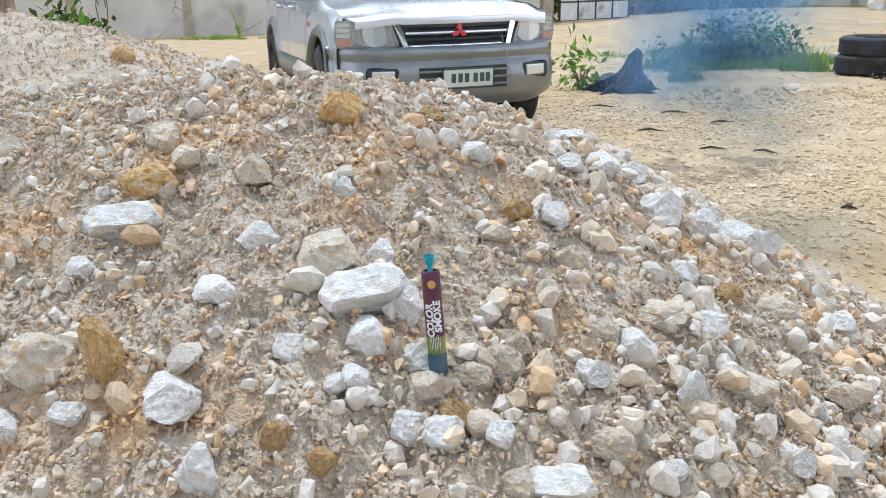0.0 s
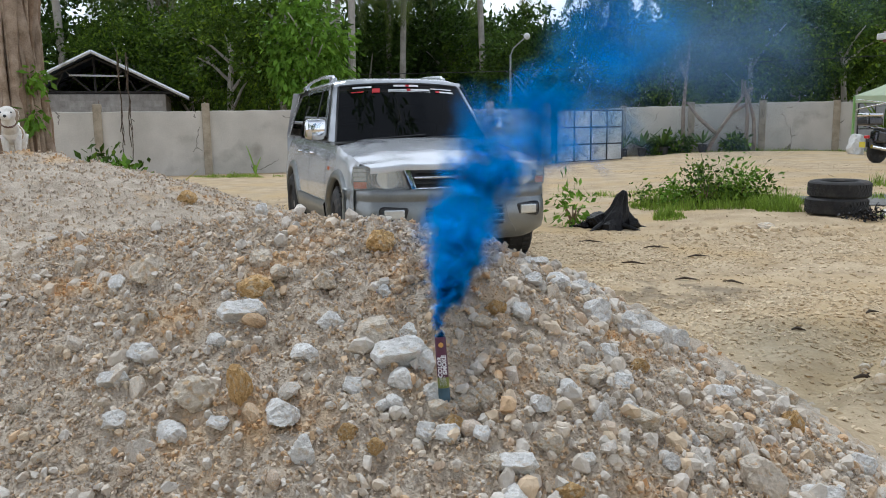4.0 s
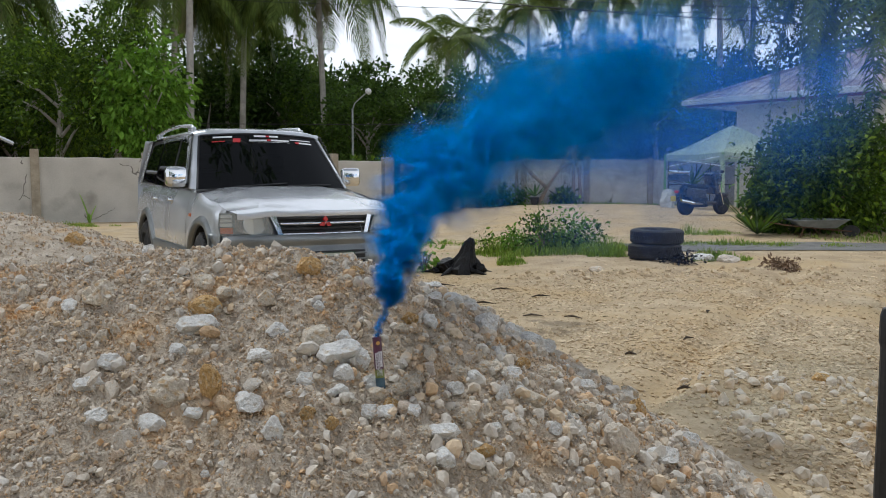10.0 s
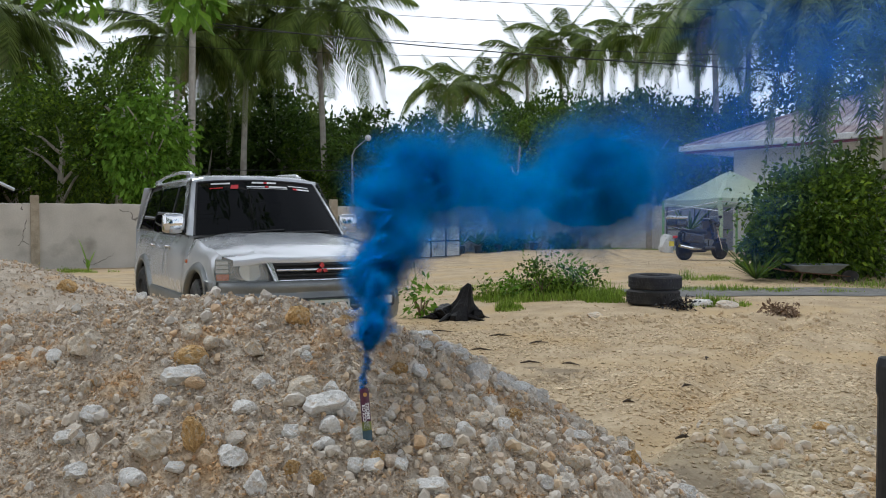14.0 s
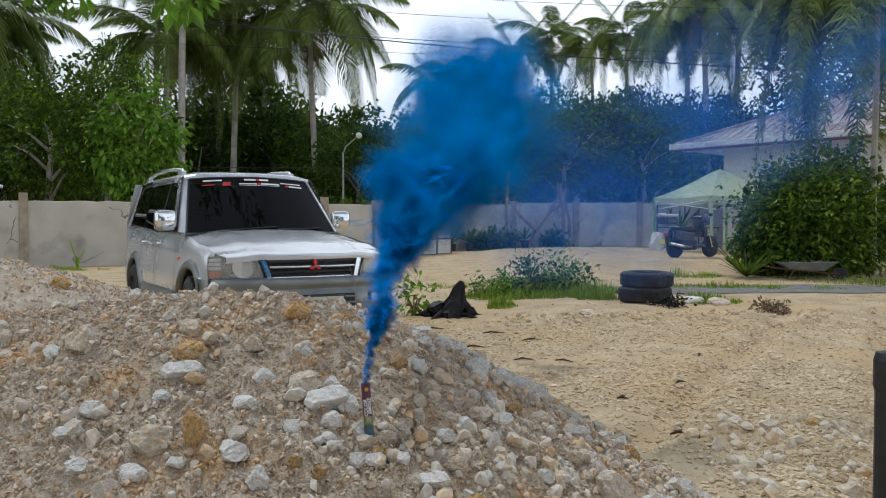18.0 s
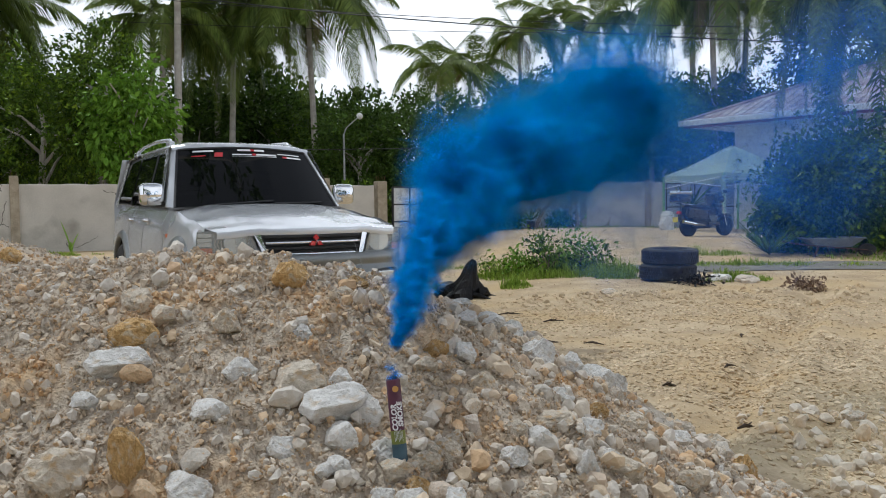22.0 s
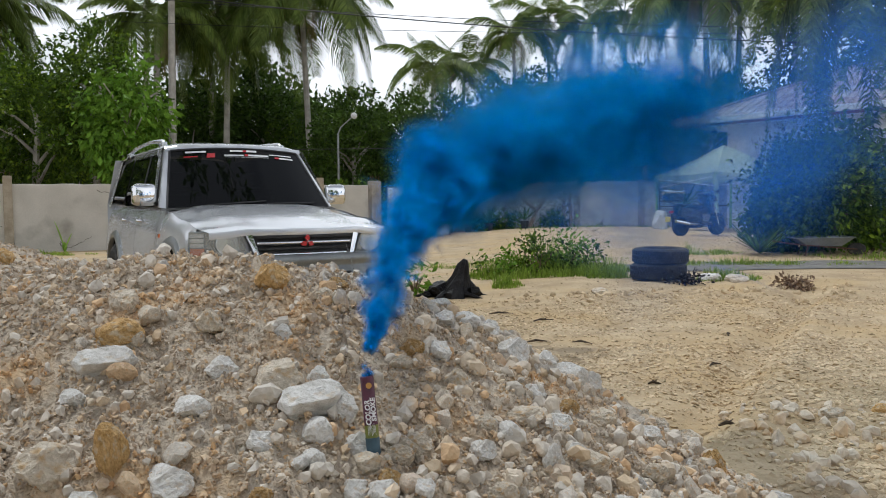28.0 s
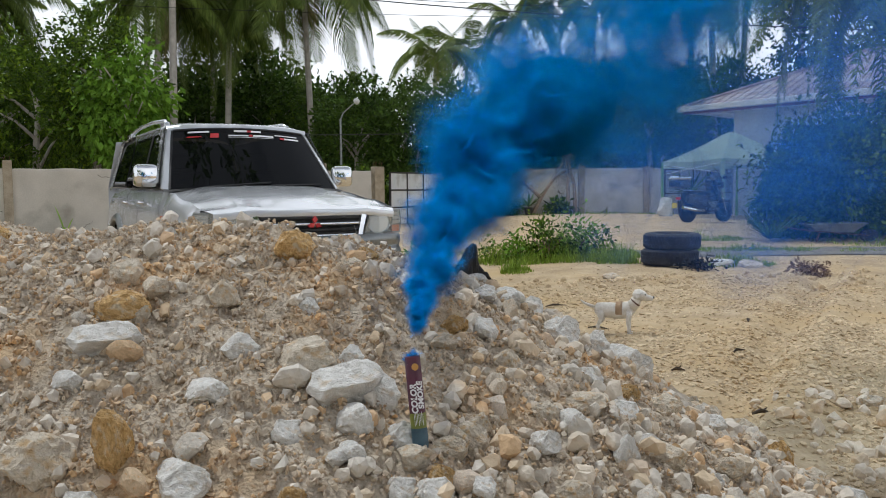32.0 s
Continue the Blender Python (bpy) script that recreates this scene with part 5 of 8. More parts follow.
# coconut palms
palm(-13.5, 35.4, 15.2, 1.0, 18, 0.3, 1, label="slender coconut palm with a pale straight trunk")
palm(-17.8, 43.2, 17.0, 1.0, 16, 0.6, 2)
palm(-13.1, 42.4, 12.2, 1.05, 24, 1.1, 3)
palm(-15.7, 47.3, 11.4, 1.0, 22, 0.5, 4)
palm(-8.8, 41.1, 12.2, 1.08, 30, 0.5, 5, dry=3, nuts=9, label="coconut palm with a full crown and ripe nuts")
palm(-24.5, 36.0, 9.5, 1.0, 16, 0.5, 6)
palm(-21.5, 31.0, 10.2, 1.0, 16, 0.5, 7)
palm(-27.5, 30.0, 11.5, 1.0, 16, 0.5, 8)
palm(-15.5, 38.5, 10.5, 1.0, 18, 0.4, 32)
palm(-22.5, 34.0, 10.0, 1.0, 18, 0.4, 33)
palm(-22.5, 26.0, 9.6, 1.0, 18, 0.4, 34)
palm(3.6, 68.7, 15.6, 1.0, 16, 0.6, 10)
palm(6.7, 71.0, 17.6, 1.0, 16, 0.6, 11)
palm(10.1, 69.1, 16.4, 1.0, 16, 0.5, 12)
palm(11.7, 61.2, 15.6, 1.0, 16, 0.7, 13)
palm(-3.1, 64.3, 12.2, 1.0, 16, 0.6, 14)
palm(-0.6, 68.4, 12.9, 1.0, 16, 0.6, 15)
palm(12.1, 41.1, 12.2, 1.05, 19, 0.5, 16, dry=4)
palm(15.5, 58.0, 15.0, 1.0, 16, 0.5, 17)
palm(17.6, 66.0, 18.0, 1.0, 16, 0.5, 18)
palm(19.0, 47.0, 14.0, 1.0, 16, 0.5, 19)
palm(14.8, 43.5, 14.2, 1.0, 18, 0.5, 20, dry=3)
palm(-30.5, 24.0, 10.5, 1.0, 16, 0.5, 21)
# bushy palm close over the house corner
palm(8.75, 15.5, 6.7, 0.80, 28, 0.05, 22, dry=0, nuts=0, r0=0.075, bushy=True, label="ornamental palm with bushy hanging fronds")

# broadleaf trees behind the walls
for kind, x, y, top, sc, turn in (
        ("wide", -14.9, 25.6, 7.6, 1.05, 0), ("tall", -12.9, 26.0, 8.1, 1.0, 40), ("wide", -17.7, 27.6, 7.4, 1.1, 80), ("dark", -20.6, 28.0, 7.0, 1.1, 10),
        ("dark", -24.0, 27.0, 7.4, 1.2, 130), ("wide", -27.5, 26.0, 8.0, 1.2, 200), ("darktall", -17.0, 46.0, 9.6, 1.5, 60), ("dark", -14.2, 51.0, 8.4, 1.45, 20),
        ("dark", -11.2, 51.5, 8.2, 1.5, 170), ("dark", -5.6, 37.6, 6.5, 1.0, 100), ("darktall", -2.7, 36.1, 7.1, 0.9, 0), ("dark", -0.6, 37.0, 7.0, 1.05, 230),
        ("wide", 0.9, 35.8, 7.0, 1.1, 300), ("tall", 2.6, 38.5, 8.0, 1.05, 15), ("wide", 4.3, 36.0, 7.5, 1.15, 75), ("dark", 6.7, 38.6, 8.2, 1.15, 120),
        ("wide", 8.4, 37.0, 7.4, 1.1, 205), ("tall", 11.2, 40.8, 8.2, 1.15, 260), ("dark", 13.6, 44.0, 8.6, 1.3, 30), ("wide", 16.5, 46.0, 9.0, 1.4, 90),
        ("dark", -20.0, 47.0, 9.4, 1.6, 210), ("dark", -16.5, 33.5, 7.6, 1.2, 140), ("dark", -20.5, 34.0, 8.0, 1.3, 75), ("dark", -3.8, 41.5, 7.5, 1.2, 45), ("dark", 1.6, 62.0, 10.6, 1.6, 25), ("dark", 5.0, 60.0, 11.4, 1.7, 200), ("dark", 8.8, 61.0, 11.6, 1.7, 100), ("dark", 12.6, 57.0, 11.2, 1.7, 300), ("dark", 16.5, 56.0, 11.2, 1.7, 150),
        ("darktall", 1.6, 43.5, 9.2, 1.15, 200), ("dark", 5.2, 44.5, 9.4, 1.25, 320), ("dark", 9.6, 46.5, 9.6, 1.3, 10), ("dark", -7.5, 44.5, 8.2, 1.3, 60),
        ("dark", -17.6, 56.0, 9.2, 1.75, 95), ("dark", -31.0, 20.0, 8.0, 1.3, 45), ("wide", -18.6, 24.6, 6.4, 0.8, 22), ("dark", 17.5, 38.0, 13.0, 1.4, 80), ("dark", -13.0, 49.0, 10.4, 1.7, 15), ("dark", -16.0, 55.0, 12.4, 1.9, 65), ("dark", -9.5, 57.0, 10.4, 1.7, 115), ("tall", -10.2, 46.0, 7.6, 1.15, 40), ("wide", -6.6, 40.5, 6.8, 0.95, 140)):
    tree(kind, x, y, top, sc, turn)
for x, y, top, sc, turn in ((-24.0, 49.0, 12.5, 1.9, 0), (-19.0, 51.0, 11.0, 1.7, 70), (-14.5, 52.0, 12.0, 1.8, 140), (-28.0, 42.0, 12.0, 1.8, 200), (-34.0, 36.0, 12.0, 1.9, 20), (-10.5, 51.0, 9.5, 1.6, 250)):
    tree("darktall", x, y, top, sc, turn, "tall dark tree far behind the wall")
tree("bright", -11.5, 24.8, 6.7, 1.0, 0, "young tree with bright lime-green hanging leaves")
tree("bright", -10.9, 24.4, 4.9, 0.7, 90, "young tree with bright lime-green hanging leaves")
# leafy trees behind the viewer, mirrored in the car's glass
tree("dark", 4.5, -9.0, 7.5, 1.2, 0, "dark leafy tree at the open side of the yard")
tree("dark", -1.5, -11.5, 8.5, 1.3, 70, "dark leafy tree at the open side of the yard")
tree("wide", 9.0, -6.0, 7.0, 1.2, 140, "dark leafy tree at the open side of the yard")
tree("dark", -7.5, -9.0, 8.0, 1.3, 200, "dark leafy tree at the open side of the yard")

# distant woods closing the view
woods = leaf_cloud("woods", 21, 900, 22, 0.55, 0.8, (1, 1, 1), hollow=0.0)
rsw = np.random.RandomState(5)
co = np.zeros(len(woods.vertices) * 3)
woods.vertices.foreach_get("co", co)
co = co.reshape(-1, 4, 3)
ang = rsw.uniform(-1.35, 1.15, len(co))
dist = rsw.uniform(50, 58, len(co))
hgt = rsw.rand(len(co)) * (5.5 + 1.8 * np.sin(ang * 9) + 1.0 * np.sin(ang * 23 + 1))
cen = co.mean(1, keepdims=True)
co = (co - cen) * 1.5 + np.stack([np.sin(ang) * dist, np.cos(ang) * dist, hgt], 1)[:, None, :]
woods.vertices.foreach_set("co", co.reshape(-1))
tagged(link("far_woods", woods, M_LEAF_DARK), "dark green woods far behind the walls", "woods", kind="stuff")


def blades(name, seed, count, area, height, width, material, pick=None, lean=0.5):
    """Grass blades over an ellipse (cx, cy, rx, ry)."""
    r = np.random.RandomState(seed)
    cx, cy, rx, ry = area
    V, F = [], []
    for k in range(count * 2):
        a, q = r.rand() * 6.283, r.rand() ** 0.55
        x, y = cx + rx * q * math.cos(a), cy + ry * q * math.sin(a)
        if noise.noise((x * 1.7, y * 1.7, seed)) < -0.15 + 0.45 * (q - 0.5):
            continue
        h = height * (0.25 + 0.75 * r.rand() ** 1.5) * (1.2 - 0.85 * q) * (0.75 + 0.8 * noise.noise((x * 3.1, y * 3.1, seed + 4)))
        b = r.rand() * 6.283
        l = 1.5 * lean * h * r.rand()
        z = yard(x, y) - 0.01
        dx, dy = math.cos(b) * l, math.sin(b) * l
        wx, wy = -math.sin(b) * width / 2, math.cos(b) * width / 2
        i = len(V)
        V += [(x - wx, y - wy, z), (x + wx, y + wy, z), (x + wx * 0.8 + dx * 0.4, y + wy * 0.8 + dy * 0.4, z + h * 0.6), (x + dx, y + dy, z + h * 0.95), (x - wx * 0.8 + dx * 0.4, y - wy * 0.8 + dy * 0.4, z + h * 0.6)]
        F += [(i, i + 1, i + 2, i + 4), (i + 4, i + 2, i + 3)]
    me = bpy.data.meshes.new(name)
    me.from_pydata(V, [], F)
    return link(name, me, material)


for seed, n, area, h, lab in ((1, 3200, (1.4, 11.2, 1.3, 0.9), 0.50, "tuft of bright grass and weeds"), (2, 1400, (0.35, 9.7, 0.65, 0.45), 0.32, "low grass beside the charred stump"),
                             (3, 1500, (2.15, 10.6, 0.6, 0.6), 0.42, "grass beside the old tyres"), (4, 1600, (4.6, 12.0, 2.2, 0.5), 0.16, "thin grass along the gravel track"),
                             (5, 1600, (0.8, 13.2, 2.2, 0.6), 0.18, "thin grass across the yard"), (6, 1200, (8.0, 13.2, 2.5, 0.9), 0.26, "rough grass by the house"),
                             (7, 900, (4.3, 14.2, 1.2, 0.5), 0.22, "rough grass along the gravel track"), (8, 1500, (-10.6, 18.3, 1.4, 0.5), 0.2, "weeds at the foot of the wall"),
                             (9, 1300, (4.5, 30.4, 5.0, 0.4), 0.22, "weeds along the back wall"), (10, 700, (3.6, 9.9, 0.6, 0.3), 0.25, "grass beside the old tyres"),
                             (11, 1500, (-7.0, 8.6, 1.0, 0.8), 0.5, "weeds behind the gravel heap")):
    tagged(blades("grass", seed, n, area, h, 0.011, M_GRASS), lab, "grass", kind="stuff")


def shrub(x, y, shape, clumps, per, leaf, material, label, seed, spread=0.10, lift=0.7, stems=6, base=None):
    g = terrain(x, y) if base is None else base
    t = thing("shrub", label, "shrub", pose(x, y, g))
    me = leaf_cloud("foliage", seed, clumps, per, leaf, spread, shape, hollow=0.35)
    c = link("foliage", me, material, t)
    c.matrix_basis = pose(0, 0, shape[2] * lift)
    bm = bmesh.new()
    r = random.Random(seed)
    for _ in range(stems):
        a = r.uniform(0, 6.28)
        tube(bm, [(0, 0, -0.02), (math.cos(a) * shape[0] * 0.3, math.sin(a) * shape[1] * 0.3, shape[2] * 0.5), (math.cos(a) * shape[0] * 0.6, math.sin(a) * shape[1] * 0.6, shape[2] * lift * 1.2)], [0.02, 0.014, 0.006], 5)
    part("stems", bm, M_FIGBARK, t)
    return t


for x, y, rx, rz, n, m, sd in ((0.85, 11.1, 0.34, 0.26, 26, M_LEAF_BRIGHT, 31), (1.20, 10.9, 0.40, 0.38, 40, M_LEAF, 32), (1.62, 11.2, 0.36, 0.32, 30, M_LEAF_BRIGHT, 131), (1.95, 11.0, 0.26, 0.22, 18, M_LEAF, 132), (0.45, 11.4, 0.25, 0.16, 14, M_LEAF, 133)):
    shrub(x, y, (rx, rx * 0.8, rz), n, 20, 0.075, m, "low bushy weed in the grass", sd, 0.085, 0.75)
shrub(-0.55, 8.95, (0.22, 0.2, 0.28), 16, 12, 0.10, M_LEAF_BRIGHT, "small leafy weed beside the charred stump", 33)
shrub(7.0, 14.7, (1.35, 1.0, 1.15), 230, 40, 0.125, M_LEAF, "large glossy green garden bush before the house", 34, 0.16, 0.95, 10)
shrub(8.0, 15.8, (1.35, 1.0, 1.35), 200, 40, 0.125, M_LEAF, "large glossy green garden bush before the house", 35, 0.16, 0.98, 10)
shrub(6.1, 14.7, (0.5, 0.45, 0.75), 60, 26, 0.16, M_LEAF, "leafy garden bush before the house", 36, 0.12, 0.9, 6)
shrub(8.6, 16.2, (0.9, 0.9, 1.1), 120, 30, 0.15, M_LEAF_DARK, "garden bush before the house", 37, 0.14, 0.95, 8)
shrub(-5.7, 6.6, (0.55, 0.5, 0.5), 50, 22, 0.13, M_LEAF_BRIGHT, "leafy weed behind the gravel heap", 38)
shrub(-6.6, 7.6, (0.55, 0.5, 0.55), 50, 22, 0.13, M_LEAF, "leafy weed behind the gravel heap", 39)
shrub(-3.75, 25.9, (0.9, 0.7, 1.1), 80, 24, 0.22, M_LEAF, "leafy shrub by the gate post", 42, 0.14)
for x, s in ((0.6, 43), (1.3, 44), (3.3, 46)):
    shrub(x, 30.5, (0.45, 0.3, 0.40), 26, 16, 0.2, M_LEAF, "weedy plant against the back wall", s)
# yellow-leaved plant by the heap, banana shoots on the yard
M_YELLOW = mat("yellow_leaf", (0.42, 0.38, 0.03), (0.56, 0.52, 0.07), 4, 0.5, bump=0.0, trans=0.4)
M_BANANA = mat("banana_leaf", (0.20, 0.36, 0.04), (0.32, 0.50, 0.08), 4, 0.45, bump=0.05, trans=0.4)


def broad_leaves(name, label, x, y, leaves, material, base=None, tilt=0.0):
    g = terrain(x, y) if base is None else base
    t = thing(name, label, "plant", pose(x, y, g))
    for k, (turn, L, w, rise) in enumerate(leaves):
        bm = bmesh.new()
        rows = []
        for j in range(8):
            s = j / 7
            c = Vector((L * s * (1 - 0.25 * s * (1 - rise)), 0, L * rise * s - 0.35 * L * (1 - rise) * s * s + 0.02))
            ww = w * math.sin(math.pi * min(0.98, 0.08 + 0.9 * s)) ** 0.8
            rows.append([c + Vector((0, ww, ww * 0.3)), c, c + Vector((0, -ww, ww * 0.3))])
        loft(bm, rows)
        lf = part("leaf", bm, material, t)
        lf.matrix_basis = pose(0, 0, 0, 0, -tilt, turn)
    return t


broad_leaves("banana_shoot", "young banana shoot with bright green leaves", -10.45, 19.1, ((200, 0.62, 0.11, 0.95), (20, 0.45, 0.10, 0.8), (120, 0.3, 0.06, 0.6)), M_BANANA, None, 30)
broad_leaves("banana_shoot", "yellowing young banana plant behind the heap", -6.0, 7.3, ((30, 0.9, 0.09, 0.9), (190, 0.8, 0.09, 0.75), (300, 0.7, 0.08, 0.6), (100, 0.6, 0.08, 0.5)), M_YELLOW)
agave = [(k * 37, 0.50 + 0.12 * (k % 3), 0.026, 0.50 + 0.45 * ((k * 7) % 9) / 8) for k in range(44)]
broad_leaves("strap_leaf_plant", "clump of strap-leaved plants with a red tinge", 5.55, 13.9, agave, M_LEAF)
broad_leaves("strap_leaf_plant", "spiky potted plant under the canopy", 7.6, 27.5, [(k * 29, 1.1, 0.045, 0.3 + 0.6 * ((k * 5) % 7) / 6) for k in range(26)], M_LEAF, 1.0)

M_POT = mat("black_plant_pot", (0.02, 0.02, 0.02), (0.05, 0.045, 0.04), 8, 0.7, bump=0.1)
for x, n, L, w in ((-0.75, 14, 0.95, 0.05), (-0.05, 16, 0.80, 0.07), (0.75, 18, 0.90, 0.06), (2.15, 14, 0.75, 0.05)):
    leaves = [(k * 67, L * (0.75 + 0.25 * (k % 4) / 3), w, 0.45 + 0.5 * ((k * 5) % 7) / 6) for k in range(n)]
    pl = broad_leaves("potted_plant", "dark strap-leaved plant in a black pot by the wall", x, 30.2, leaves, M_LEAF_DARK, yard(x, 30.2) + 0.30)
    bm = bmesh.new()
    lathe(bm, [(0.0, -0.31), (0.13, -0.31), (0.17, -0.02), (0.18, 0.0), (0.15, 0.0), (0.14, -0.04), (0.0, -0.04)], 14)
    part("pot", bm, M_POT, pl, "black plastic pot")

# ---------------------------------------------------------------- things in the yard
def ring_tyre(parent, z, dx, dy, tilt=0.0):
    bm = bmesh.new()
    R, w = 0.375, 0.105
    prof = [(0.215, -w * 0.75), (0.235, -w), (0.31, -w * 1.05), (0.355, -w * 0.95), (R, -w * 0.75), (R, w * 0.75), (0.355, w * 0.95), (0.31, w * 1.05), (0.235, w), (0.215, w * 0.75)]
    rings = []
    sides = 48
    for r, zz in prof:
        rings.append([bm.verts.new((r * math.cos(2 * math.pi * k / sides), r * math.sin(2 * math.pi * k / sides), zz)) for k in range(sides)])
    for a, b in zip(rings, rings[1:]):
        for k in range(sides):
            bm.faces.new((a[k], a[(k + 1) % sides], b[(k + 1) % sides], b[k]))
    for k in range(sides):
        for row in (-0.055, 0.0, 0.055):
            a = 360 * (k + (0.5 if row == 0 else 0)) / sides
            m = pose(0, 0, 0, 0, 0, a) @ pose(R, 0, row, 18 if row > 0 else -18, 0, 0)
            box(bm, -0.006, -0.017, -0.020, 0.008, 0.017, 0.020, m=m)
    t = part("tread_and_sidewall", bm, M_RUBBER, parent)
    t.matrix_basis = pose(dx, dy, z, tilt, 0, 0)


for k, (z, dx, dy) in enumerate(((0.115, 0.0, 0.0), (0.330, 0.03, 0.02))):
    ty = thing("old_tyre", "worn black car tyre lying flat in a stack on gravel", "tyre", pose(2.775, 9.93, yard(2.775, 9.93) - 0.005), "stacked tyres")
    ring_tyre(ty, z, dx, dy, 1.0 * k)

# charred stump
M_CHAR = mat("charred_wood", (0.004, 0.004, 0.005), (0.014, 0.013, 0.013), 9, 0.5, bump=1.0, fine=40, spec=0.3)
bm = bmesh.new()
rings = []
for z, cx, rx, ry in ((-0.05, 0.05, 0.27, 0.22), (0.06, 0.06, 0.25, 0.19), (0.15, 0.08, 0.20, 0.15), (0.24, 0.11, 0.145, 0.12), (0.34, 0.135, 0.105, 0.09), (0.43, 0.15, 0.085, 0.07), (0.50, 0.165, 0.066, 0.055), (0.545, 0.185, 0.036, 0.03)):
    ring = []
    for k in range(22):
        a = 2 * math.pi * k / 22
        q = 1 + 0.20 * math.sin(3 * a + 5 * z) + 0.22 * noise.noise((math.cos(a) * 2.2, math.sin(a) * 2.2, z * 5)) + 0.10 * math.sin(9 * a)
        ring.append(bm.verts.new((cx + rx * q * math.cos(a), ry * q * math.sin(a), z + 0.03 * noise.noise((a, z * 9, 2)))))
    rings.append(ring)
for ra, rb in zip(rings, rings[1:]):
    for k in range(22):
        bm.faces.new((ra[k], ra[(k + 1) % 22], rb[(k + 1) % 22], rb[k]))
bm.faces.new(rings[-1])
for cx, cy, cz, sx, sy, sz, tilt, sd in ((-0.17, -0.02, 0.10, 0.38, 0.30, 0.32, 0.35, 5), (0.34, -0.05, 0.07, 0.20, 0.20, 0.22, -0.2, 14), (-0.34, -0.04, 0.03, 0.24, 0.20, 0.13, 0.3, 33)):
    b = boulder_mesh("tmp", sd)
    b.transform(Matrix.LocRotScale((cx, cy, cz), Euler((0.1, tilt, sd)), (sx, sy, sz)))
    bm.from_mesh(b)
    bpy.data.meshes.remove(b)
for k in range(5):
    a = k * 1.3 + 0.4
    tube(bm, [(0.2 * math.cos(a), 0.14 * math.sin(a), 0.06), (0.38 * math.cos(a), 0.26 * math.sin(a), 0.03), (0.55 * math.cos(a), 0.36 * math.sin(a), -0.01)], [0.05, 0.03, 0.012], 7)
st = part("charred_stump", bm, M_CHAR)
st.matrix_basis = pose(-0.08, 8.75, yard(-0.08, 8.75)) @ Matrix.Diagonal((0.92, 0.92, 0.86, 1.0))
tagged(st, "burnt black tree stump standing among weeds", "tree stump")

# sticks and scraps on the yard
M_TWIG = mat("dead_twig", (0.04, 0.028, 0.018), (0.11, 0.08, 0.05), 20, 0.9, bump=0.4)
for k, (x, y, L, a) in enumerate(((1.49, 2.66, 0.11, 10), (0.75, 5.3, 0.2, 5), (0.3, 6.1, 0.24, -12), (0.9, 6.6, 0.22, 20), (1.1, 5.2, 0.18, -30), (1.9, 4.3, 0.12, 40), (0.5, 7.2, 0.26, 8), (-0.2, 7.5, 0.28, -6), (2.4, 5.6, 0.12, 70), (1.35, 3.7, 0.08, 0))):
    bm = bmesh.new()
    tube(bm, [(-L / 2, 0, 0.006), (-L * 0.1, L * 0.06, 0.018), (L / 2, -0.01, 0.008)], [0.005, 0.011, 0.003], 6)
    if k % 3 == 0:
        tube(bm, [(0, 0.01, 0.014), (L * 0.25, L * 0.14, 0.03)], [0.006, 0.002], 5)
    s = part("stick", bm, M_TWIG)
    s.matrix_basis = pose(x, y, terrain(x, y) + 0.002, 0, 0, a)
    tagged(s, "short dark dead stick lying on gravel", "stick", "sticks on the yard")

# dark stake at the flank of the heap
bm = bmesh.new()
gz = terrain(1.60, 0.56)
lathe(bm, [(0.042, -0.10), (0.042, 0.40), (0.047, 0.42), (0.047, 0.50), (0.040, 0.525), (0.0, 0.53)], 14)
sk = part("stake", bm, M_BLACK)
sk.matrix_basis = pose(1.615, 0.56, 0.865 - 0.53)
tagged(sk, "dark painted round stake standing in the gravel", "stake")

# loose boulders beside the tyres
for x, y, w, h, c in ((3.45, 9.75, 0.30, 0.16, "W"), (3.75, 9.6, 0.34, 0.12, "G"), (1.75, 8.5, 0.20, 0.12, "T"), (-1.88, 2.16, 0.12, 0.10, "O"), (2.03, 2.72, 0.13, 0.08, "T"), (2.35, 2.85, 0.12, 0.07, "O"), (2.5, 2.1, 0.16, 0.1, "T"), (2.05, 1.75, 0.17, 0.10, "T"), (2.3, 1.5, 0.2, 0.1, "T"), (2.75, 2.3, 0.15, 0.1, "O")):
    big_stone(x, y, w, h, c)
shrub(4.25, 8.95, (0.16, 0.12, 0.07), 20, 16, 0.07, M_FIGBARK, "dry brown weed on the rubble edge", 61, 0.05)
# low dark tuft before the tyres, in the stump's black
shrub(3.0, 9.35, (0.20, 0.12, 0.06), 20, 16, 0.06, M_CHAR, "low near-black tuft before the tyres", 62, 0.05)
# grey fine-gravel track
M_TRACK = mat("grey_gravel", (0.13, 0.125, 0.115), (0.24, 0.23, 0.21), 5, 0.95, bump=0.7, fine=70)
me_track = grid_mesh("gravel_track", spaced([(2.6, 0.3), (12.0, 1)]), [0.0, 0.25, 0.5, 0.75, 1.0], lambda x, f: 0.0)
for v in me_track.vertices:
    x, f = v.co.x, v.co.y
    y = 11.6 + 0.10 * (x - 3) + (f - 0.5) * (1.3 + 0.5 * noise.noise((x * 0.9, f * 3, 2)))
    v.co = Vector((x, y, yard(x, y) + 0.012))
tagged(link("track", me_track, M_TRACK), "grey fine-gravel track through the grass", "track", kind="structure")

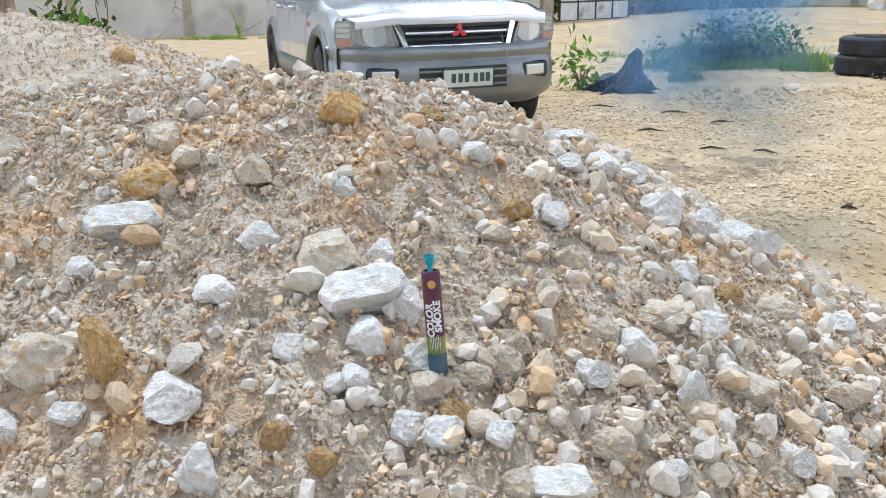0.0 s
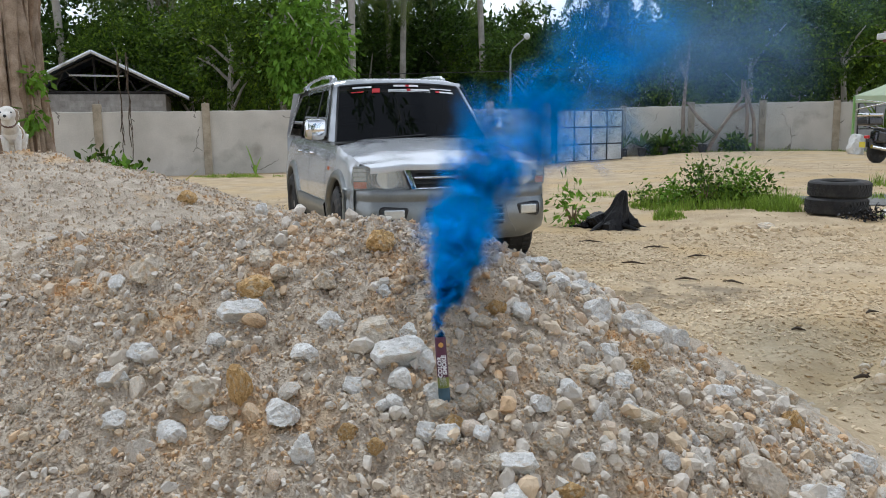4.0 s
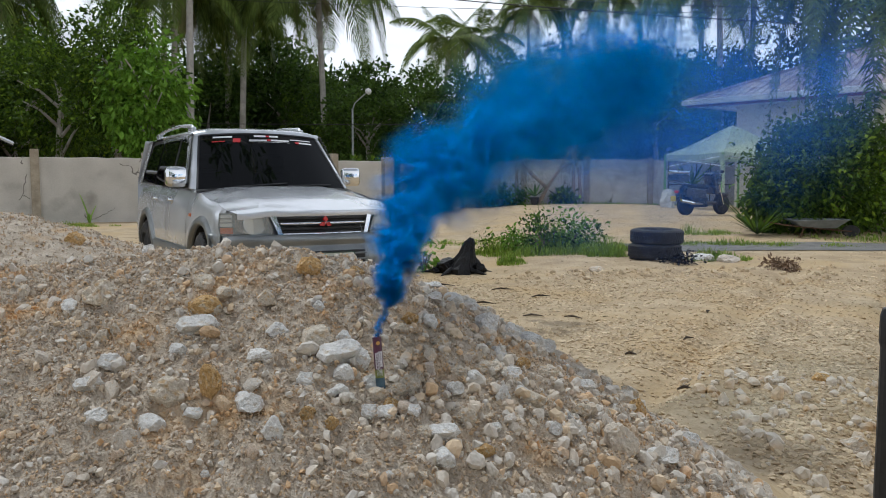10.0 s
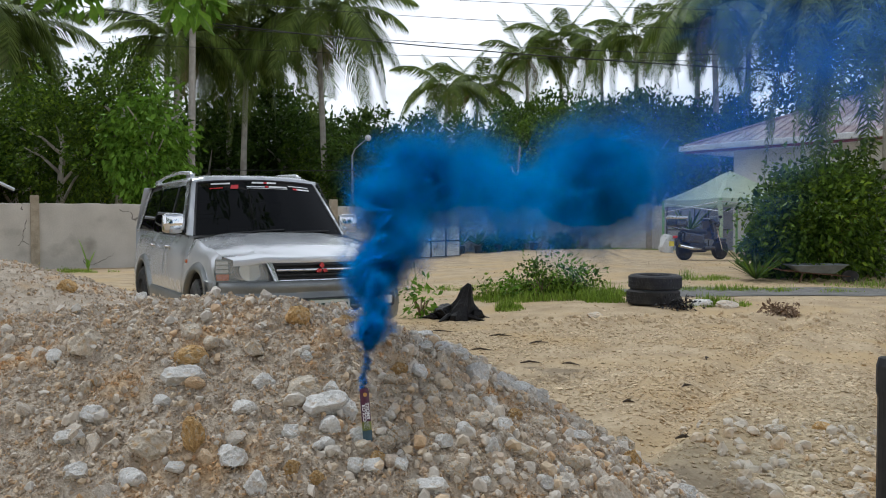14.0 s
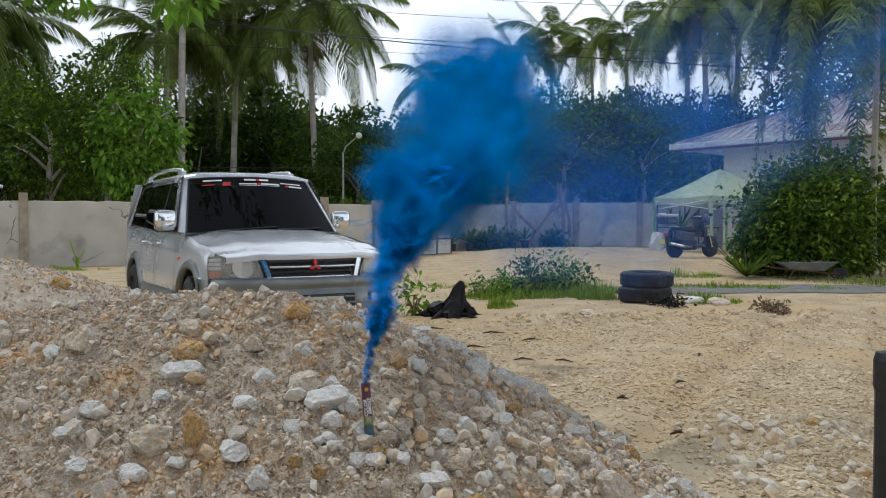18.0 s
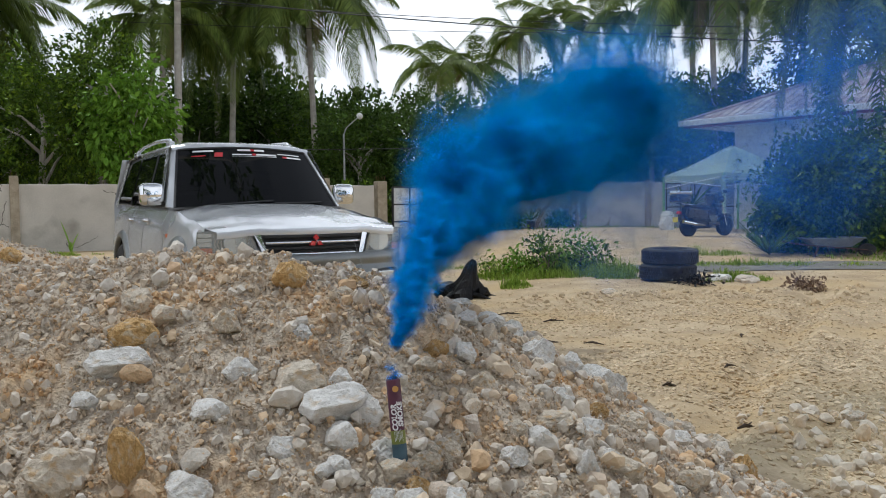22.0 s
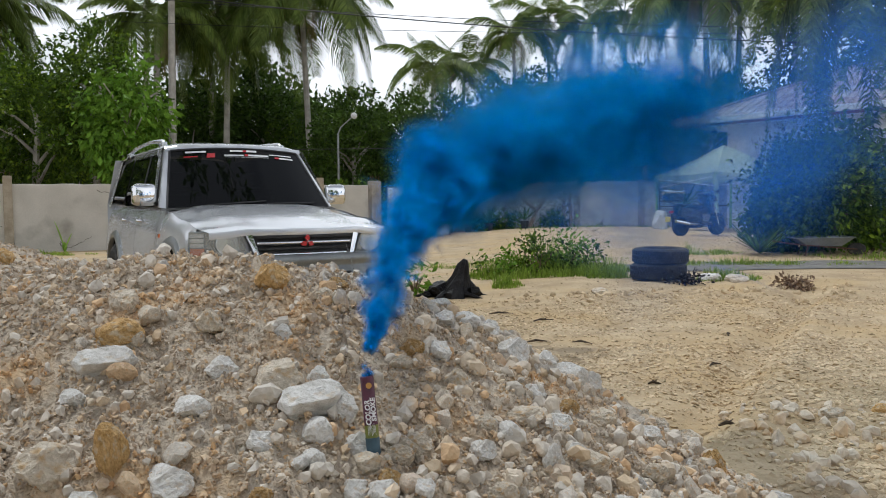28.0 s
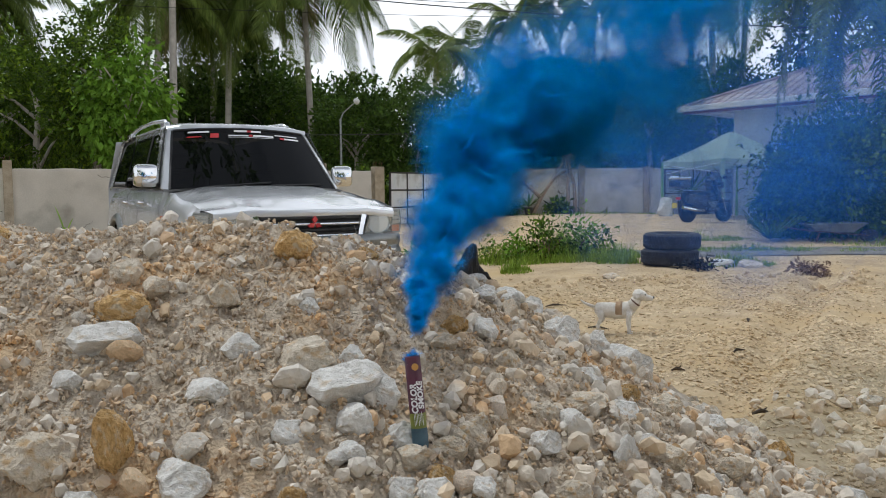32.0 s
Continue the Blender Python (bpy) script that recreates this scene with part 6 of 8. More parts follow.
# ---------------------------------------------------------------- fig tree with hanging roots
fig = thing("fig_tree", "old fig tree wrapped in hanging aerial roots", "tree", pose(-10.02, 9.9, yard(-10.02, 9.9)))
bm = bmesh.new()
rr = random.Random(3)
rings = []
for j in range(22):
    z = -0.1 + 9.0 * j / 21
    flare_w = 0.45 + 0.25 * math.exp(-z / 0.6) - 0.012 * z
    ring = []
    for k in range(26):
        a = 2 * math.pi * k / 26
        r = flare_w * (1 + 0.13 * math.sin(5 * a + 0.4 * z) + 0.10 * noise.noise((math.cos(a) * 2, math.sin(a) * 2, z * 0.7)))
        ring.append(bm.verts.new((r * math.cos(a) - 0.02 * z, r * math.sin(a), z)))
    rings.append(ring)
for a, b in zip(rings, rings[1:]):
    for k in range(26):
        bm.faces.new((a[k], a[(k + 1) % 26], b[(k + 1) % 26], b[k]))
bm.faces.new(rings[-1])
M_ROOT = mat("aerial_root_bark", (0.20, 0.14, 0.09), (0.42, 0.32, 0.235), 5, 0.95, bump=0.8, fine=45, spread=0.25)
# trunk keeps the darker bark, painting shade into the gaps between the roots
part("trunk", bm, M_FIGBARK, fig, smooth=True)
for k in range(44):
    bm = bmesh.new()
    a = rr.uniform(-2.8, 1.0)
    thick = 0.018 + 0.085 * rr.random() ** 2.2
    pts, rad = [], []
    tw = rr.uniform(-0.65, 0.65)
    for j in range(15):
        z = 7.0 * (1 - j / 14) - 0.05
        rr_ = 0.50 + 0.22 * math.exp(-z / 0.6) + 0.05 * math.sin(3 * z + k)
        aa = a + tw * math.sin(z * 0.5 + k)
        pts.append((rr_ * math.cos(aa) - 0.02 * z, rr_ * math.sin(aa), z))
        rad.append(thick * rr.uniform(0.85, 1.15) + (0.02 if j > 12 else 0))
    tube(bm, pts, rad, 8)
    part("aerial_root", bm, M_ROOT if k % 4 else M_FIGBARK, fig, smooth=True)
for dx, dy, dz in ((2.2, -1.2, 8.8), (-2.0, 0.5, 9.2), (0.4, 2.4, 9.4), (2.6, 1.4, 8.4)):
    bm = bmesh.new()
    tube(bm, [(-0.1, 0, 6.0), (dx * 0.4, dy * 0.4, 7.4), (dx, dy, dz)], [0.26, 0.17, 0.06], 8)
    part("limb", bm, M_FIGBARK, fig)
for k, (dx, dy, dz, sc) in enumerate(((2.4, -1.0, 9.4, 0.9), (-2.0, 0.5, 9.6, 1.0), (0.4, 2.4, 9.8, 0.95), (2.9, 1.6, 9.0, 0.8))):
    c = link("crown", CROWNS["dark" if k % 2 else "wide"][0], None, fig)
    c.matrix_basis = Matrix.LocRotScale((dx, dy, dz), Euler((0, 0, k * 1.1)), (sc, sc, sc * 0.7))
tuft = leaf_cloud("leaf_tuft", 91, 7, 9, 0.17, 0.07, (0.10, 0.10, 0.16), droop=0.6)
for k, z in enumerate((1.55, 2.2)):
    c = link("leaf_tuft", tuft, M_LEAF_BRIGHT, fig)
    c.matrix_basis = pose(0.60, -0.25 + 0.1 * k, z, 0, 0, 50 * k)
# overhead sprays of leaves from its outer branches
# last two sprays hang out of view, added for the windscreen to mirror
for k, (x, y, z, sc) in enumerate(((-3.15, 7.4, 4.05, 0.5), (-5.2, 8.4, 4.5, 0.6), (-1.15, 6.95, 6.1, 1.3), (-2.4, 6.5, 5.9, 1.5))):
    sp = thing("hanging_branch", "leafy twig hanging from a tree overhead", "branch", pose(x, y, z))
    me = leaf_cloud("leaves", 95 + k, 9, 10, 0.26, 0.12, (0.35 * sc, 0.3, 0.22), droop=1.2)
    link("leaves", me, M_LEAF_BRIGHT, sp)
    bm = bmesh.new()
    tube(bm, [(0, 0, 0), (-0.8, 0.6, 1.0), (-(9.2 + x) * 0.6, (9.9 - y) * 0.6, 3.4), (-(9.2 + x) + 1.6, 9.9 - y, 4.6)], [0.008, 0.014, 0.03, 0.06], 6)
    part("twig", bm, M_FIGBARK, sp)

# vines down the wall
for k, (x, y) in enumerate(((-13.75, 17.95), (-13.55, 18.05))):
    bm = bmesh.new()
    r = random.Random(k)
    for j in range(3):
        pts = [(0.06 * r.uniform(-1, 1) * (i > 0), -0.02, 3.4 - 0.42 * i + 0.05 * r.uniform(-1, 1)) for i in range(8 - j)]
        tube(bm, pts, 0.012, 5)
    v = part("hanging_vine", bm, M_TWIG)
    v.matrix_basis = pose(x, y - 0.1, 0)
    tagged(v, "dry brown vine hanging over the wall", "vine")

# ---------------------------------------------------------------- unfinished block house
M_ROOFSTEEL = mat("dark_roof_sheet", (0.05, 0.055, 0.065), (0.10, 0.105, 0.12), 4, 0.5, metal=0.5, bump=0.1)
M_TRUSS = mat("dark_timber", (0.018, 0.017, 0.017), (0.05, 0.045, 0.04), 8, 0.8, bump=0.2)
hut = thing("block_house", "unfinished grey block house with open roof trusses", "house", pose(-17.2, 21.3, 0.0, 0, 0, 31) @ Matrix.Diagonal((0.74, 1.0, 1.0, 1.0)))
bm = bmesh.new()
box(bm, -2.9, 0.0, -0.2, 2.9, 0.15, 2.52)
box(bm, 2.75, 0.15, -0.2, 2.9, 7.0, 2.52)
box(bm, -2.9, 0.15, -0.2, -2.75, 7.0, 2.52)
wall_hut = part("wall", bm, M_BLOCK, hut)
for j in range(4):
    for i in range(14):
        bm = bmesh.new()
        x0 = -2.88 + 0.405 * i + (0.2 if j % 2 else 0)
        if x0 + 0.39 > 2.9:
            bm.free()
            continue
        box(bm, x0, -0.012, 1.72 + 0.2 * j, x0 + 0.393, 0.0, 1.912 + 0.2 * j)
        part("block", bm, M_BLOCK, wall_hut)
for s in (-1, 1):
    bm = bmesh.new()
    poly(bm, [(0, -0.5, 3.86), (s * 3.9, -0.5, 2.40), (s * 3.9, 7.6, 2.40), (0, 7.6, 3.86)])
    bmesh.ops.solidify(bm, geom=bm.faces[:], thickness=0.05)
    part("roof", bm, M_ROOFSTEEL, hut)
    bm = bmesh.new()
    tube(bm, [(0, -0.52, 3.84), (s * 3.92, -0.52, 2.37)], 0.055, 4)
    part("barge_board", bm, M_SHEET, hut, "pale edge flashing")
for y in (0.05, 2.4, 4.8):
    bm = bmesh.new()
    tube(bm, [(-3.3, y, 2.58), (3.3, y, 2.58)], 0.05, 4)
    tube(bm, [(0, y, 2.58), (0, y, 3.75)], 0.05, 4)
    for s in (-1, 1):
        tube(bm, [(0, y, 3.72), (s * 3.4, y, 2.50)], 0.05, 4)
        tube(bm, [(s * 0.2, y, 2.6), (s * 1.2, y, 3.3)], 0.035, 4)
        tube(bm, [(s * 1.2, y, 3.3), (s * 1.7, y, 2.6)], 0.035, 4)
        tube(bm, [(s * 1.7, y, 2.6), (s * 2.4, y, 2.9)], 0.035, 4)
    part("truss", bm, M_TRUSS, hut)
bm = bmesh.new()
tube(bm, [(-1.0, -0.1, 3.12), (1.2, -0.1, 3.10)], 0.03, 4)
tube(bm, [(-2.6, -0.15, 2.62), (-1.7, -0.15, 2.98)], 0.025, 4)
part("batten", bm, M_SHEET, hut)

# ---------------------------------------------------------------- white house with hipped roof
M_WHITEWALL = mat("white_wall", (0.58, 0.57, 0.54), (0.70, 0.69, 0.66), 2, 0.85, bump=0.1, dirt=(0.42, 0.40, 0.36), dirt_scale=0.6, dirt_at=0.66)
M_ROOFTILE = mat("faded_red_roof", (0.26, 0.18, 0.16), (0.40, 0.31, 0.28), 2.5, 0.6, bump=0.2, fine=20, dirt=(0.46, 0.42, 0.40), dirt_scale=1.2, dirt_at=0.55)
M_FASCIA = mat("white_fascia", (0.60, 0.61, 0.60), (0.72, 0.72, 0.71), 5, 0.5, bump=0.05)
M_MAROON = mat("maroon_trim", (0.14, 0.03, 0.03), (0.20, 0.05, 0.045), 5, 0.6, bump=0.05)
M_DARKGLASS = glass("house_glass", (0.02, 0.03, 0.035), 0.05, 0.9)
villa = thing("white_house", "white house with a faded red hipped roof and gutters", "house", pose(7.9, 29.6, 0.15, 0, 0, -46))
EV, LN, DP, RD = 4.1, 15.0, 9.0, 6.1
bm = bmesh.new()
box(bm, 1.5, 1.0, -0.3, LN, 1.18, EV - 0.12)
box(bm, 1.5, 1.18, -0.3, 1.68, DP, EV - 0.12)
part("wall", bm, M_WHITEWALL, villa)
for pts in ([(0, 0, EV), (LN, 0, EV), (LN, 4.8, RD), (4.8, 4.8, RD)], [(0, 0, EV), (4.8, 4.8, RD), (0, 9.6, EV)]):
    bm = bmesh.new()
    poly(bm, pts)
    part("roof", bm, M_ROOFTILE, villa)
n_ribs = 46
for k in range(n_ribs):
    x = 0.25 + (LN - 0.3) * k / (n_ribs - 1)
    up = min(1.0, x / 4.8)
    bm = bmesh.new()
    tube(bm, [(x, 0.0, EV + 0.015), (x, 4.8 * up, EV + (RD - EV) * up + 0.015)], 0.022, 4)
    part("roof_rib", bm, M_ROOFTILE, villa)
bm = bmesh.new()
tube(bm, [(0, 0, EV + 0.04), (4.8, 4.8, RD + 0.04), (LN, 4.8, RD + 0.04)], 0.06, 6)
part("ridge_cap", bm, M_ROOFTILE, villa)
bm = bmesh.new()
box(bm, -0.06, -0.16, EV - 0.18, LN, -0.02, EV + 0.03, bevel=0.03)
box(bm, -0.16, -0.16, EV - 0.18, -0.06, 9.6, EV + 0.03, bevel=0.03)
part("gutter", bm, M_FASCIA, villa, "white gutter")
bm = bmesh.new()
box(bm, 0.0, -0.02, EV - 0.27, LN, 0.02, EV - 0.02)
part("fascia", bm, M_MAROON, villa, "maroon fascia board")
bm = bmesh.new()
poly(bm, [(0.0, 0.0, EV - 0.24), (LN, 0.0, EV - 0.24), (LN, 1.0, EV - 0.22), (0.0, 1.0, EV - 0.22)])
part("soffit", bm, M_FASCIA, villa)
for x, w, z0, z1 in ((5.0, 2.4, 1.0, 3.0), (9.5, 1.8, 1.0, 2.9), (12.6, 1.6, 1.0, 2.9)):
    wv = new("window")
    wv.parent = villa
    bm = bmesh.new()
    arc = [(x - w / 2, 0.985, z0)] + [(x - w / 2 * math.cos(math.pi * k / 12), 0.985, z1 - 0.3 + 0.55 * math.sin(math.pi * k / 12)) for k in range(13)] + [(x + w / 2, 0.985, z0)]
    poly(bm, arc)
    part("pane", bm, M_DARKGLASS, wv)
    bm = bmesh.new()
    tube(bm, arc + arc[:1], 0.06, 5)
    part("window_frame", bm, M_FASCIA, wv)
    bm = bmesh.new()
    box(bm, x - w / 2 - 0.1, 0.88, z0 - 0.12, x + w / 2 + 0.1, 1.0, z0 - 0.04)
    part("sill", bm, M_FASCIA, wv)
bm = bmesh.new()
box(bm, 7.4, 0.90, -0.3, 7.75, 1.0, EV - 0.25)
part("column", bm, M_MAROON, villa, "dark column strip")

# ---------------------------------------------------------------- canopy, scooter, barrow, parked car
M_CANOPY = mat("pale_green_canvas", (0.52, 0.62, 0.44), (0.62, 0.71, 0.53), 3, 0.8, bump=0.1, fine=60, trans=0.4)
M_GREENPOLE = mat("green_painted_steel", (0.20, 0.40, 0.12), (0.28, 0.50, 0.18), 6, 0.4, bump=0.03)
tent = thing("party_canopy", "pale green canvas canopy on green poles", "canopy", pose(8.75, 26.6, 0.2, 0, 0, 22))
H = 1.95
bm = bmesh.new()
cs = [(-1.6, -1.6), (1.6, -1.6), (1.6, 1.6), (-1.6, 1.6)]
rows = []
for ring, (f, z) in enumerate(((1.0, H), (0.72, H + 0.22), (0.42, H + 0.52), (0.16, H + 0.83), (0.0, H + 0.98))):
    row = []
    for i in range(4):
        a, b = Vector(cs[i]), Vector(cs[(i + 1) % 4])
        for k in range(6):
            p = (a + (b - a) * k / 6) * f
            sag = 0.05 * math.sin(math.pi * k / 6) * f
            row.append((p.x, p.y, z - sag))
    row.append(row[0])
    rows.append(row)
loft(bm, rows)
part("roof_cloth", bm, M_CANOPY, tent, "pale green pyramid canvas")
bm = bmesh.new()
val = [(x, y, z - 0.24 + 0.03 * (k % 2)) for k, (x, y, z) in enumerate(rows[0])]
loft(bm, [rows[0], val])
part("valance", bm, M_CANOPY, tent)
for x, y in cs:
    bm = bmesh.new()
    box(bm, x - 0.03, y - 0.03, 0.0, x + 0.03, y + 0.03, H - 0.02)
    box(bm, x - 0.08, y - 0.08, 0.0, x + 0.08, y + 0.08, 0.012)
    part("pole", bm, M_GREENPOLE, tent)
for i in range(4):
    a, b = cs[i], cs[(i + 1) % 4]
    bm = bmesh.new()
    tube(bm, [(*a, H - 0.12), (*b, H - 0.45)], 0.014, 5)
    tube(bm, [(*a, H - 0.45), (*b, H - 0.12)], 0.014, 5)
    part("truss_bar", bm, M_CHROME, tent)
bm = bmesh.new()
tube(bm, [(-1.6, -1.55, H - 0.1), (-1.62, -1.66, 1.2), (-1.63, -1.72, 0.45)], [0.10, 0.06, 0.03], 6)
part("tied_curtain", bm, M_CANOPY, tent, "gathered green curtain")
bm = bmesh.new()
box(bm, 1.45, -2.3, -0.05, 1.85, -1.9, 2.1, bevel=0.02)
cp = part("concrete_pillar", bm, M_POST)
cp.matrix_basis = pose(8.6, 26.4, 0.15, 0, 0, 22)
tagged(cp, "rough grey concrete pillar beside the canopy", "pillar")
M_BAG = mat("white_sacking", (0.60, 0.60, 0.58), (0.74, 0.74, 0.72), 6, 0.7, bump=0.5, fine=30)
bag = link("rubbish_bag", boulder_mesh("rubbish_bag", 611), M_BAG)
bag.matrix_basis = Matrix.LocRotScale((6.75, 27.3, 0.50), None, (0.75, 0.6, 0.85))
tagged(bag, "full white plastic sack at the foot of the wall", "sack")

M_MOTO = mat("black_fairing", (0.010, 0.010, 0.012), (0.03, 0.03, 0.034), 10, 0.25, bump=0.02, coat=0.5)
M_YPLATE = mat("yellow_plate", (0.62, 0.50, 0.04), (0.72, 0.60, 0.08), 10, 0.5, bump=0.02)
scoot = thing("motor_scooter", "black motor scooter with a top box, parked on its stand", "scooter", pose(5.85, 20.9, yard(6.3, 21.0), 0, 0, 28))
for x in (0.0, 1.30):
    wv = new("wheel")
    wv.parent = scoot
    wv.matrix_basis = pose(x, 0, 0.29, 90, 0, 0)
    bm = bmesh.new()
    lathe(bm, [(0.19, -0.05), (0.25, -0.06), (0.29, -0.03), (0.29, 0.03), (0.25, 0.06), (0.19, 0.05)], 28)
    part("tyre", bm, M_RUBBER, wv)
    bm = bmesh.new()
    lathe(bm, [(0.0, -0.03), (0.05, -0.03), (0.06, -0.01), (0.19, -0.03), (0.19, 0.03), (0.06, 0.01), (0.05, 0.03), (0.0, 0.03)], 20)
    part("rim", bm, M_ALLOY, wv)


def moto_part(name, material, shapes, label=""):
    bm = bmesh.new()
    for kind, *a in shapes:
        if kind == "box":
            box(bm, *a[:6], bevel=a[6], m=a[7] if len(a) > 7 else None)
        else:
            tube(bm, *a)
    return part(name, bm, material, scoot, label)


moto_part("rear_body", M_MOTO, [("box", -0.25, -0.14, 0.48, 0.55, 0.14, 0.80, 0.06, pose(0, 0, 0, 0, 8, 0)), ("box", -0.32, -0.05, 0.40, -0.05, 0.05, 0.62, 0.02)])
moto_part("seat", M_BLACK, [("box", -0.10, -0.14, 0.76, 0.68, 0.14, 0.88, 0.05, pose(0, 0, 0, 0, 3, 0))])
moto_part("engine", M_GATEFRAME, [("box", 0.05, -0.15, 0.22, 0.70, 0.15, 0.50, 0.05)])
moto_part("floor_and_shield", M_MOTO, [("box", 0.55, -0.17, 0.28, 1.0, 0.17, 0.40, 0.04), ("box", 0.90, -0.20, 0.35, 1.08, 0.20, 0.98, 0.06, pose(0.1, 0, 0, 0, -14, 0))])
moto_part("front_mudguard", M_MOTO, [("box", 1.12, -0.07, 0.50, 1.50, 0.07, 0.62, 0.03)])
moto_part("fork", M_CHROME, [("tube", [(1.30, -0.09, 0.29), (1.12, -0.09, 0.85)], 0.022, 6), ("tube", [(1.30, 0.09, 0.29), (1.12, 0.09, 0.85)], 0.022, 6)])
moto_part("handlebar", M_BLACK, [("tube", [(0.92, -0.36, 1.02), (1.02, -0.20, 1.04), (1.06, 0, 1.0), (1.02, 0.20, 1.04), (0.92, 0.36, 1.02)], 0.018, 6)])
moto_part("headlight_cowl", M_MOTO, [("box", 0.98, -0.13, 0.92, 1.20, 0.13, 1.10, 0.05)])
moto_part("windshield", M_VISOR, [("box", 1.06, -0.14, 1.08, 1.09, 0.14, 1.24, 0.01, pose(0, 0, 0, 0, 0, 0))])
for s in (-1, 1):
    moto_part("mirror", M_BLACK, [("tube", [(1.02, s * 0.22, 1.04), (1.04, s * 0.30, 1.20)], 0.008, 5), ("box", 1.0, s * 0.30 - 0.06, 1.18, 1.05, s * 0.30 + 0.06, 1.26, 0.02)])
moto_part("exhaust", M_CHROME, [("tube", [(0.45, -0.16, 0.32), (0.1, -0.20, 0.34), (-0.35, -0.20, 0.42)], [0.03, 0.05, 0.05], 10)])
moto_part("tail_light", M_RED, [("box", -0.36, -0.08, 0.62, -0.30, 0.08, 0.70, 0.02)])
moto_part("licence_plate", M_YPLATE, [("box", -0.46, -0.10, 0.40, -0.45, 0.10, 0.54, 0.0)], "yellow plate")
moto_part("top_box", M_MOTO, [("box", -0.50, -0.21, 0.94, -0.05, 0.21, 1.14, 0.05)])
moto_part("top_box_lid", M_CHROME, [("box", -0.51, -0.215, 1.15, -0.04, 0.215, 1.25, 0.05)], "grey top-box lid")
moto_part("rack", M_CHROME, [("tube", [(-0.35, 0.12, 0.92), (0.05, 0.12, 0.86)], 0.012, 5), ("tube", [(-0.35, -0.12, 0.92), (0.05, -0.12, 0.86)], 0.012, 5)])
moto_part("stand", M_GATEFRAME, [("tube", [(0.4, 0.12, 0.3), (0.35, 0.25, 0.0)], 0.014, 5)])

M_TRAY = mat("grey_barrow_steel", (0.16, 0.18, 0.18), (0.27, 0.29, 0.29), 5, 0.6, metal=0.3, bump=0.15)
bar = thing("wheelbarrow", "old grey steel wheelbarrow resting under the bushes", "wheelbarrow", pose(6.55, 13.75, yard(6.5, 13.7), 0, 0, -6) @ Matrix.Diagonal((0.9, 0.9, 0.62, 1.0)))
bm = bmesh.new()
lo = [(-0.25, -0.22, 0.28), (0.40, -0.20, 0.28), (0.40, 0.20, 0.28), (-0.25, 0.22, 0.28)]
hi = [(-0.50, -0.36, 0.52), (0.62, -0.33, 0.55), (0.62, 0.33, 0.55), (-0.50, 0.36, 0.52)]
vl, vh = [bm.verts.new(p) for p in lo], [bm.verts.new(p) for p in hi]
bm.faces.new(vl)
for i in range(4):
    bm.faces.new((vl[i], vl[(i + 1) % 4], vh[(i + 1) % 4], vh[i]))
part("tray", bm, M_TRAY, bar)
bm = bmesh.new()
tube(bm, hi + hi[:1], 0.016, 6)
part("rim", bm, M_TRAY, bar)
for s in (-1, 1):
    bm = bmesh.new()
    tube(bm, [(0.75, s * 0.05, 0.18), (0.2, s * 0.20, 0.25), (-0.6, s * 0.28, 0.36), (-0.95, s * 0.30, 0.45)], 0.018, 6)
    part("handle", bm, M_RUST, bar)
    bm = bmesh.new()
    tube(bm, [(-0.25, s * 0.24, 0.30), (-0.32, s * 0.26, 0.0)], 0.016, 6)
    part("leg", bm, M_RUST, bar)
bm = bmesh.new()
lathe(bm, [(0.12, -0.035), (0.16, -0.04), (0.185, 0.0), (0.16, 0.04), (0.12, 0.035)], 24, pose(0.75, 0, 0.185, 90, 0, 0))
part("wheel", bm, M_RUBBER, bar)

pk = thing("parked_car", "white parked car half hidden by garden bushes", "car", pose(12.2, 21.3, yard(11, 20), 0, 0, 10))
M_WHITECAR = mat("white_car_paint", (0.62, 0.62, 0.60), (0.72, 0.72, 0.70), 4, 0.3, bump=0.0, coat=0.5)
bm = bmesh.new()
rows = []
for y in [-0.86, -0.80, -0.4, 0.4, 0.80, 0.86]:
    e = 0.04 if abs(y) > 0.83 else 0
    rows.append([(-2.0 + e, y, 0.35), (-2.1 + e, y, 0.62), (-2.02 + e, y, 0.92 - e), (-1.0, y, 1.02 - e), (1.6, y, 1.02 - e), (2.05 - e, y, 0.9 - e), (2.1 - e, y, 0.4)])
loft(bm, rows)
for row in (rows[0], rows[-1]):
    poly(bm, row)
part("body", bm, M_WHITECAR, pk)
bm = bmesh.new()
loft(bm, [[(-1.0, y, 1.02), (-0.45, y * 0.86, 1.48), (1.0, y * 0.86, 1.50), (1.7, y, 1.02)] for y in (-0.8, -0.3, 0.3, 0.8)])
part("cabin_glass", bm, M_TINT, pk)
bm = bmesh.new()
loft(bm, [[(-0.47, y, 1.49), (0.2, y, 1.53), (1.02, y, 1.51)] for y in (-0.70, 0.0, 0.70)])
part("roof", bm, M_WHITECAR, pk)
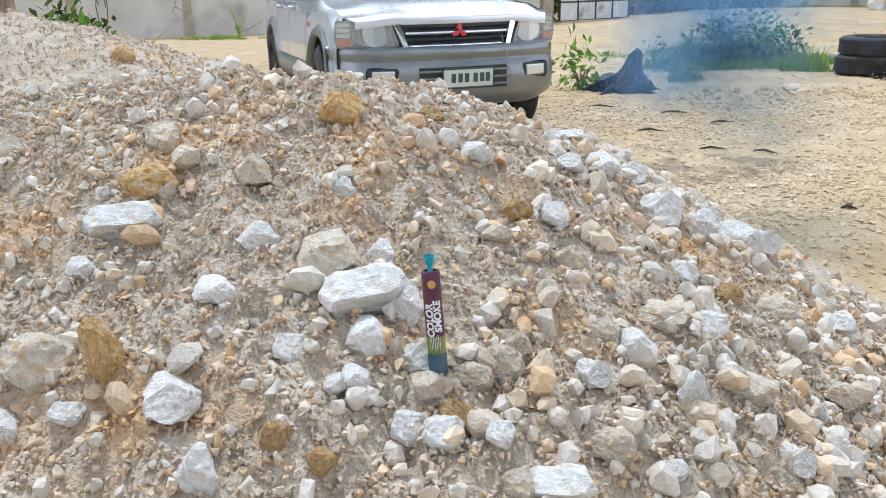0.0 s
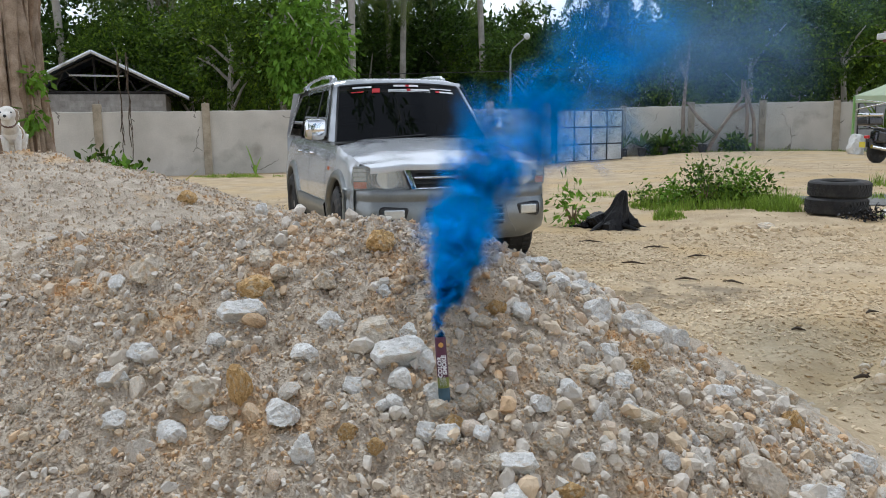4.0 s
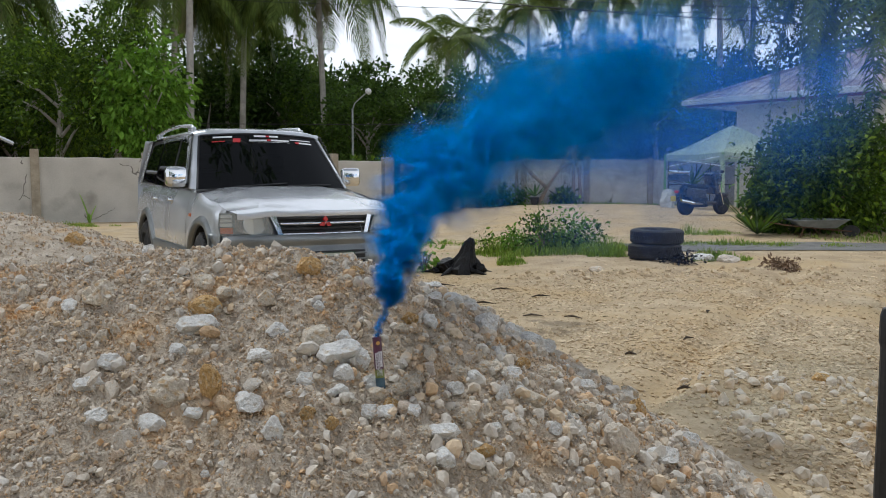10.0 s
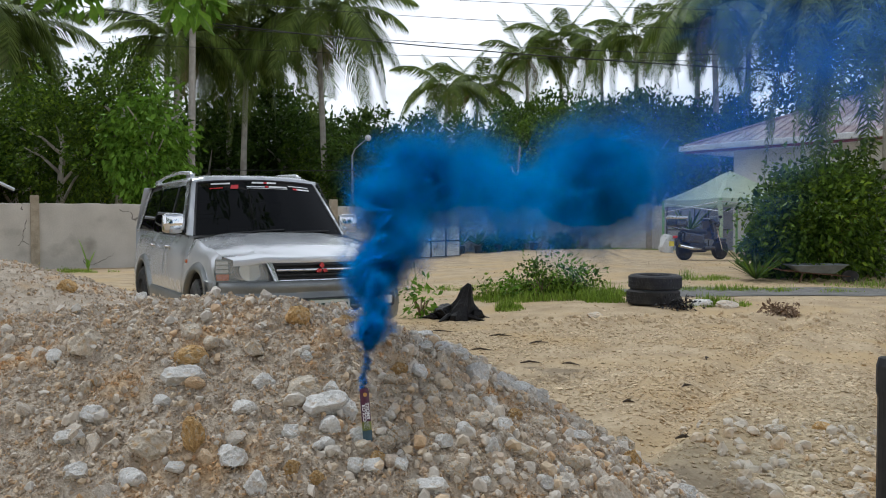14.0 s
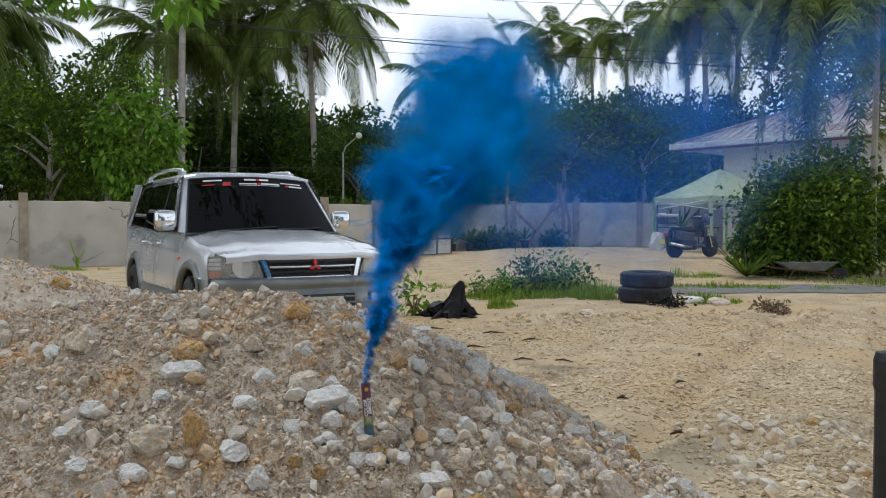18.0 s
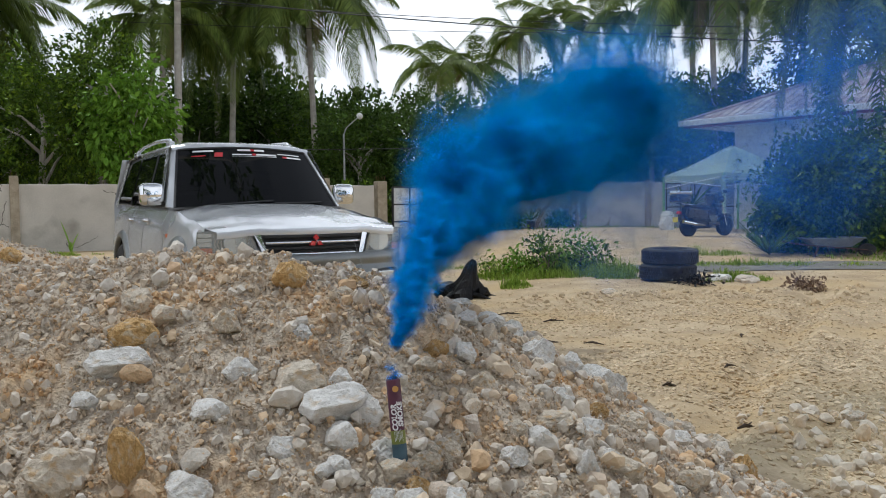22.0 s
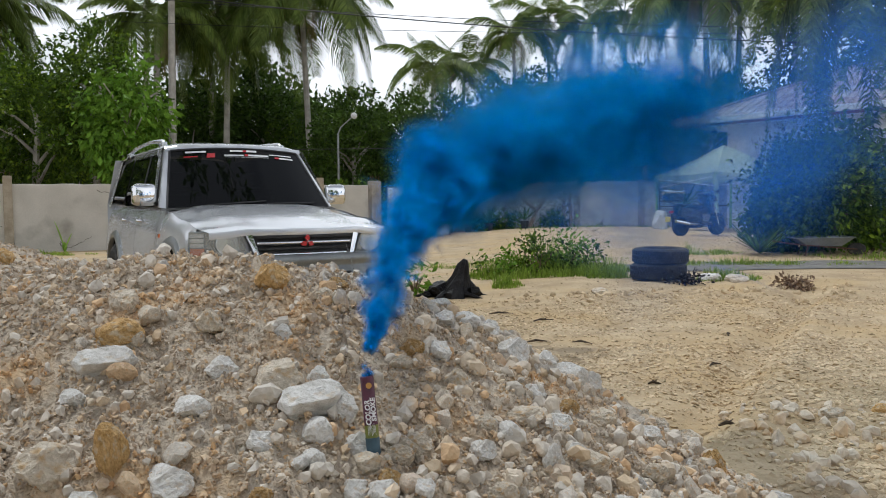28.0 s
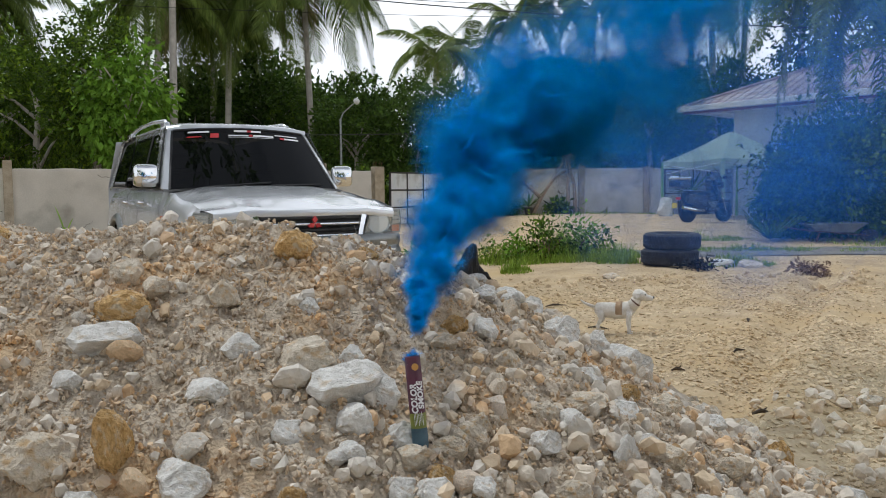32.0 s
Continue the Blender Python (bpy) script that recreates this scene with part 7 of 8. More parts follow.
for x in (-1.30, 1.35):
    for s in (-1, 1):
        wv = new("wheel")
        wv.parent = pk
        wv.matrix_basis = pose(x, s * 0.80, 0.32, 90, 0, 0)
        bm = bmesh.new()
        lathe(bm, [(0.20, -0.10), (0.29, -0.11), (0.32, -0.07), (0.32, 0.07), (0.29, 0.11), (0.20, 0.10)], 28)
        part("tyre", bm, M_RUBBER, wv)
        bm = bmesh.new()
        lathe(bm, [(0.0, -0.11), (0.20, -0.09), (0.20, 0.09), (0.0, 0.11)], 20)
        part("rim", bm, M_ALLOY, wv)
        bm = bmesh.new()
        lathe(bm, [(0.33, -0.075), (0.40, -0.075)], 28)
        part("arch_shadow_gap", bm, M_WELL, wv)

# driftwood leaning against the back wall
M_DRIFT = mat("weathered_branch", (0.20, 0.15, 0.11), (0.36, 0.29, 0.23), 6, 0.9, bump=0.6, fine=40)
for nm, x, y, limbs in (("dead_branch", 2.3, 30.3, [[(0, 0, 0), (0.35, 0.1, 0.7), (0.9, 0.3, 1.5), (1.25, 0.45, 2.1), (1.2, 0.5, 2.7)], [(0.9, 0.3, 1.5), (1.35, 0.4, 1.75)], [(0.35, 0.1, 0.7), (-0.3, 0.2, 1.3), (-0.75, 0.3, 1.9)], [(1.25, 0.45, 2.1), (1.6, 0.5, 2.4)]]),
                        ("dead_branch", 1.45, 30.5, [[(0, 0, 0), (-0.02, 0, 1.6), (0.05, 0, 2.8), (0.16, 0, 4.2)], [(0.05, 0, 2.8), (-0.2, 0, 3.4)]]),
                        ("dead_branch", 3.7, 30.5, [[(0, 0, 0), (0.02, 0.1, 1.4), (-0.1, 0.2, 2.6)], [(0.3, 0, 0), (0.25, 0.1, 1.2), (0.0, 0.2, 2.2)]])):
    bm = bmesh.new()
    for L in limbs:
        tube(bm, L, [0.085 * (1 - 0.7 * i / len(L)) for i in range(len(L))], 7)
    d = part(nm, bm, M_DRIFT)
    d.matrix_basis = pose(x, y, yard(x, y) - 0.03)
    tagged(d, "bare weathered branch leaning by the back wall", "branch")

# ---------------------------------------------------------------- street lamp and overhead cables
M_STEELPOLE = mat("galvanised_pole", (0.26, 0.27, 0.27), (0.36, 0.37, 0.37), 6, 0.5, metal=0.5, bump=0.05)
lamp = thing("street_lamp", "slim grey street lamp with a round head, unlit", "street lamp", pose(-5.75, 33.8, 0.1))
bm = bmesh.new()
tube(bm, [(0, 0, -0.1), (0, 0, 4.3)], [0.06, 0.045], 8)
part("pole", bm, M_STEELPOLE, lamp)
bm = bmesh.new()
tube(bm, [(0, 0, 4.25), (0.12, 0, 4.55), (0.62, 0, 4.98)], 0.03, 7)
part("arm", bm, M_STEELPOLE, lamp)
bm = bmesh.new()
lathe(bm, [(0.0, 0.14), (0.10, 0.10), (0.15, 0.0), (0.12, -0.10), (0.0, -0.13)], 16, pose(0.72, 0, 5.05, 0, 50, 0))
part("lamp_head", bm, M_BAG, lamp)
M_CABLE = mat("black_cable", (0.012, 0.012, 0.013), (0.03, 0.03, 0.03), 10, 0.6, bump=0.0)
for k, (a, b, sag, r) in enumerate((((-30, 33.5, 13.2), (25, 27.5, 6.2), 1.2, 0.024), ((-30, 34.0, 12.4), (25, 28.0, 7.1), 1.0, 0.014), ((-30, 36, 15.0), (30, 30, 9.4), 1.3, 0.012), ((-30, 36, 14.2), (30, 30, 8.6), 1.3, 0.012), ((-30, 36, 11.0), (30, 30, 7.6), 0.8, 0.012), ((-30, 27.5, 3.9), (12, 33.5, 3.9), 0.4, 0.014))):
    a, b = Vector(a), Vector(b)
    bm = bmesh.new()
    tube(bm, [a + (b - a) * i / 24 - Vector((0, 0, sag * 4 * (i / 24) * (1 - i / 24))) for i in range(25)], r, 5)
    c = part("overhead_cable", bm, M_CABLE)
    tagged(c, "thin black overhead cable across the sky", "cable", "overhead cables")

# ---------------------------------------------------------------- the white puppy
M_FUR = mat("cream_fur", (0.64, 0.59, 0.51), (0.82, 0.78, 0.71), 30, 0.9, bump=0.5, fine=160)
M_PATCH = mat("tan_fur", (0.34, 0.22, 0.13), (0.46, 0.32, 0.20), 30, 0.9, bump=0.5, fine=160)
M_COLLAR = mat("brown_collar", (0.10, 0.05, 0.03), (0.16, 0.08, 0.05), 20, 0.6, bump=0.1)
dog = thing("puppy", "small white puppy with a tan patch and brown collar", "dog")


def blob(sections, sides=14):
    """Skin through (x, y, z, half width, half height) sections along x."""
    bm = bmesh.new()
    rings = []
    for x, y, z, w, h in sections:
        rings.append([bm.verts.new((x, y + w * math.cos(2 * math.pi * k / sides), z + h * math.sin(2 * math.pi * k / sides))) for k in range(sides)])
    for a, b in zip(rings, rings[1:]):
        for k in range(sides):
            bm.faces.new((a[k], a[(k + 1) % sides], b[(k + 1) % sides], b[k]))
    bm.faces.new(rings[0])
    bm.faces.new(rings[-1])
    return bm


part("body", blob([(-0.155, 0, 0.19, 0.02, 0.025), (-0.14, 0, 0.19, 0.045, 0.05), (-0.08, 0, 0.188, 0.055, 0.058), (0.0, 0, 0.182, 0.056, 0.062), (0.07, 0, 0.188, 0.056, 0.066), (0.12, 0, 0.20, 0.048, 0.058), (0.15, 0, 0.215, 0.03, 0.04)]), M_FUR, dog, smooth=True)
part("saddle_patch", blob([(0.005, 0, 0.188, 0.0575, 0.0635), (0.03, 0, 0.189, 0.0585, 0.0655), (0.055, 0, 0.190, 0.0582, 0.0665)]), M_PATCH, dog, "tan saddle patch", smooth=True)
bm = bmesh.new()
tube(bm, [(0.115, 0, 0.21), (0.150, 0, 0.255), (0.165, 0, 0.285)], [0.048, 0.040, 0.036], 12)
part("neck", bm, M_FUR, dog, smooth=True)
bm = bmesh.new()
lathe(bm, [(0.040, -0.006), (0.044, 0.0), (0.040, 0.006)], 20, pose(0.150, 0, 0.252, 0, 40, 0))
part("collar", bm, M_COLLAR, dog)
head = new("head")
head.parent = dog
head.matrix_basis = pose(0.185, 0, 0.30)
part("skull", blob([(-0.055, 0, 0.0, 0.015, 0.02), (-0.04, 0, 0.005, 0.042, 0.042), (0.0, 0, 0.008, 0.048, 0.046), (0.035, 0, 0.0, 0.036, 0.036), (0.055, 0, -0.012, 0.025, 0.024), (0.085, 0, -0.016, 0.020, 0.019), (0.097, 0, -0.014, 0.012, 0.012)]), M_FUR, head, smooth=True)
bm = bmesh.new()
bmesh.ops.create_icosphere(bm, subdivisions=2, radius=0.009, matrix=pose(0.098, 0, -0.008))
part("nose", bm, M_BLACK, head)
for s in (-1, 1):
    bm = bmesh.new()
    bmesh.ops.create_icosphere(bm, subdivisions=2, radius=0.006, matrix=pose(0.040, s * 0.027, 0.014))
    part("eye", bm, M_BLACK, head)
    bm = bmesh.new()
    rows = [[(-0.03 + 0.035 * f, s * 0.040, 0.038), (-0.03 + 0.034 * f, s * 0.058, 0.022), (-0.026 + 0.026 * f, s * 0.062, -0.006), (-0.018 + 0.012 * f, s * 0.056, -0.028)] for f in (0, 0.35, 0.7, 1.0)]
    loft(bm, rows)
    part("ear", bm, M_FUR, head)
TAIL = new("tail")
TAIL.parent = dog
TAIL.matrix_basis = pose(-0.150, 0, 0.205)
bm = bmesh.new()
tube(bm, [(0, 0, 0), (-0.04, 0, 0.012), (-0.085, 0, 0.030), (-0.115, 0, 0.055)], [0.014, 0.013, 0.010, 0.005], 8)
part("tail_fur", bm, M_FUR, TAIL, smooth=True)
LEGS = []
for x, y in ((0.105, -0.034), (0.105, 0.034), (-0.115, -0.036), (-0.115, 0.036)):
    lg = new("leg")
    lg.parent = dog
    lg.matrix_basis = pose(x, y, 0.165)
    bm = bmesh.new()
    if x > 0:
        tube(bm, [(0, 0, 0.02), (-0.004, 0, -0.06), (0.0, 0, -0.12), (0.002, 0, -0.152)], [0.026, 0.018, 0.013, 0.014], 9)
    else:
        tube(bm, [(0.0, 0, 0.02), (0.016, 0, -0.05), (-0.018, 0, -0.10), (-0.006, 0, -0.152)], [0.034, 0.022, 0.012, 0.014], 9)
    box(bm, -0.010, -0.014, -0.166, 0.030, 0.014, -0.146, bevel=0.006)
    part("limb", bm, M_FUR, lg, smooth=True)
    LEGS.append((lg, Vector((x, y, 0.165))))

# ---------------------------------------------------------------- smoke
def smoke_material(name, colour, share, grain, scatter):
    """Dyed vapour: thickest in the middle of each flake, thinning out to nothing at its rim."""
    m = bpy.data.materials.new(name)
    m.use_nodes = True
    n, l = m.node_tree.nodes, m.node_tree.links
    n.remove(n["Principled BSDF"])
    gi = n.new("ShaderNodeNewGeometry")
    mr = n.new("ShaderNodeMapRange")
    mr.inputs["To Min"].default_value, mr.inputs["To Max"].default_value = 0.93, 1.07
    l.new(gi.outputs["Random Per Island"], mr.inputs["Value"])
    hs = n.new("ShaderNodeHueSaturation")
    hs.inputs["Color"].default_value = (*colour, 1)
    l.new(mr.outputs["Result"], hs.inputs["Value"])
    # vapour has no skin: every flake takes the light alike, most of it from above
    rise = n.new("ShaderNodeCombineXYZ")
    rise.inputs["X"].default_value, rise.inputs["Y"].default_value, rise.inputs["Z"].default_value = -0.15, 0.15, 0.97
    p = n.new("ShaderNodeBsdfDiffuse")
    t = n.new("ShaderNodeBsdfTranslucent")
    for q in (p, t):
        l.new(hs.outputs["Color"], q.inputs["Color"])
        l.new(rise.outputs[0], q.inputs["Normal"])
    dye = n.new("ShaderNodeBsdfTransparent")
    dye.inputs["Color"].default_value = (0.10, 0.62, 0.80, 1)
    # round falloff across the flake, broken up by vapour swirls
    uv = n.new("ShaderNodeUVMap")
    uv.uv_map = "UVMap"
    ln = n.new("ShaderNodeVectorMath")
    ln.operation = "LENGTH"
    l.new(uv.outputs["UV"], ln.inputs[0])
    soft = n.new("ShaderNodeMapRange")
    soft.interpolation_type = "SMOOTHERSTEP"
    for key, val in (("From Min", 0.0), ("From Max", 0.86), ("To Min", share), ("To Max", 0.0)):
        soft.inputs[key].default_value = val
    l.new(ln.outputs["Value"], soft.inputs["Value"])
    co = n.new("ShaderNodeTexCoord")
    no = n.new("ShaderNodeTexNoise")
    no.inputs["Scale"].default_value, no.inputs["Detail"].default_value = grain, 4.0
    no.inputs["Distortion"].default_value = 0.8
    l.new(co.outputs["Object"], no.inputs["Vector"])
    sw = n.new("ShaderNodeMapRange")
    for key, val in (("From Min", 0.30), ("From Max", 0.70), ("To Min", 0.55), ("To Max", 1.0)):
        sw.inputs[key].default_value = val
    l.new(no.outputs["Fac"], sw.inputs["Value"])
    thick = n.new("ShaderNodeMath")
    thick.operation = "MULTIPLY"
    l.new(soft.outputs["Result"], thick.inputs[0])
    l.new(sw.outputs["Result"], thick.inputs[1])
    clear = n.new("ShaderNodeBsdfTransparent")
    cover = n.new("ShaderNodeMixShader")
    l.new(thick.outputs[0], cover.inputs["Fac"])
    mx = n.new("ShaderNodeMixShader")
    mx.inputs["Fac"].default_value = 0.3
    l.new(p.outputs[0], mx.inputs[1])
    l.new(t.outputs[0], mx.inputs[2])
    # part of the vapour's body scatters, part only dyes what shines through
    body = n.new("ShaderNodeMixShader")
    body.inputs["Fac"].default_value = scatter
    l.new(dye.outputs[0], body.inputs[1])
    l.new(mx.outputs[0], body.inputs[2])
    l.new(clear.outputs[0], cover.inputs[1])
    l.new(body.outputs[0], cover.inputs[2])
    l.new(cover.outputs[0], n["Material Output"].inputs["Surface"])
    return m


M_SMOKE = smoke_material("blue_smoke", (0.006, 0.37, 1.0), 0.32, 1.6, 1.0)
M_SMOKE_THIN = smoke_material("loose_blue_smoke", (0.008, 0.39, 1.0), 0.165, 1.5, 0.95)
M_HAZE = smoke_material("thin_blue_haze", (0.06, 0.30, 1.0), 0.072, 1.5, 0.70)
M_WISP = smoke_material("grey_blue_wisp", (0.26, 0.42, 0.66), 0.085, 1.8, 0.7)


def flake_cloud(name, seed, count, spread, flake):
    """A puff of unit radius: soft round flakes of vapour, turned every way."""
    r = np.random.RandomState(seed)
    c = r.randn(count, 3) * spread
    a = r.randn(count, 3)
    a /= np.linalg.norm(a, axis=1)[:, None]
    u = np.cross(a, r.randn(count, 3))
    u /= np.linalg.norm(u, axis=1)[:, None]
    v = np.cross(a, u)
    size = flake * (0.75 + 0.5 * r.rand(count))
    ring = [(math.cos(k * math.pi / 4), math.sin(k * math.pi / 4)) for k in range(8)]
    V = np.zeros((count, 9, 3))
    V[:, 0] = c
    for k, (ca, sa) in enumerate(ring):
        bend = a * (0.16 * math.cos(2 * k * math.pi / 4))
        V[:, k + 1] = c + (u * ca + v * sa + bend) * size[:, None]
    F, UV = [], []
    for q in range(count):
        for k in range(8):
            F.append((9 * q, 9 * q + 1 + k, 9 * q + 1 + (k + 1) % 8))
            UV += [(0, 0), ring[k], ring[(k + 1) % 8]]
    me = bpy.data.meshes.new(name)
    me.from_pydata(V.reshape(-1, 3).tolist(), [], F)
    me.uv_layers.new(name="UVMap").data.foreach_set("uv", np.array(UV, dtype=np.float32).reshape(-1))
    me.shade_smooth()
    return me


DENSE = [flake_cloud("puff", 50 + k, 16, 0.32, 0.95) for k in range(4)]
MEDIUM = [flake_cloud("puff", 60 + k, 15, 0.36, 1.0) for k in range(3)]
THIN = [flake_cloud("haze", 70 + k, 14, 0.40, 1.0) for k in range(3)]
WISP = [flake_cloud("wisp", 80 + k, 14, 0.40, 0.95) for k in range(2)]
for m_, mats in ((DENSE, M_SMOKE), (MEDIUM, M_SMOKE_THIN), (THIN, M_HAZE), (WISP, M_WISP)):
    for q in m_:
        q.materials.append(mats)
PLUME, WISPS, HAZE = {}, {}, {}


def plume_at(t, *pts):
    PLUME[t] = pts


def wisp_at(t, *pts):
    WISPS[t] = pts


def haze_at(t, *pts):
    HAZE[t] = pts


plume_at(3, (0.04, 0.09, 0.95, 0.023), (0.04, 0.19, 1.03, 0.048), (0.02, 0.41, 1.06, 0.053), (-0.07, 0.91, 1.07, 0.067), (-0.18, 1.63, 1.09, 0.087), (-0.28, 2.46, 1.14, 0.137))
plume_at(4, (0.04, 0.08, 0.90, 0.013), (0.04, 0.17, 0.96, 0.032), (0.01, 0.38, 1.01, 0.056), (-0.05, 0.89, 1.11, 0.091), (-0.03, 1.62, 1.32, 0.153), (0.16, 2.45, 1.60, 0.293))
plume_at(7, (0.06, 0.08, 0.92, 0.019), (0.05, 0.17, 1.02, 0.047), (0.02, 0.38, 1.12, 0.070), (0.09, 0.89, 1.28, 0.101), (0.41, 1.62, 1.41, 0.191), (1.14, 2.45, 1.68, 0.301))
plume_at(8, (0.05, 0.08, 0.93, 0.017), (0.06, 0.17, 1.01, 0.045), (0.06, 0.38, 1.10, 0.065), (0.11, 0.89, 1.40, 0.123), (0.22, 1.62, 1.63, 0.205), (0.84, 2.45, 1.62, 0.215))
plume_at(9, (0.05, 0.08, 0.92, 0.017), (0.05, 0.17, 1.00, 0.040), (0.05, 0.38, 1.10, 0.057), (0.07, 0.89, 1.29, 0.115), (0.32, 1.62, 1.57, 0.226), (0.84, 2.45, 1.82, 0.332))
plume_at(10, (0.07, 0.08, 0.93, 0.017), (0.07, 0.17, 1.01, 0.042), (0.09, 0.38, 1.13, 0.068), (0.18, 0.89, 1.30, 0.114), (0.50, 1.62, 1.53, 0.185), (1.14, 2.45, 1.84, 0.283))
plume_at(11, (0.06, 0.08, 0.94, 0.017), (0.07, 0.17, 1.02, 0.042), (0.08, 0.38, 1.13, 0.067), (0.15, 0.89, 1.26, 0.105), (0.44, 1.62, 1.44, 0.162), (1.09, 2.45, 1.82, 0.242))
plume_at(12, (0.06, 0.08, 0.93, 0.017), (0.06, 0.17, 1.01, 0.042), (0.05, 0.38, 1.12, 0.065), (0.12, 0.89, 1.26, 0.101), (0.46, 1.62, 1.46, 0.163), (1.18, 2.45, 1.80, 0.243))
plume_at(13, (0.05, 0.08, 0.92, 0.017), (0.04, 0.17, 1.00, 0.042), (0.04, 0.38, 1.09, 0.062), (0.11, 0.89, 1.29, 0.130), (0.42, 1.62, 1.37, 0.173), (0.98, 2.45, 1.48, 0.202))
plume_at(14, (0.05, 0.08, 0.94, 0.017), (0.05, 0.17, 1.03, 0.042), (0.03, 0.38, 1.14, 0.062), (0.12, 0.89, 1.41, 0.138), (0.40, 1.62, 1.41, 0.173), (0.90, 2.45, 1.42, 0.189))
plume_at(16.5, (0.06, 0.08, 0.94, 0.016), (0.06, 0.17, 1.04, 0.032), (0.06, 0.38, 1.17, 0.043), (0.13, 0.89, 1.39, 0.131), (0.30, 1.62, 1.60, 0.225), (0.26, 2.45, 2.02, 0.229))
plume_at(17, (0.06, 0.08, 0.92, 0.016), (0.06, 0.17, 1.02, 0.032), (0.06, 0.38, 1.15, 0.046), (0.15, 0.89, 1.39, 0.131), (0.30, 1.62, 1.59, 0.225), (0.30, 2.45, 1.99, 0.216))
plume_at(18, (0.06, 0.08, 0.94, 0.015), (0.07, 0.17, 1.03, 0.032), (0.08, 0.38, 1.17, 0.048), (0.18, 0.89, 1.41, 0.130), (0.32, 1.62, 1.63, 0.225), (0.28, 2.45, 1.99, 0.203))
plume_at(19, (0.05, 0.08, 0.91, 0.015), (0.05, 0.17, 0.99, 0.031), (0.04, 0.38, 1.08, 0.051), (0.14, 0.89, 1.28, 0.129), (0.26, 1.62, 1.52, 0.234), (0.29, 2.45, 1.76, 0.276))
plume_at(20, (0.06, 0.08, 0.89, 0.014), (0.05, 0.17, 0.97, 0.030), (0.05, 0.38, 1.09, 0.050), (0.15, 0.89, 1.27, 0.099), (0.36, 1.62, 1.53, 0.194), (0.66, 2.45, 1.80, 0.231))
plume_at(21, (0.05, 0.08, 0.89, 0.012), (0.05, 0.17, 0.95, 0.024), (0.04, 0.38, 1.02, 0.040), (0.10, 0.89, 1.17, 0.086), (0.31, 1.62, 1.42, 0.165), (0.79, 2.45, 1.60, 0.200))
plume_at(22, (0.05, 0.08, 0.90, 0.010), (0.06, 0.17, 0.95, 0.023), (0.06, 0.38, 1.01, 0.037), (0.12, 0.89, 1.13, 0.079), (0.31, 1.62, 1.34, 0.172), (0.78, 2.45, 1.51, 0.203))
plume_at(23, (0.05, 0.08, 0.89, 0.010), (0.06, 0.17, 0.93, 0.023), (0.08, 0.38, 0.98, 0.037), (0.16, 0.89, 1.10, 0.090), (0.41, 1.62, 1.30, 0.203), (0.85, 2.45, 1.47, 0.256))
plume_at(24, (0.05, 0.08, 0.90, 0.011), (0.06, 0.17, 0.94, 0.025), (0.09, 0.38, 0.99, 0.036), (0.18, 0.89, 1.09, 0.086), (0.42, 1.62, 1.32, 0.197), (0.83, 2.45, 1.51, 0.247))
plume_at(25, (0.05, 0.08, 0.90, 0.010), (0.06, 0.17, 0.94, 0.023), (0.08, 0.38, 1.00, 0.038), (0.16, 0.89, 1.12, 0.086), (0.43, 1.62, 1.37, 0.182), (0.97, 2.45, 1.49, 0.217))
plume_at(27.5, (0.05, 0.08, 0.89, 0.011), (0.05, 0.17, 0.93, 0.022), (0.04, 0.38, 1.01, 0.035), (0.09, 0.89, 1.17, 0.078), (0.38, 1.62, 1.40, 0.151), (1.00, 2.45, 1.66, 0.220))
plume_at(28, (0.05, 0.08, 0.89, 0.010), (0.05, 0.17, 0.94, 0.022), (0.05, 0.38, 1.00, 0.035), (0.08, 0.89, 1.14, 0.069), (0.32, 1.62, 1.33, 0.159), (1.12, 2.45, 1.56, 0.275))
plume_at(29, (0.05, 0.08, 0.89, 0.010), (0.05, 0.17, 0.93, 0.022), (0.06, 0.38, 1.00, 0.033), (0.05, 0.89, 1.15, 0.065), (0.21, 1.62, 1.45, 0.150), (1.03, 2.45, 1.67, 0.308))
plume_at(30, (0.05, 0.08, 0.89, 0.010), (0.05, 0.17, 0.93, 0.022), (0.06, 0.38, 0.99, 0.032), (0.08, 0.89, 1.13, 0.062), (0.29, 1.62, 1.43, 0.157), (1.12, 2.45, 1.76, 0.331))
plume_at(31, (0.05, 0.08, 0.89, 0.009), (0.06, 0.17, 0.93, 0.021), (0.08, 0.38, 0.99, 0.034), (0.10, 0.89, 1.13, 0.071), (0.34, 1.62, 1.41, 0.164), (1.11, 2.45, 1.71, 0.329))
plume_at(32, (0.05, 0.08, 0.88, 0.008), (0.05, 0.17, 0.91, 0.018), (0.05, 0.38, 0.95, 0.033), (0.09, 0.89, 1.06, 0.068), (0.31, 1.62, 1.35, 0.156), (0.97, 2.45, 1.72, 0.357))
wisp_at(0, (0.01, 1.05, 0.62, 0.113), (0.18, 1.73, 0.56, 0.110), (-0.29, 1.81, 0.53, 0.119), (0.67, 3.51, 0.94, 0.339))
wisp_at(1, (-0.30, 0.99, 0.72, 0.058), (-0.12, 1.72, 0.90, 0.145), (-0.27, 1.86, 0.77, 0.133), (0.43, 3.45, 1.25, 0.520))
wisp_at(2, (-0.34, 0.98, 0.75, 0.045), (-0.24, 1.68, 0.92, 0.187), (-0.48, 1.89, 1.25, 0.117), (0.53, 3.50, 1.40, 0.606))
wisp_at(3, (-0.26, 1.01, 0.81, 0.055), (-0.27, 1.68, 0.95, 0.135), (-0.18, 1.97, 1.21, 0.215), (0.44, 3.48, 1.44, 0.615))
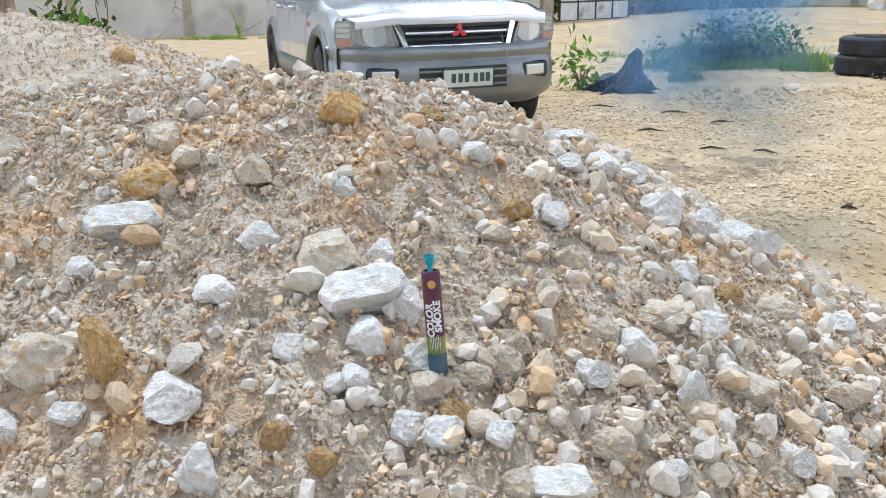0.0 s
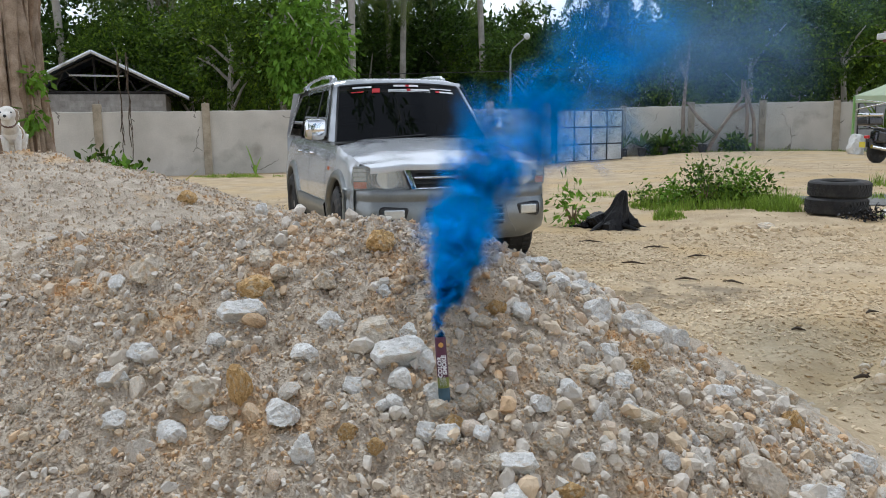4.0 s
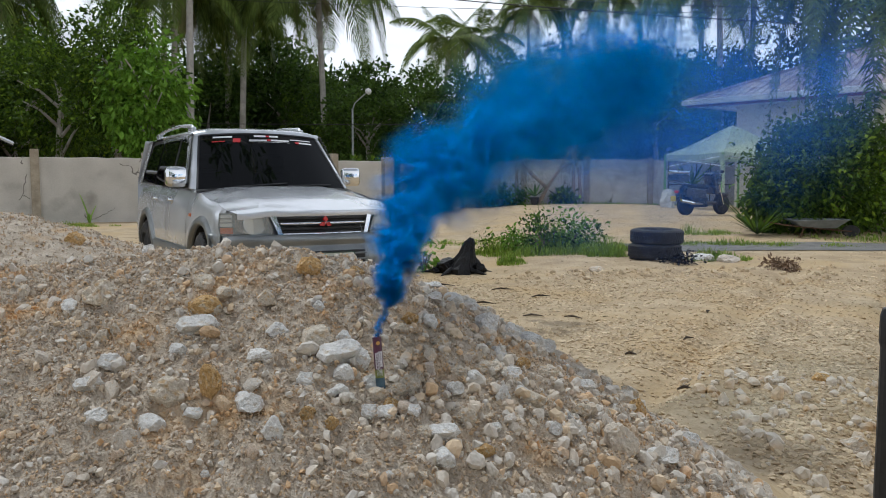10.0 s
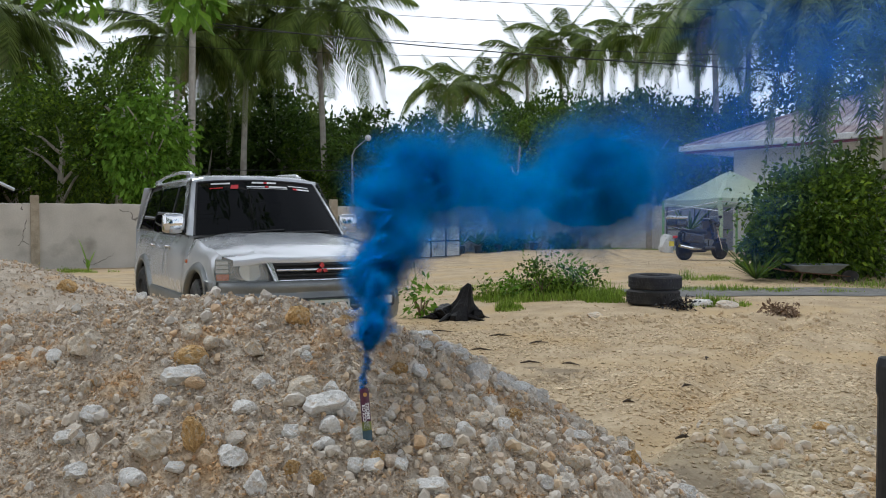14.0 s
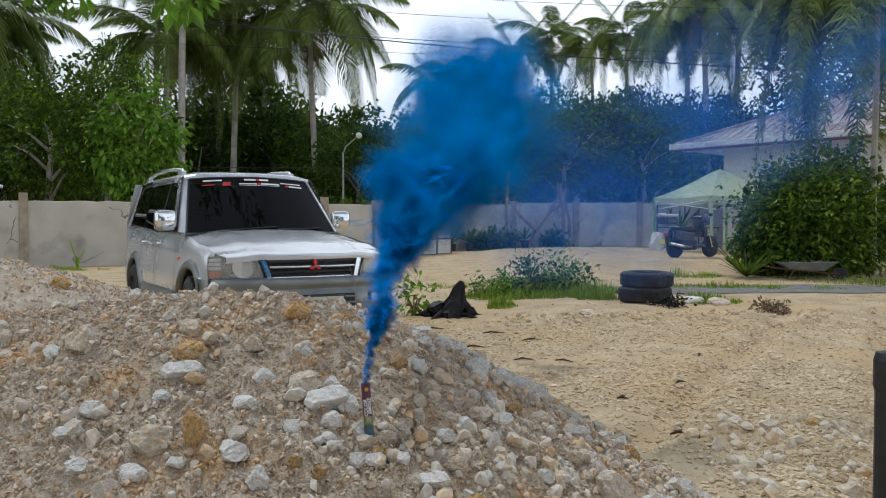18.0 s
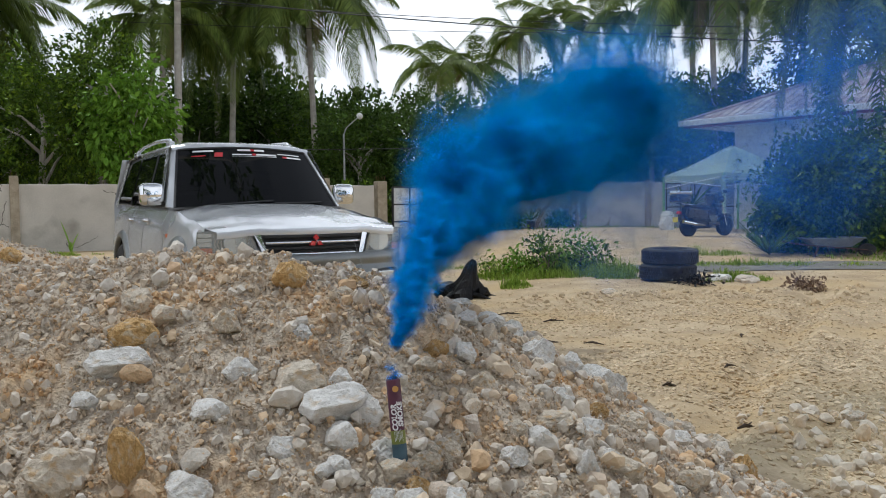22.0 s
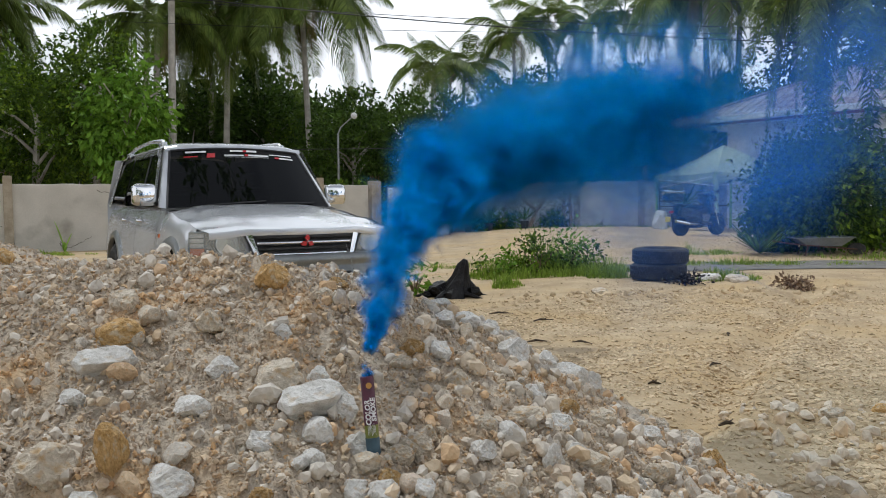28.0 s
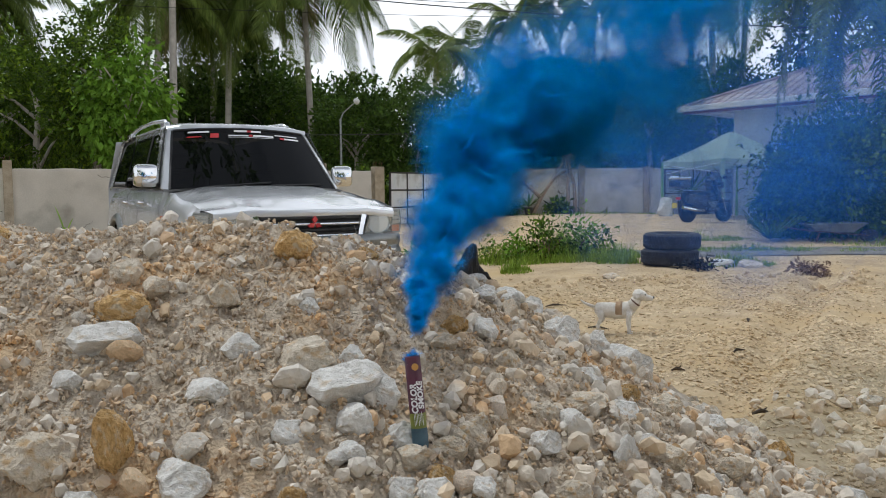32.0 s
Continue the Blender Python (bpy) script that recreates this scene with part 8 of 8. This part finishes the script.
haze_at(0, (1.09, 4.31, 2.97, 0.254), (1.85, 5.18, 3.04, 0.292), (1.25, 3.93, 3.03, 0.229), (2.74, 6.29, 3.68, 0.367))
haze_at(1, (1.38, 4.27, 3.61, 0.275), (2.17, 5.16, 3.72, 0.313), (1.56, 3.91, 3.66, 0.250), (3.11, 6.24, 4.46, 0.390))
haze_at(2, (1.30, 4.22, 3.69, 0.287), (2.09, 5.12, 3.84, 0.325), (1.51, 3.84, 3.63, 0.262), (3.02, 6.18, 4.51, 0.403))
haze_at(3, (1.08, 4.06, 3.28, 0.291), (1.85, 4.96, 3.45, 0.329), (1.31, 3.70, 3.27, 0.266), (2.79, 5.99, 3.99, 0.408))
haze_at(4, (0.71, 3.66, 2.72, 0.329), (1.46, 4.51, 2.89, 0.409), (0.84, 3.27, 2.71, 0.301), (2.17, 5.38, 3.23, 0.455))
haze_at(7, (0.92, 3.43, 1.99, 0.431), (1.55, 4.19, 1.95, 0.481), (0.58, 2.89, 1.40, 0.364), (2.08, 4.94, 2.15, 0.577))
haze_at(9, (1.47, 3.26, 2.03, 0.468), (2.01, 3.87, 1.72, 0.483), (1.22, 2.79, 1.37, 0.332), (2.64, 4.54, 1.99, 0.578))
haze_at(11, (1.72, 3.25, 1.92, 0.464), (2.27, 3.88, 1.80, 0.479), (1.12, 2.76, 1.28, 0.329), (2.91, 4.55, 2.21, 0.574))
haze_at(13, (1.75, 3.19, 2.11, 0.499), (2.43, 3.83, 2.29, 0.518), (1.31, 2.75, 1.52, 0.361), (3.17, 4.49, 2.70, 0.573))
haze_at(16.5, (1.36, 3.15, 1.67, 0.465), (2.09, 3.79, 2.04, 0.559), (0.85, 2.71, 1.38, 0.329), (2.94, 4.45, 2.34, 0.663))
haze_at(19, (1.32, 3.14, 1.62, 0.427), (2.15, 3.79, 1.94, 0.597), (0.91, 2.71, 1.40, 0.311), (3.13, 4.45, 2.32, 0.660))
haze_at(21, (1.65, 3.18, 1.61, 0.414), (2.26, 3.81, 1.49, 0.469), (1.09, 2.74, 1.29, 0.291), (2.89, 4.48, 2.04, 0.605))
haze_at(23, (1.42, 3.16, 1.52, 0.425), (2.08, 3.79, 1.36, 0.450), (0.88, 2.72, 1.21, 0.276), (2.63, 4.45, 2.05, 0.582))
haze_at(25, (1.53, 3.16, 1.50, 0.430), (2.18, 3.78, 1.33, 0.454), (0.99, 2.72, 1.22, 0.279), (2.70, 4.44, 1.94, 0.588))
haze_at(28, (1.66, 3.16, 1.49, 0.434), (2.28, 3.78, 1.39, 0.423), (1.11, 2.72, 1.24, 0.254), (2.84, 4.43, 1.97, 0.592))
haze_at(30, (1.85, 3.16, 1.50, 0.462), (2.29, 3.76, 1.23, 0.420), (1.34, 2.73, 1.27, 0.307), (2.79, 4.44, 2.21, 0.588))
haze_at(32, (1.73, 3.17, 1.41, 0.444), (2.16, 3.77, 1.12, 0.372), (1.10, 2.73, 1.20, 0.294), (2.64, 4.46, 2.07, 0.570))
NOZZLE = FLARE @ Vector((0, 0, FLARE_H))
SMOKE_PIECES = []       # object, share along the plume, sideways offset, spin


def along(t, s):
    """Centre and radius of the plume at a share s of its length (0 at the nozzle, 6 at the end)."""
    pts = [(*NOZZLE, 0.010)] + list(PLUME[t])
    k = min(5, int(s))
    f = s - k
    p0, p1, p2, p3 = pts[max(0, k - 1)], pts[k], pts[k + 1], pts[min(6, k + 2)]
    out = []
    for a, b, c, d in zip(p0, p1, p2, p3):
        out.append(b + 0.5 * f * (c - a + f * (2 * a - 5 * b + 4 * c - d + f * (3 * (b - c) + d - a))))
    return Vector(out[:3]), max(0.008, out[3])


rq = random.Random(99)
PLAN = [(0.0, 2.0, 34, DENSE, (0.007, 0.021), 0.55), (1.0, 2.0, 20, DENSE, (0.022, 0.038), 0.70), (2.0, 3.0, 28, DENSE, (0.038, 0.064), 0.70),
        (3.0, 4.0, 34, DENSE, (0.064, 0.115), 0.75), (4.0, 5.0, 28, MEDIUM, (0.12, 0.18), 0.85), (5.0, 6.0, 22, MEDIUM, (0.18, 0.28), 0.95)]
for s0, s1, count, meshes, (ra, rb), wide in PLAN:
    for k in range(count):
        s = s0 + (s1 - s0) * (k + 0.5) / count
        ob = link("smoke_puff", meshes[rq.randrange(len(meshes))])
        size = ra + (rb - ra) * (s - s0) / (s1 - s0)
        size *= rq.uniform(0.85, 1.2)
        ob.scale = (size, size, size * rq.uniform(0.9, 1.25))
        tagged(ob, "billow of vivid blue smoke from the flare", "smoke", "blue smoke plume")
        off = Vector((rq.uniform(-1, 1), rq.uniform(-1, 1), rq.uniform(-1, 1))) * wide
        SMOKE_PIECES.append((ob, s, off, rq.uniform(-1, 1), size))
WISP_PIECES, HAZE_PIECES = [], []
for k in range(30):
    kind = (0, 1, 2, 3, 3, 3)[k % 6]
    ob = link("smoke_wisp", WISP[k % 2])
    size = (0.08, 0.16, 0.18, 0.42)[kind] * rq.uniform(0.8, 1.2)
    ob.scale = (size, size, size)
    tagged(ob, "thin grey-blue wisp of fuse smoke", "smoke", "thin smoke wisps")
    WISP_PIECES.append((ob, kind, Vector((rq.uniform(-1, 1), rq.uniform(-1, 1), rq.uniform(-1, 1))) * 0.8, rq.uniform(-1, 1)))
for k in range(24):
    ob = link("smoke_haze", THIN[k % 3])
    size = 0.46 * rq.uniform(0.8, 1.25)
    ob.scale = (size, size, size)
    tagged(ob, "faint veil of blue smoke drifting off", "smoke", "thin smoke wisps")
    HAZE_PIECES.append((ob, k % 4, Vector((rq.uniform(-1, 1), rq.uniform(-1, 1), rq.uniform(-1, 1))) * 0.85, rq.uniform(-1, 1)))


def piece_rows(s, off, spin, size):
    rows = []
    wait = Vector((NOZZLE.x, NOZZLE.y, 0.45 if s < 2 else 0.30 if s < 3 else -0.9))
    first = 2.75 + 0.09 * s if s < 2 else 3.0 + 0.12 * (s - 2)
    if s >= 3:
        wait = Vector((0.3, 1.3, -1.2))
    # most of the far billows only form after the first seconds
    if (s >= 4 and spin > -0.6) or (s >= 3 and spin > 0.1):
        first = 4.6
        wait = Vector((4.2, 1.2, -1.3))
    turn = lambda t: Euler((0.35 * spin * t, 0.75 * t * (0.6 + 0.4 * spin), 0.25 * t)).to_matrix().to_4x4()
    for t in (0.0, 1.0, 2.0, 3.2 if first > 4 else first):
        rows.append((t, Matrix.Translation(wait) @ turn(t)))
    if first > 4:
        for t in (4.0, first):
            rows.append((t, Matrix.Translation((3.7, 1.6, 2.9)) @ turn(t)))
    times = sorted(PLUME)
    for i, t in enumerate(times):
        if t == 3.0 and s >= 2.2:
            continue
        se = s
        c, r = along(t, se)
        while r < 0.95 * size and se < 5.8:      # a broad billow drifts on to where the plume is broad
            se += 0.1
            c, r = along(t, se)
        sway = Vector((math.sin(2.1 * t + 5 * s), math.sin(1.7 * t + 3 * s + 1), math.cos(2.4 * t + 4 * s))) * 0.18
        if t <= first:
            continue
        rows.append((t, Matrix.Translation(c + (off + sway) * r) @ turn(t)))
    return rows


def loose_rows(table, k, off, spin, until=32.0):
    rows = []
    for t in sorted(table):
        x, y, z, r = table[t][k]
        rows.append((t, Matrix.Translation(Vector((x, y, z)) + off * r) @ Euler((0.2 * spin * t, 0.3 * t, 0.1 * t)).to_matrix().to_4x4()))
    return rows


def motions():
    for ob, s, off, spin, size in SMOKE_PIECES:
        walk(ob, piece_rows(s, off, spin, size))
    for ob, k, off, spin in WISP_PIECES:
        rows = loose_rows(WISPS, k, off, spin)
        last = rows[-1][1].translation
        # the wisps drift up and away with the wind once the blue smoke starts
        for t, d in ((4.0, (0.6, 0.7, 0.45)), (6.0, (1.6, 1.6, 1.0)), (10.0, (3.0, 4.0, 2.4)), (32.0, (9.0, 16.0, 7.0))):
            rows.append((t, Matrix.Translation(last + Vector(d)) @ Euler((0.1 * spin, 0.3 * t ** 0.5, 0)).to_matrix().to_4x4()))
        walk(ob, rows)
    for ob, k, off, spin in HAZE_PIECES:
        walk(ob, loose_rows(HAZE, k, off, spin))
    other_motions()


# fuse and flame of the flare
fuse = thing("fuse_paper", "teal twisted paper fuse at the top of the flare", "fuse")
bm = bmesh.new()
rows = []
for j in range(7):
    z = 0.024 * j / 6
    w = (0.0035, 0.0030, 0.0026, 0.0036, 0.0052, 0.0060, 0.0056)[j]
    rows.append([(w * math.cos(2 * math.pi * k / 10 + 0.5 * j) * (1 + 0.25 * (k % 2)), w * math.sin(2 * math.pi * k / 10 + 0.5 * j) * (1 + 0.25 * (k % 2)), z) for k in range(11)])
loft(bm, rows)
part("paper_twist", bm, M_FUSE, fuse)
M_FLAME = bpy.data.materials.new("flame")
M_FLAME.use_nodes = True
M_FLAME.node_tree.nodes["Principled BSDF"].inputs["Base Color"].default_value = (0.9, 0.5, 0.2, 1)
M_FLAME.node_tree.nodes["Principled BSDF"].inputs["Emission Color"].default_value = (1.0, 0.62, 0.28, 1)
M_FLAME.node_tree.nodes["Principled BSDF"].inputs["Emission Strength"].default_value = 2.6
flame = thing("flame", "small orange flame on the flare's mouth", "flame")
bm = bmesh.new()
lathe(bm, [(0.0025, 0.0), (0.0048, 0.008), (0.0045, 0.018), (0.0028, 0.032), (0.0004, 0.044)], 12)
part("flame_tongue", bm, M_FLAME, flame)


def other_motions():
    # the fuse burns down into the tube, then the flame stands on it until the smoke bursts out
    inside = FLARE @ Matrix.Translation((0, 0, FLARE_H - 0.075))
    mouth = FLARE @ Matrix.Translation((0, 0, FLARE_H - 0.004))
    walk(fuse, [(0.0, mouth), (0.6, mouth), (0.9, FLARE @ Matrix.Translation((0, 0, FLARE_H - 0.010))), (1.2, FLARE @ Matrix.Translation((0, 0, FLARE_H - 0.028))), (1.5, inside), (32.0, inside)])
    lean = pose(0, 0, 0, 0, -9, 0)
    rows = [(0.0, inside), (1.4, inside), (1.6, FLARE @ Matrix.Translation((0, 0, FLARE_H - 0.02))), (1.8, mouth @ lean), (2.0, mouth @ pose(0, 0, 0, 0, -12, 30)), (2.2, mouth @ pose(0, 0, 0, 3, -7, 60)), (2.5, FLARE @ Matrix.Translation((0, 0, FLARE_H - 0.03))), (2.7, inside), (32.0, inside)]
    walk(flame, rows)
    # the puppy stands on the back heap, trots off behind it and comes out past the front heap
    def stand(x, y, turn, lift=0.0):
        return pose(x, y, terrain(x, y) + lift - 0.004, 0, 0, turn)
    route = [(0.0, stand(-4.10, 2.70, -20)), (2.0, stand(-3.72, 2.66, -25)), (2.7, stand(-3.36, 2.62, -50)), (3.2, stand(-3.30, 2.60, -55)), (4.0, stand(-3.34, 2.61, -55)), (7.0, stand(-3.36, 2.62, -48)), (8.5, stand(-3.6, 2.9, 60)), (11.0, stand(-3.6, 4.1, 80)), (14.0, stand(-3.5, 4.6, 20)),
             (18.0, stand(-2.7, 4.35, -20)), (26.0, stand(-2.2, 4.2, -20)), (29.0, stand(-1.2, 3.75, -12)), (30.0, stand(-0.45, 4.6, 30)), (31.0, stand(0.30, 5.20, -8)), (31.5, stand(0.72, 5.13, -14)), (32.0, stand(1.20, 5.04, -14))]
    walk(dog, route)
    for k, (lg, at) in enumerate(LEGS):
        rows = [(0.0, Matrix.Translation(at)), (7.0, Matrix.Translation(at))]
        t = 29.0
        rows.append((t, Matrix.Translation(at)))
        while t < 31.9:
            t += 0.2
            sw = 26 * math.sin(2 * math.pi * (t / 0.8) + (math.pi if k in (1, 2) else 0))
            rows.append((round(t, 2), Matrix.Translation(at) @ pose(0, 0, 0, 0, sw, 0)))
        walk(lg, rows)
    walk(TAIL, [(0.0, TAIL.matrix_basis.copy()), (32.0, TAIL.matrix_basis.copy())])


motions()
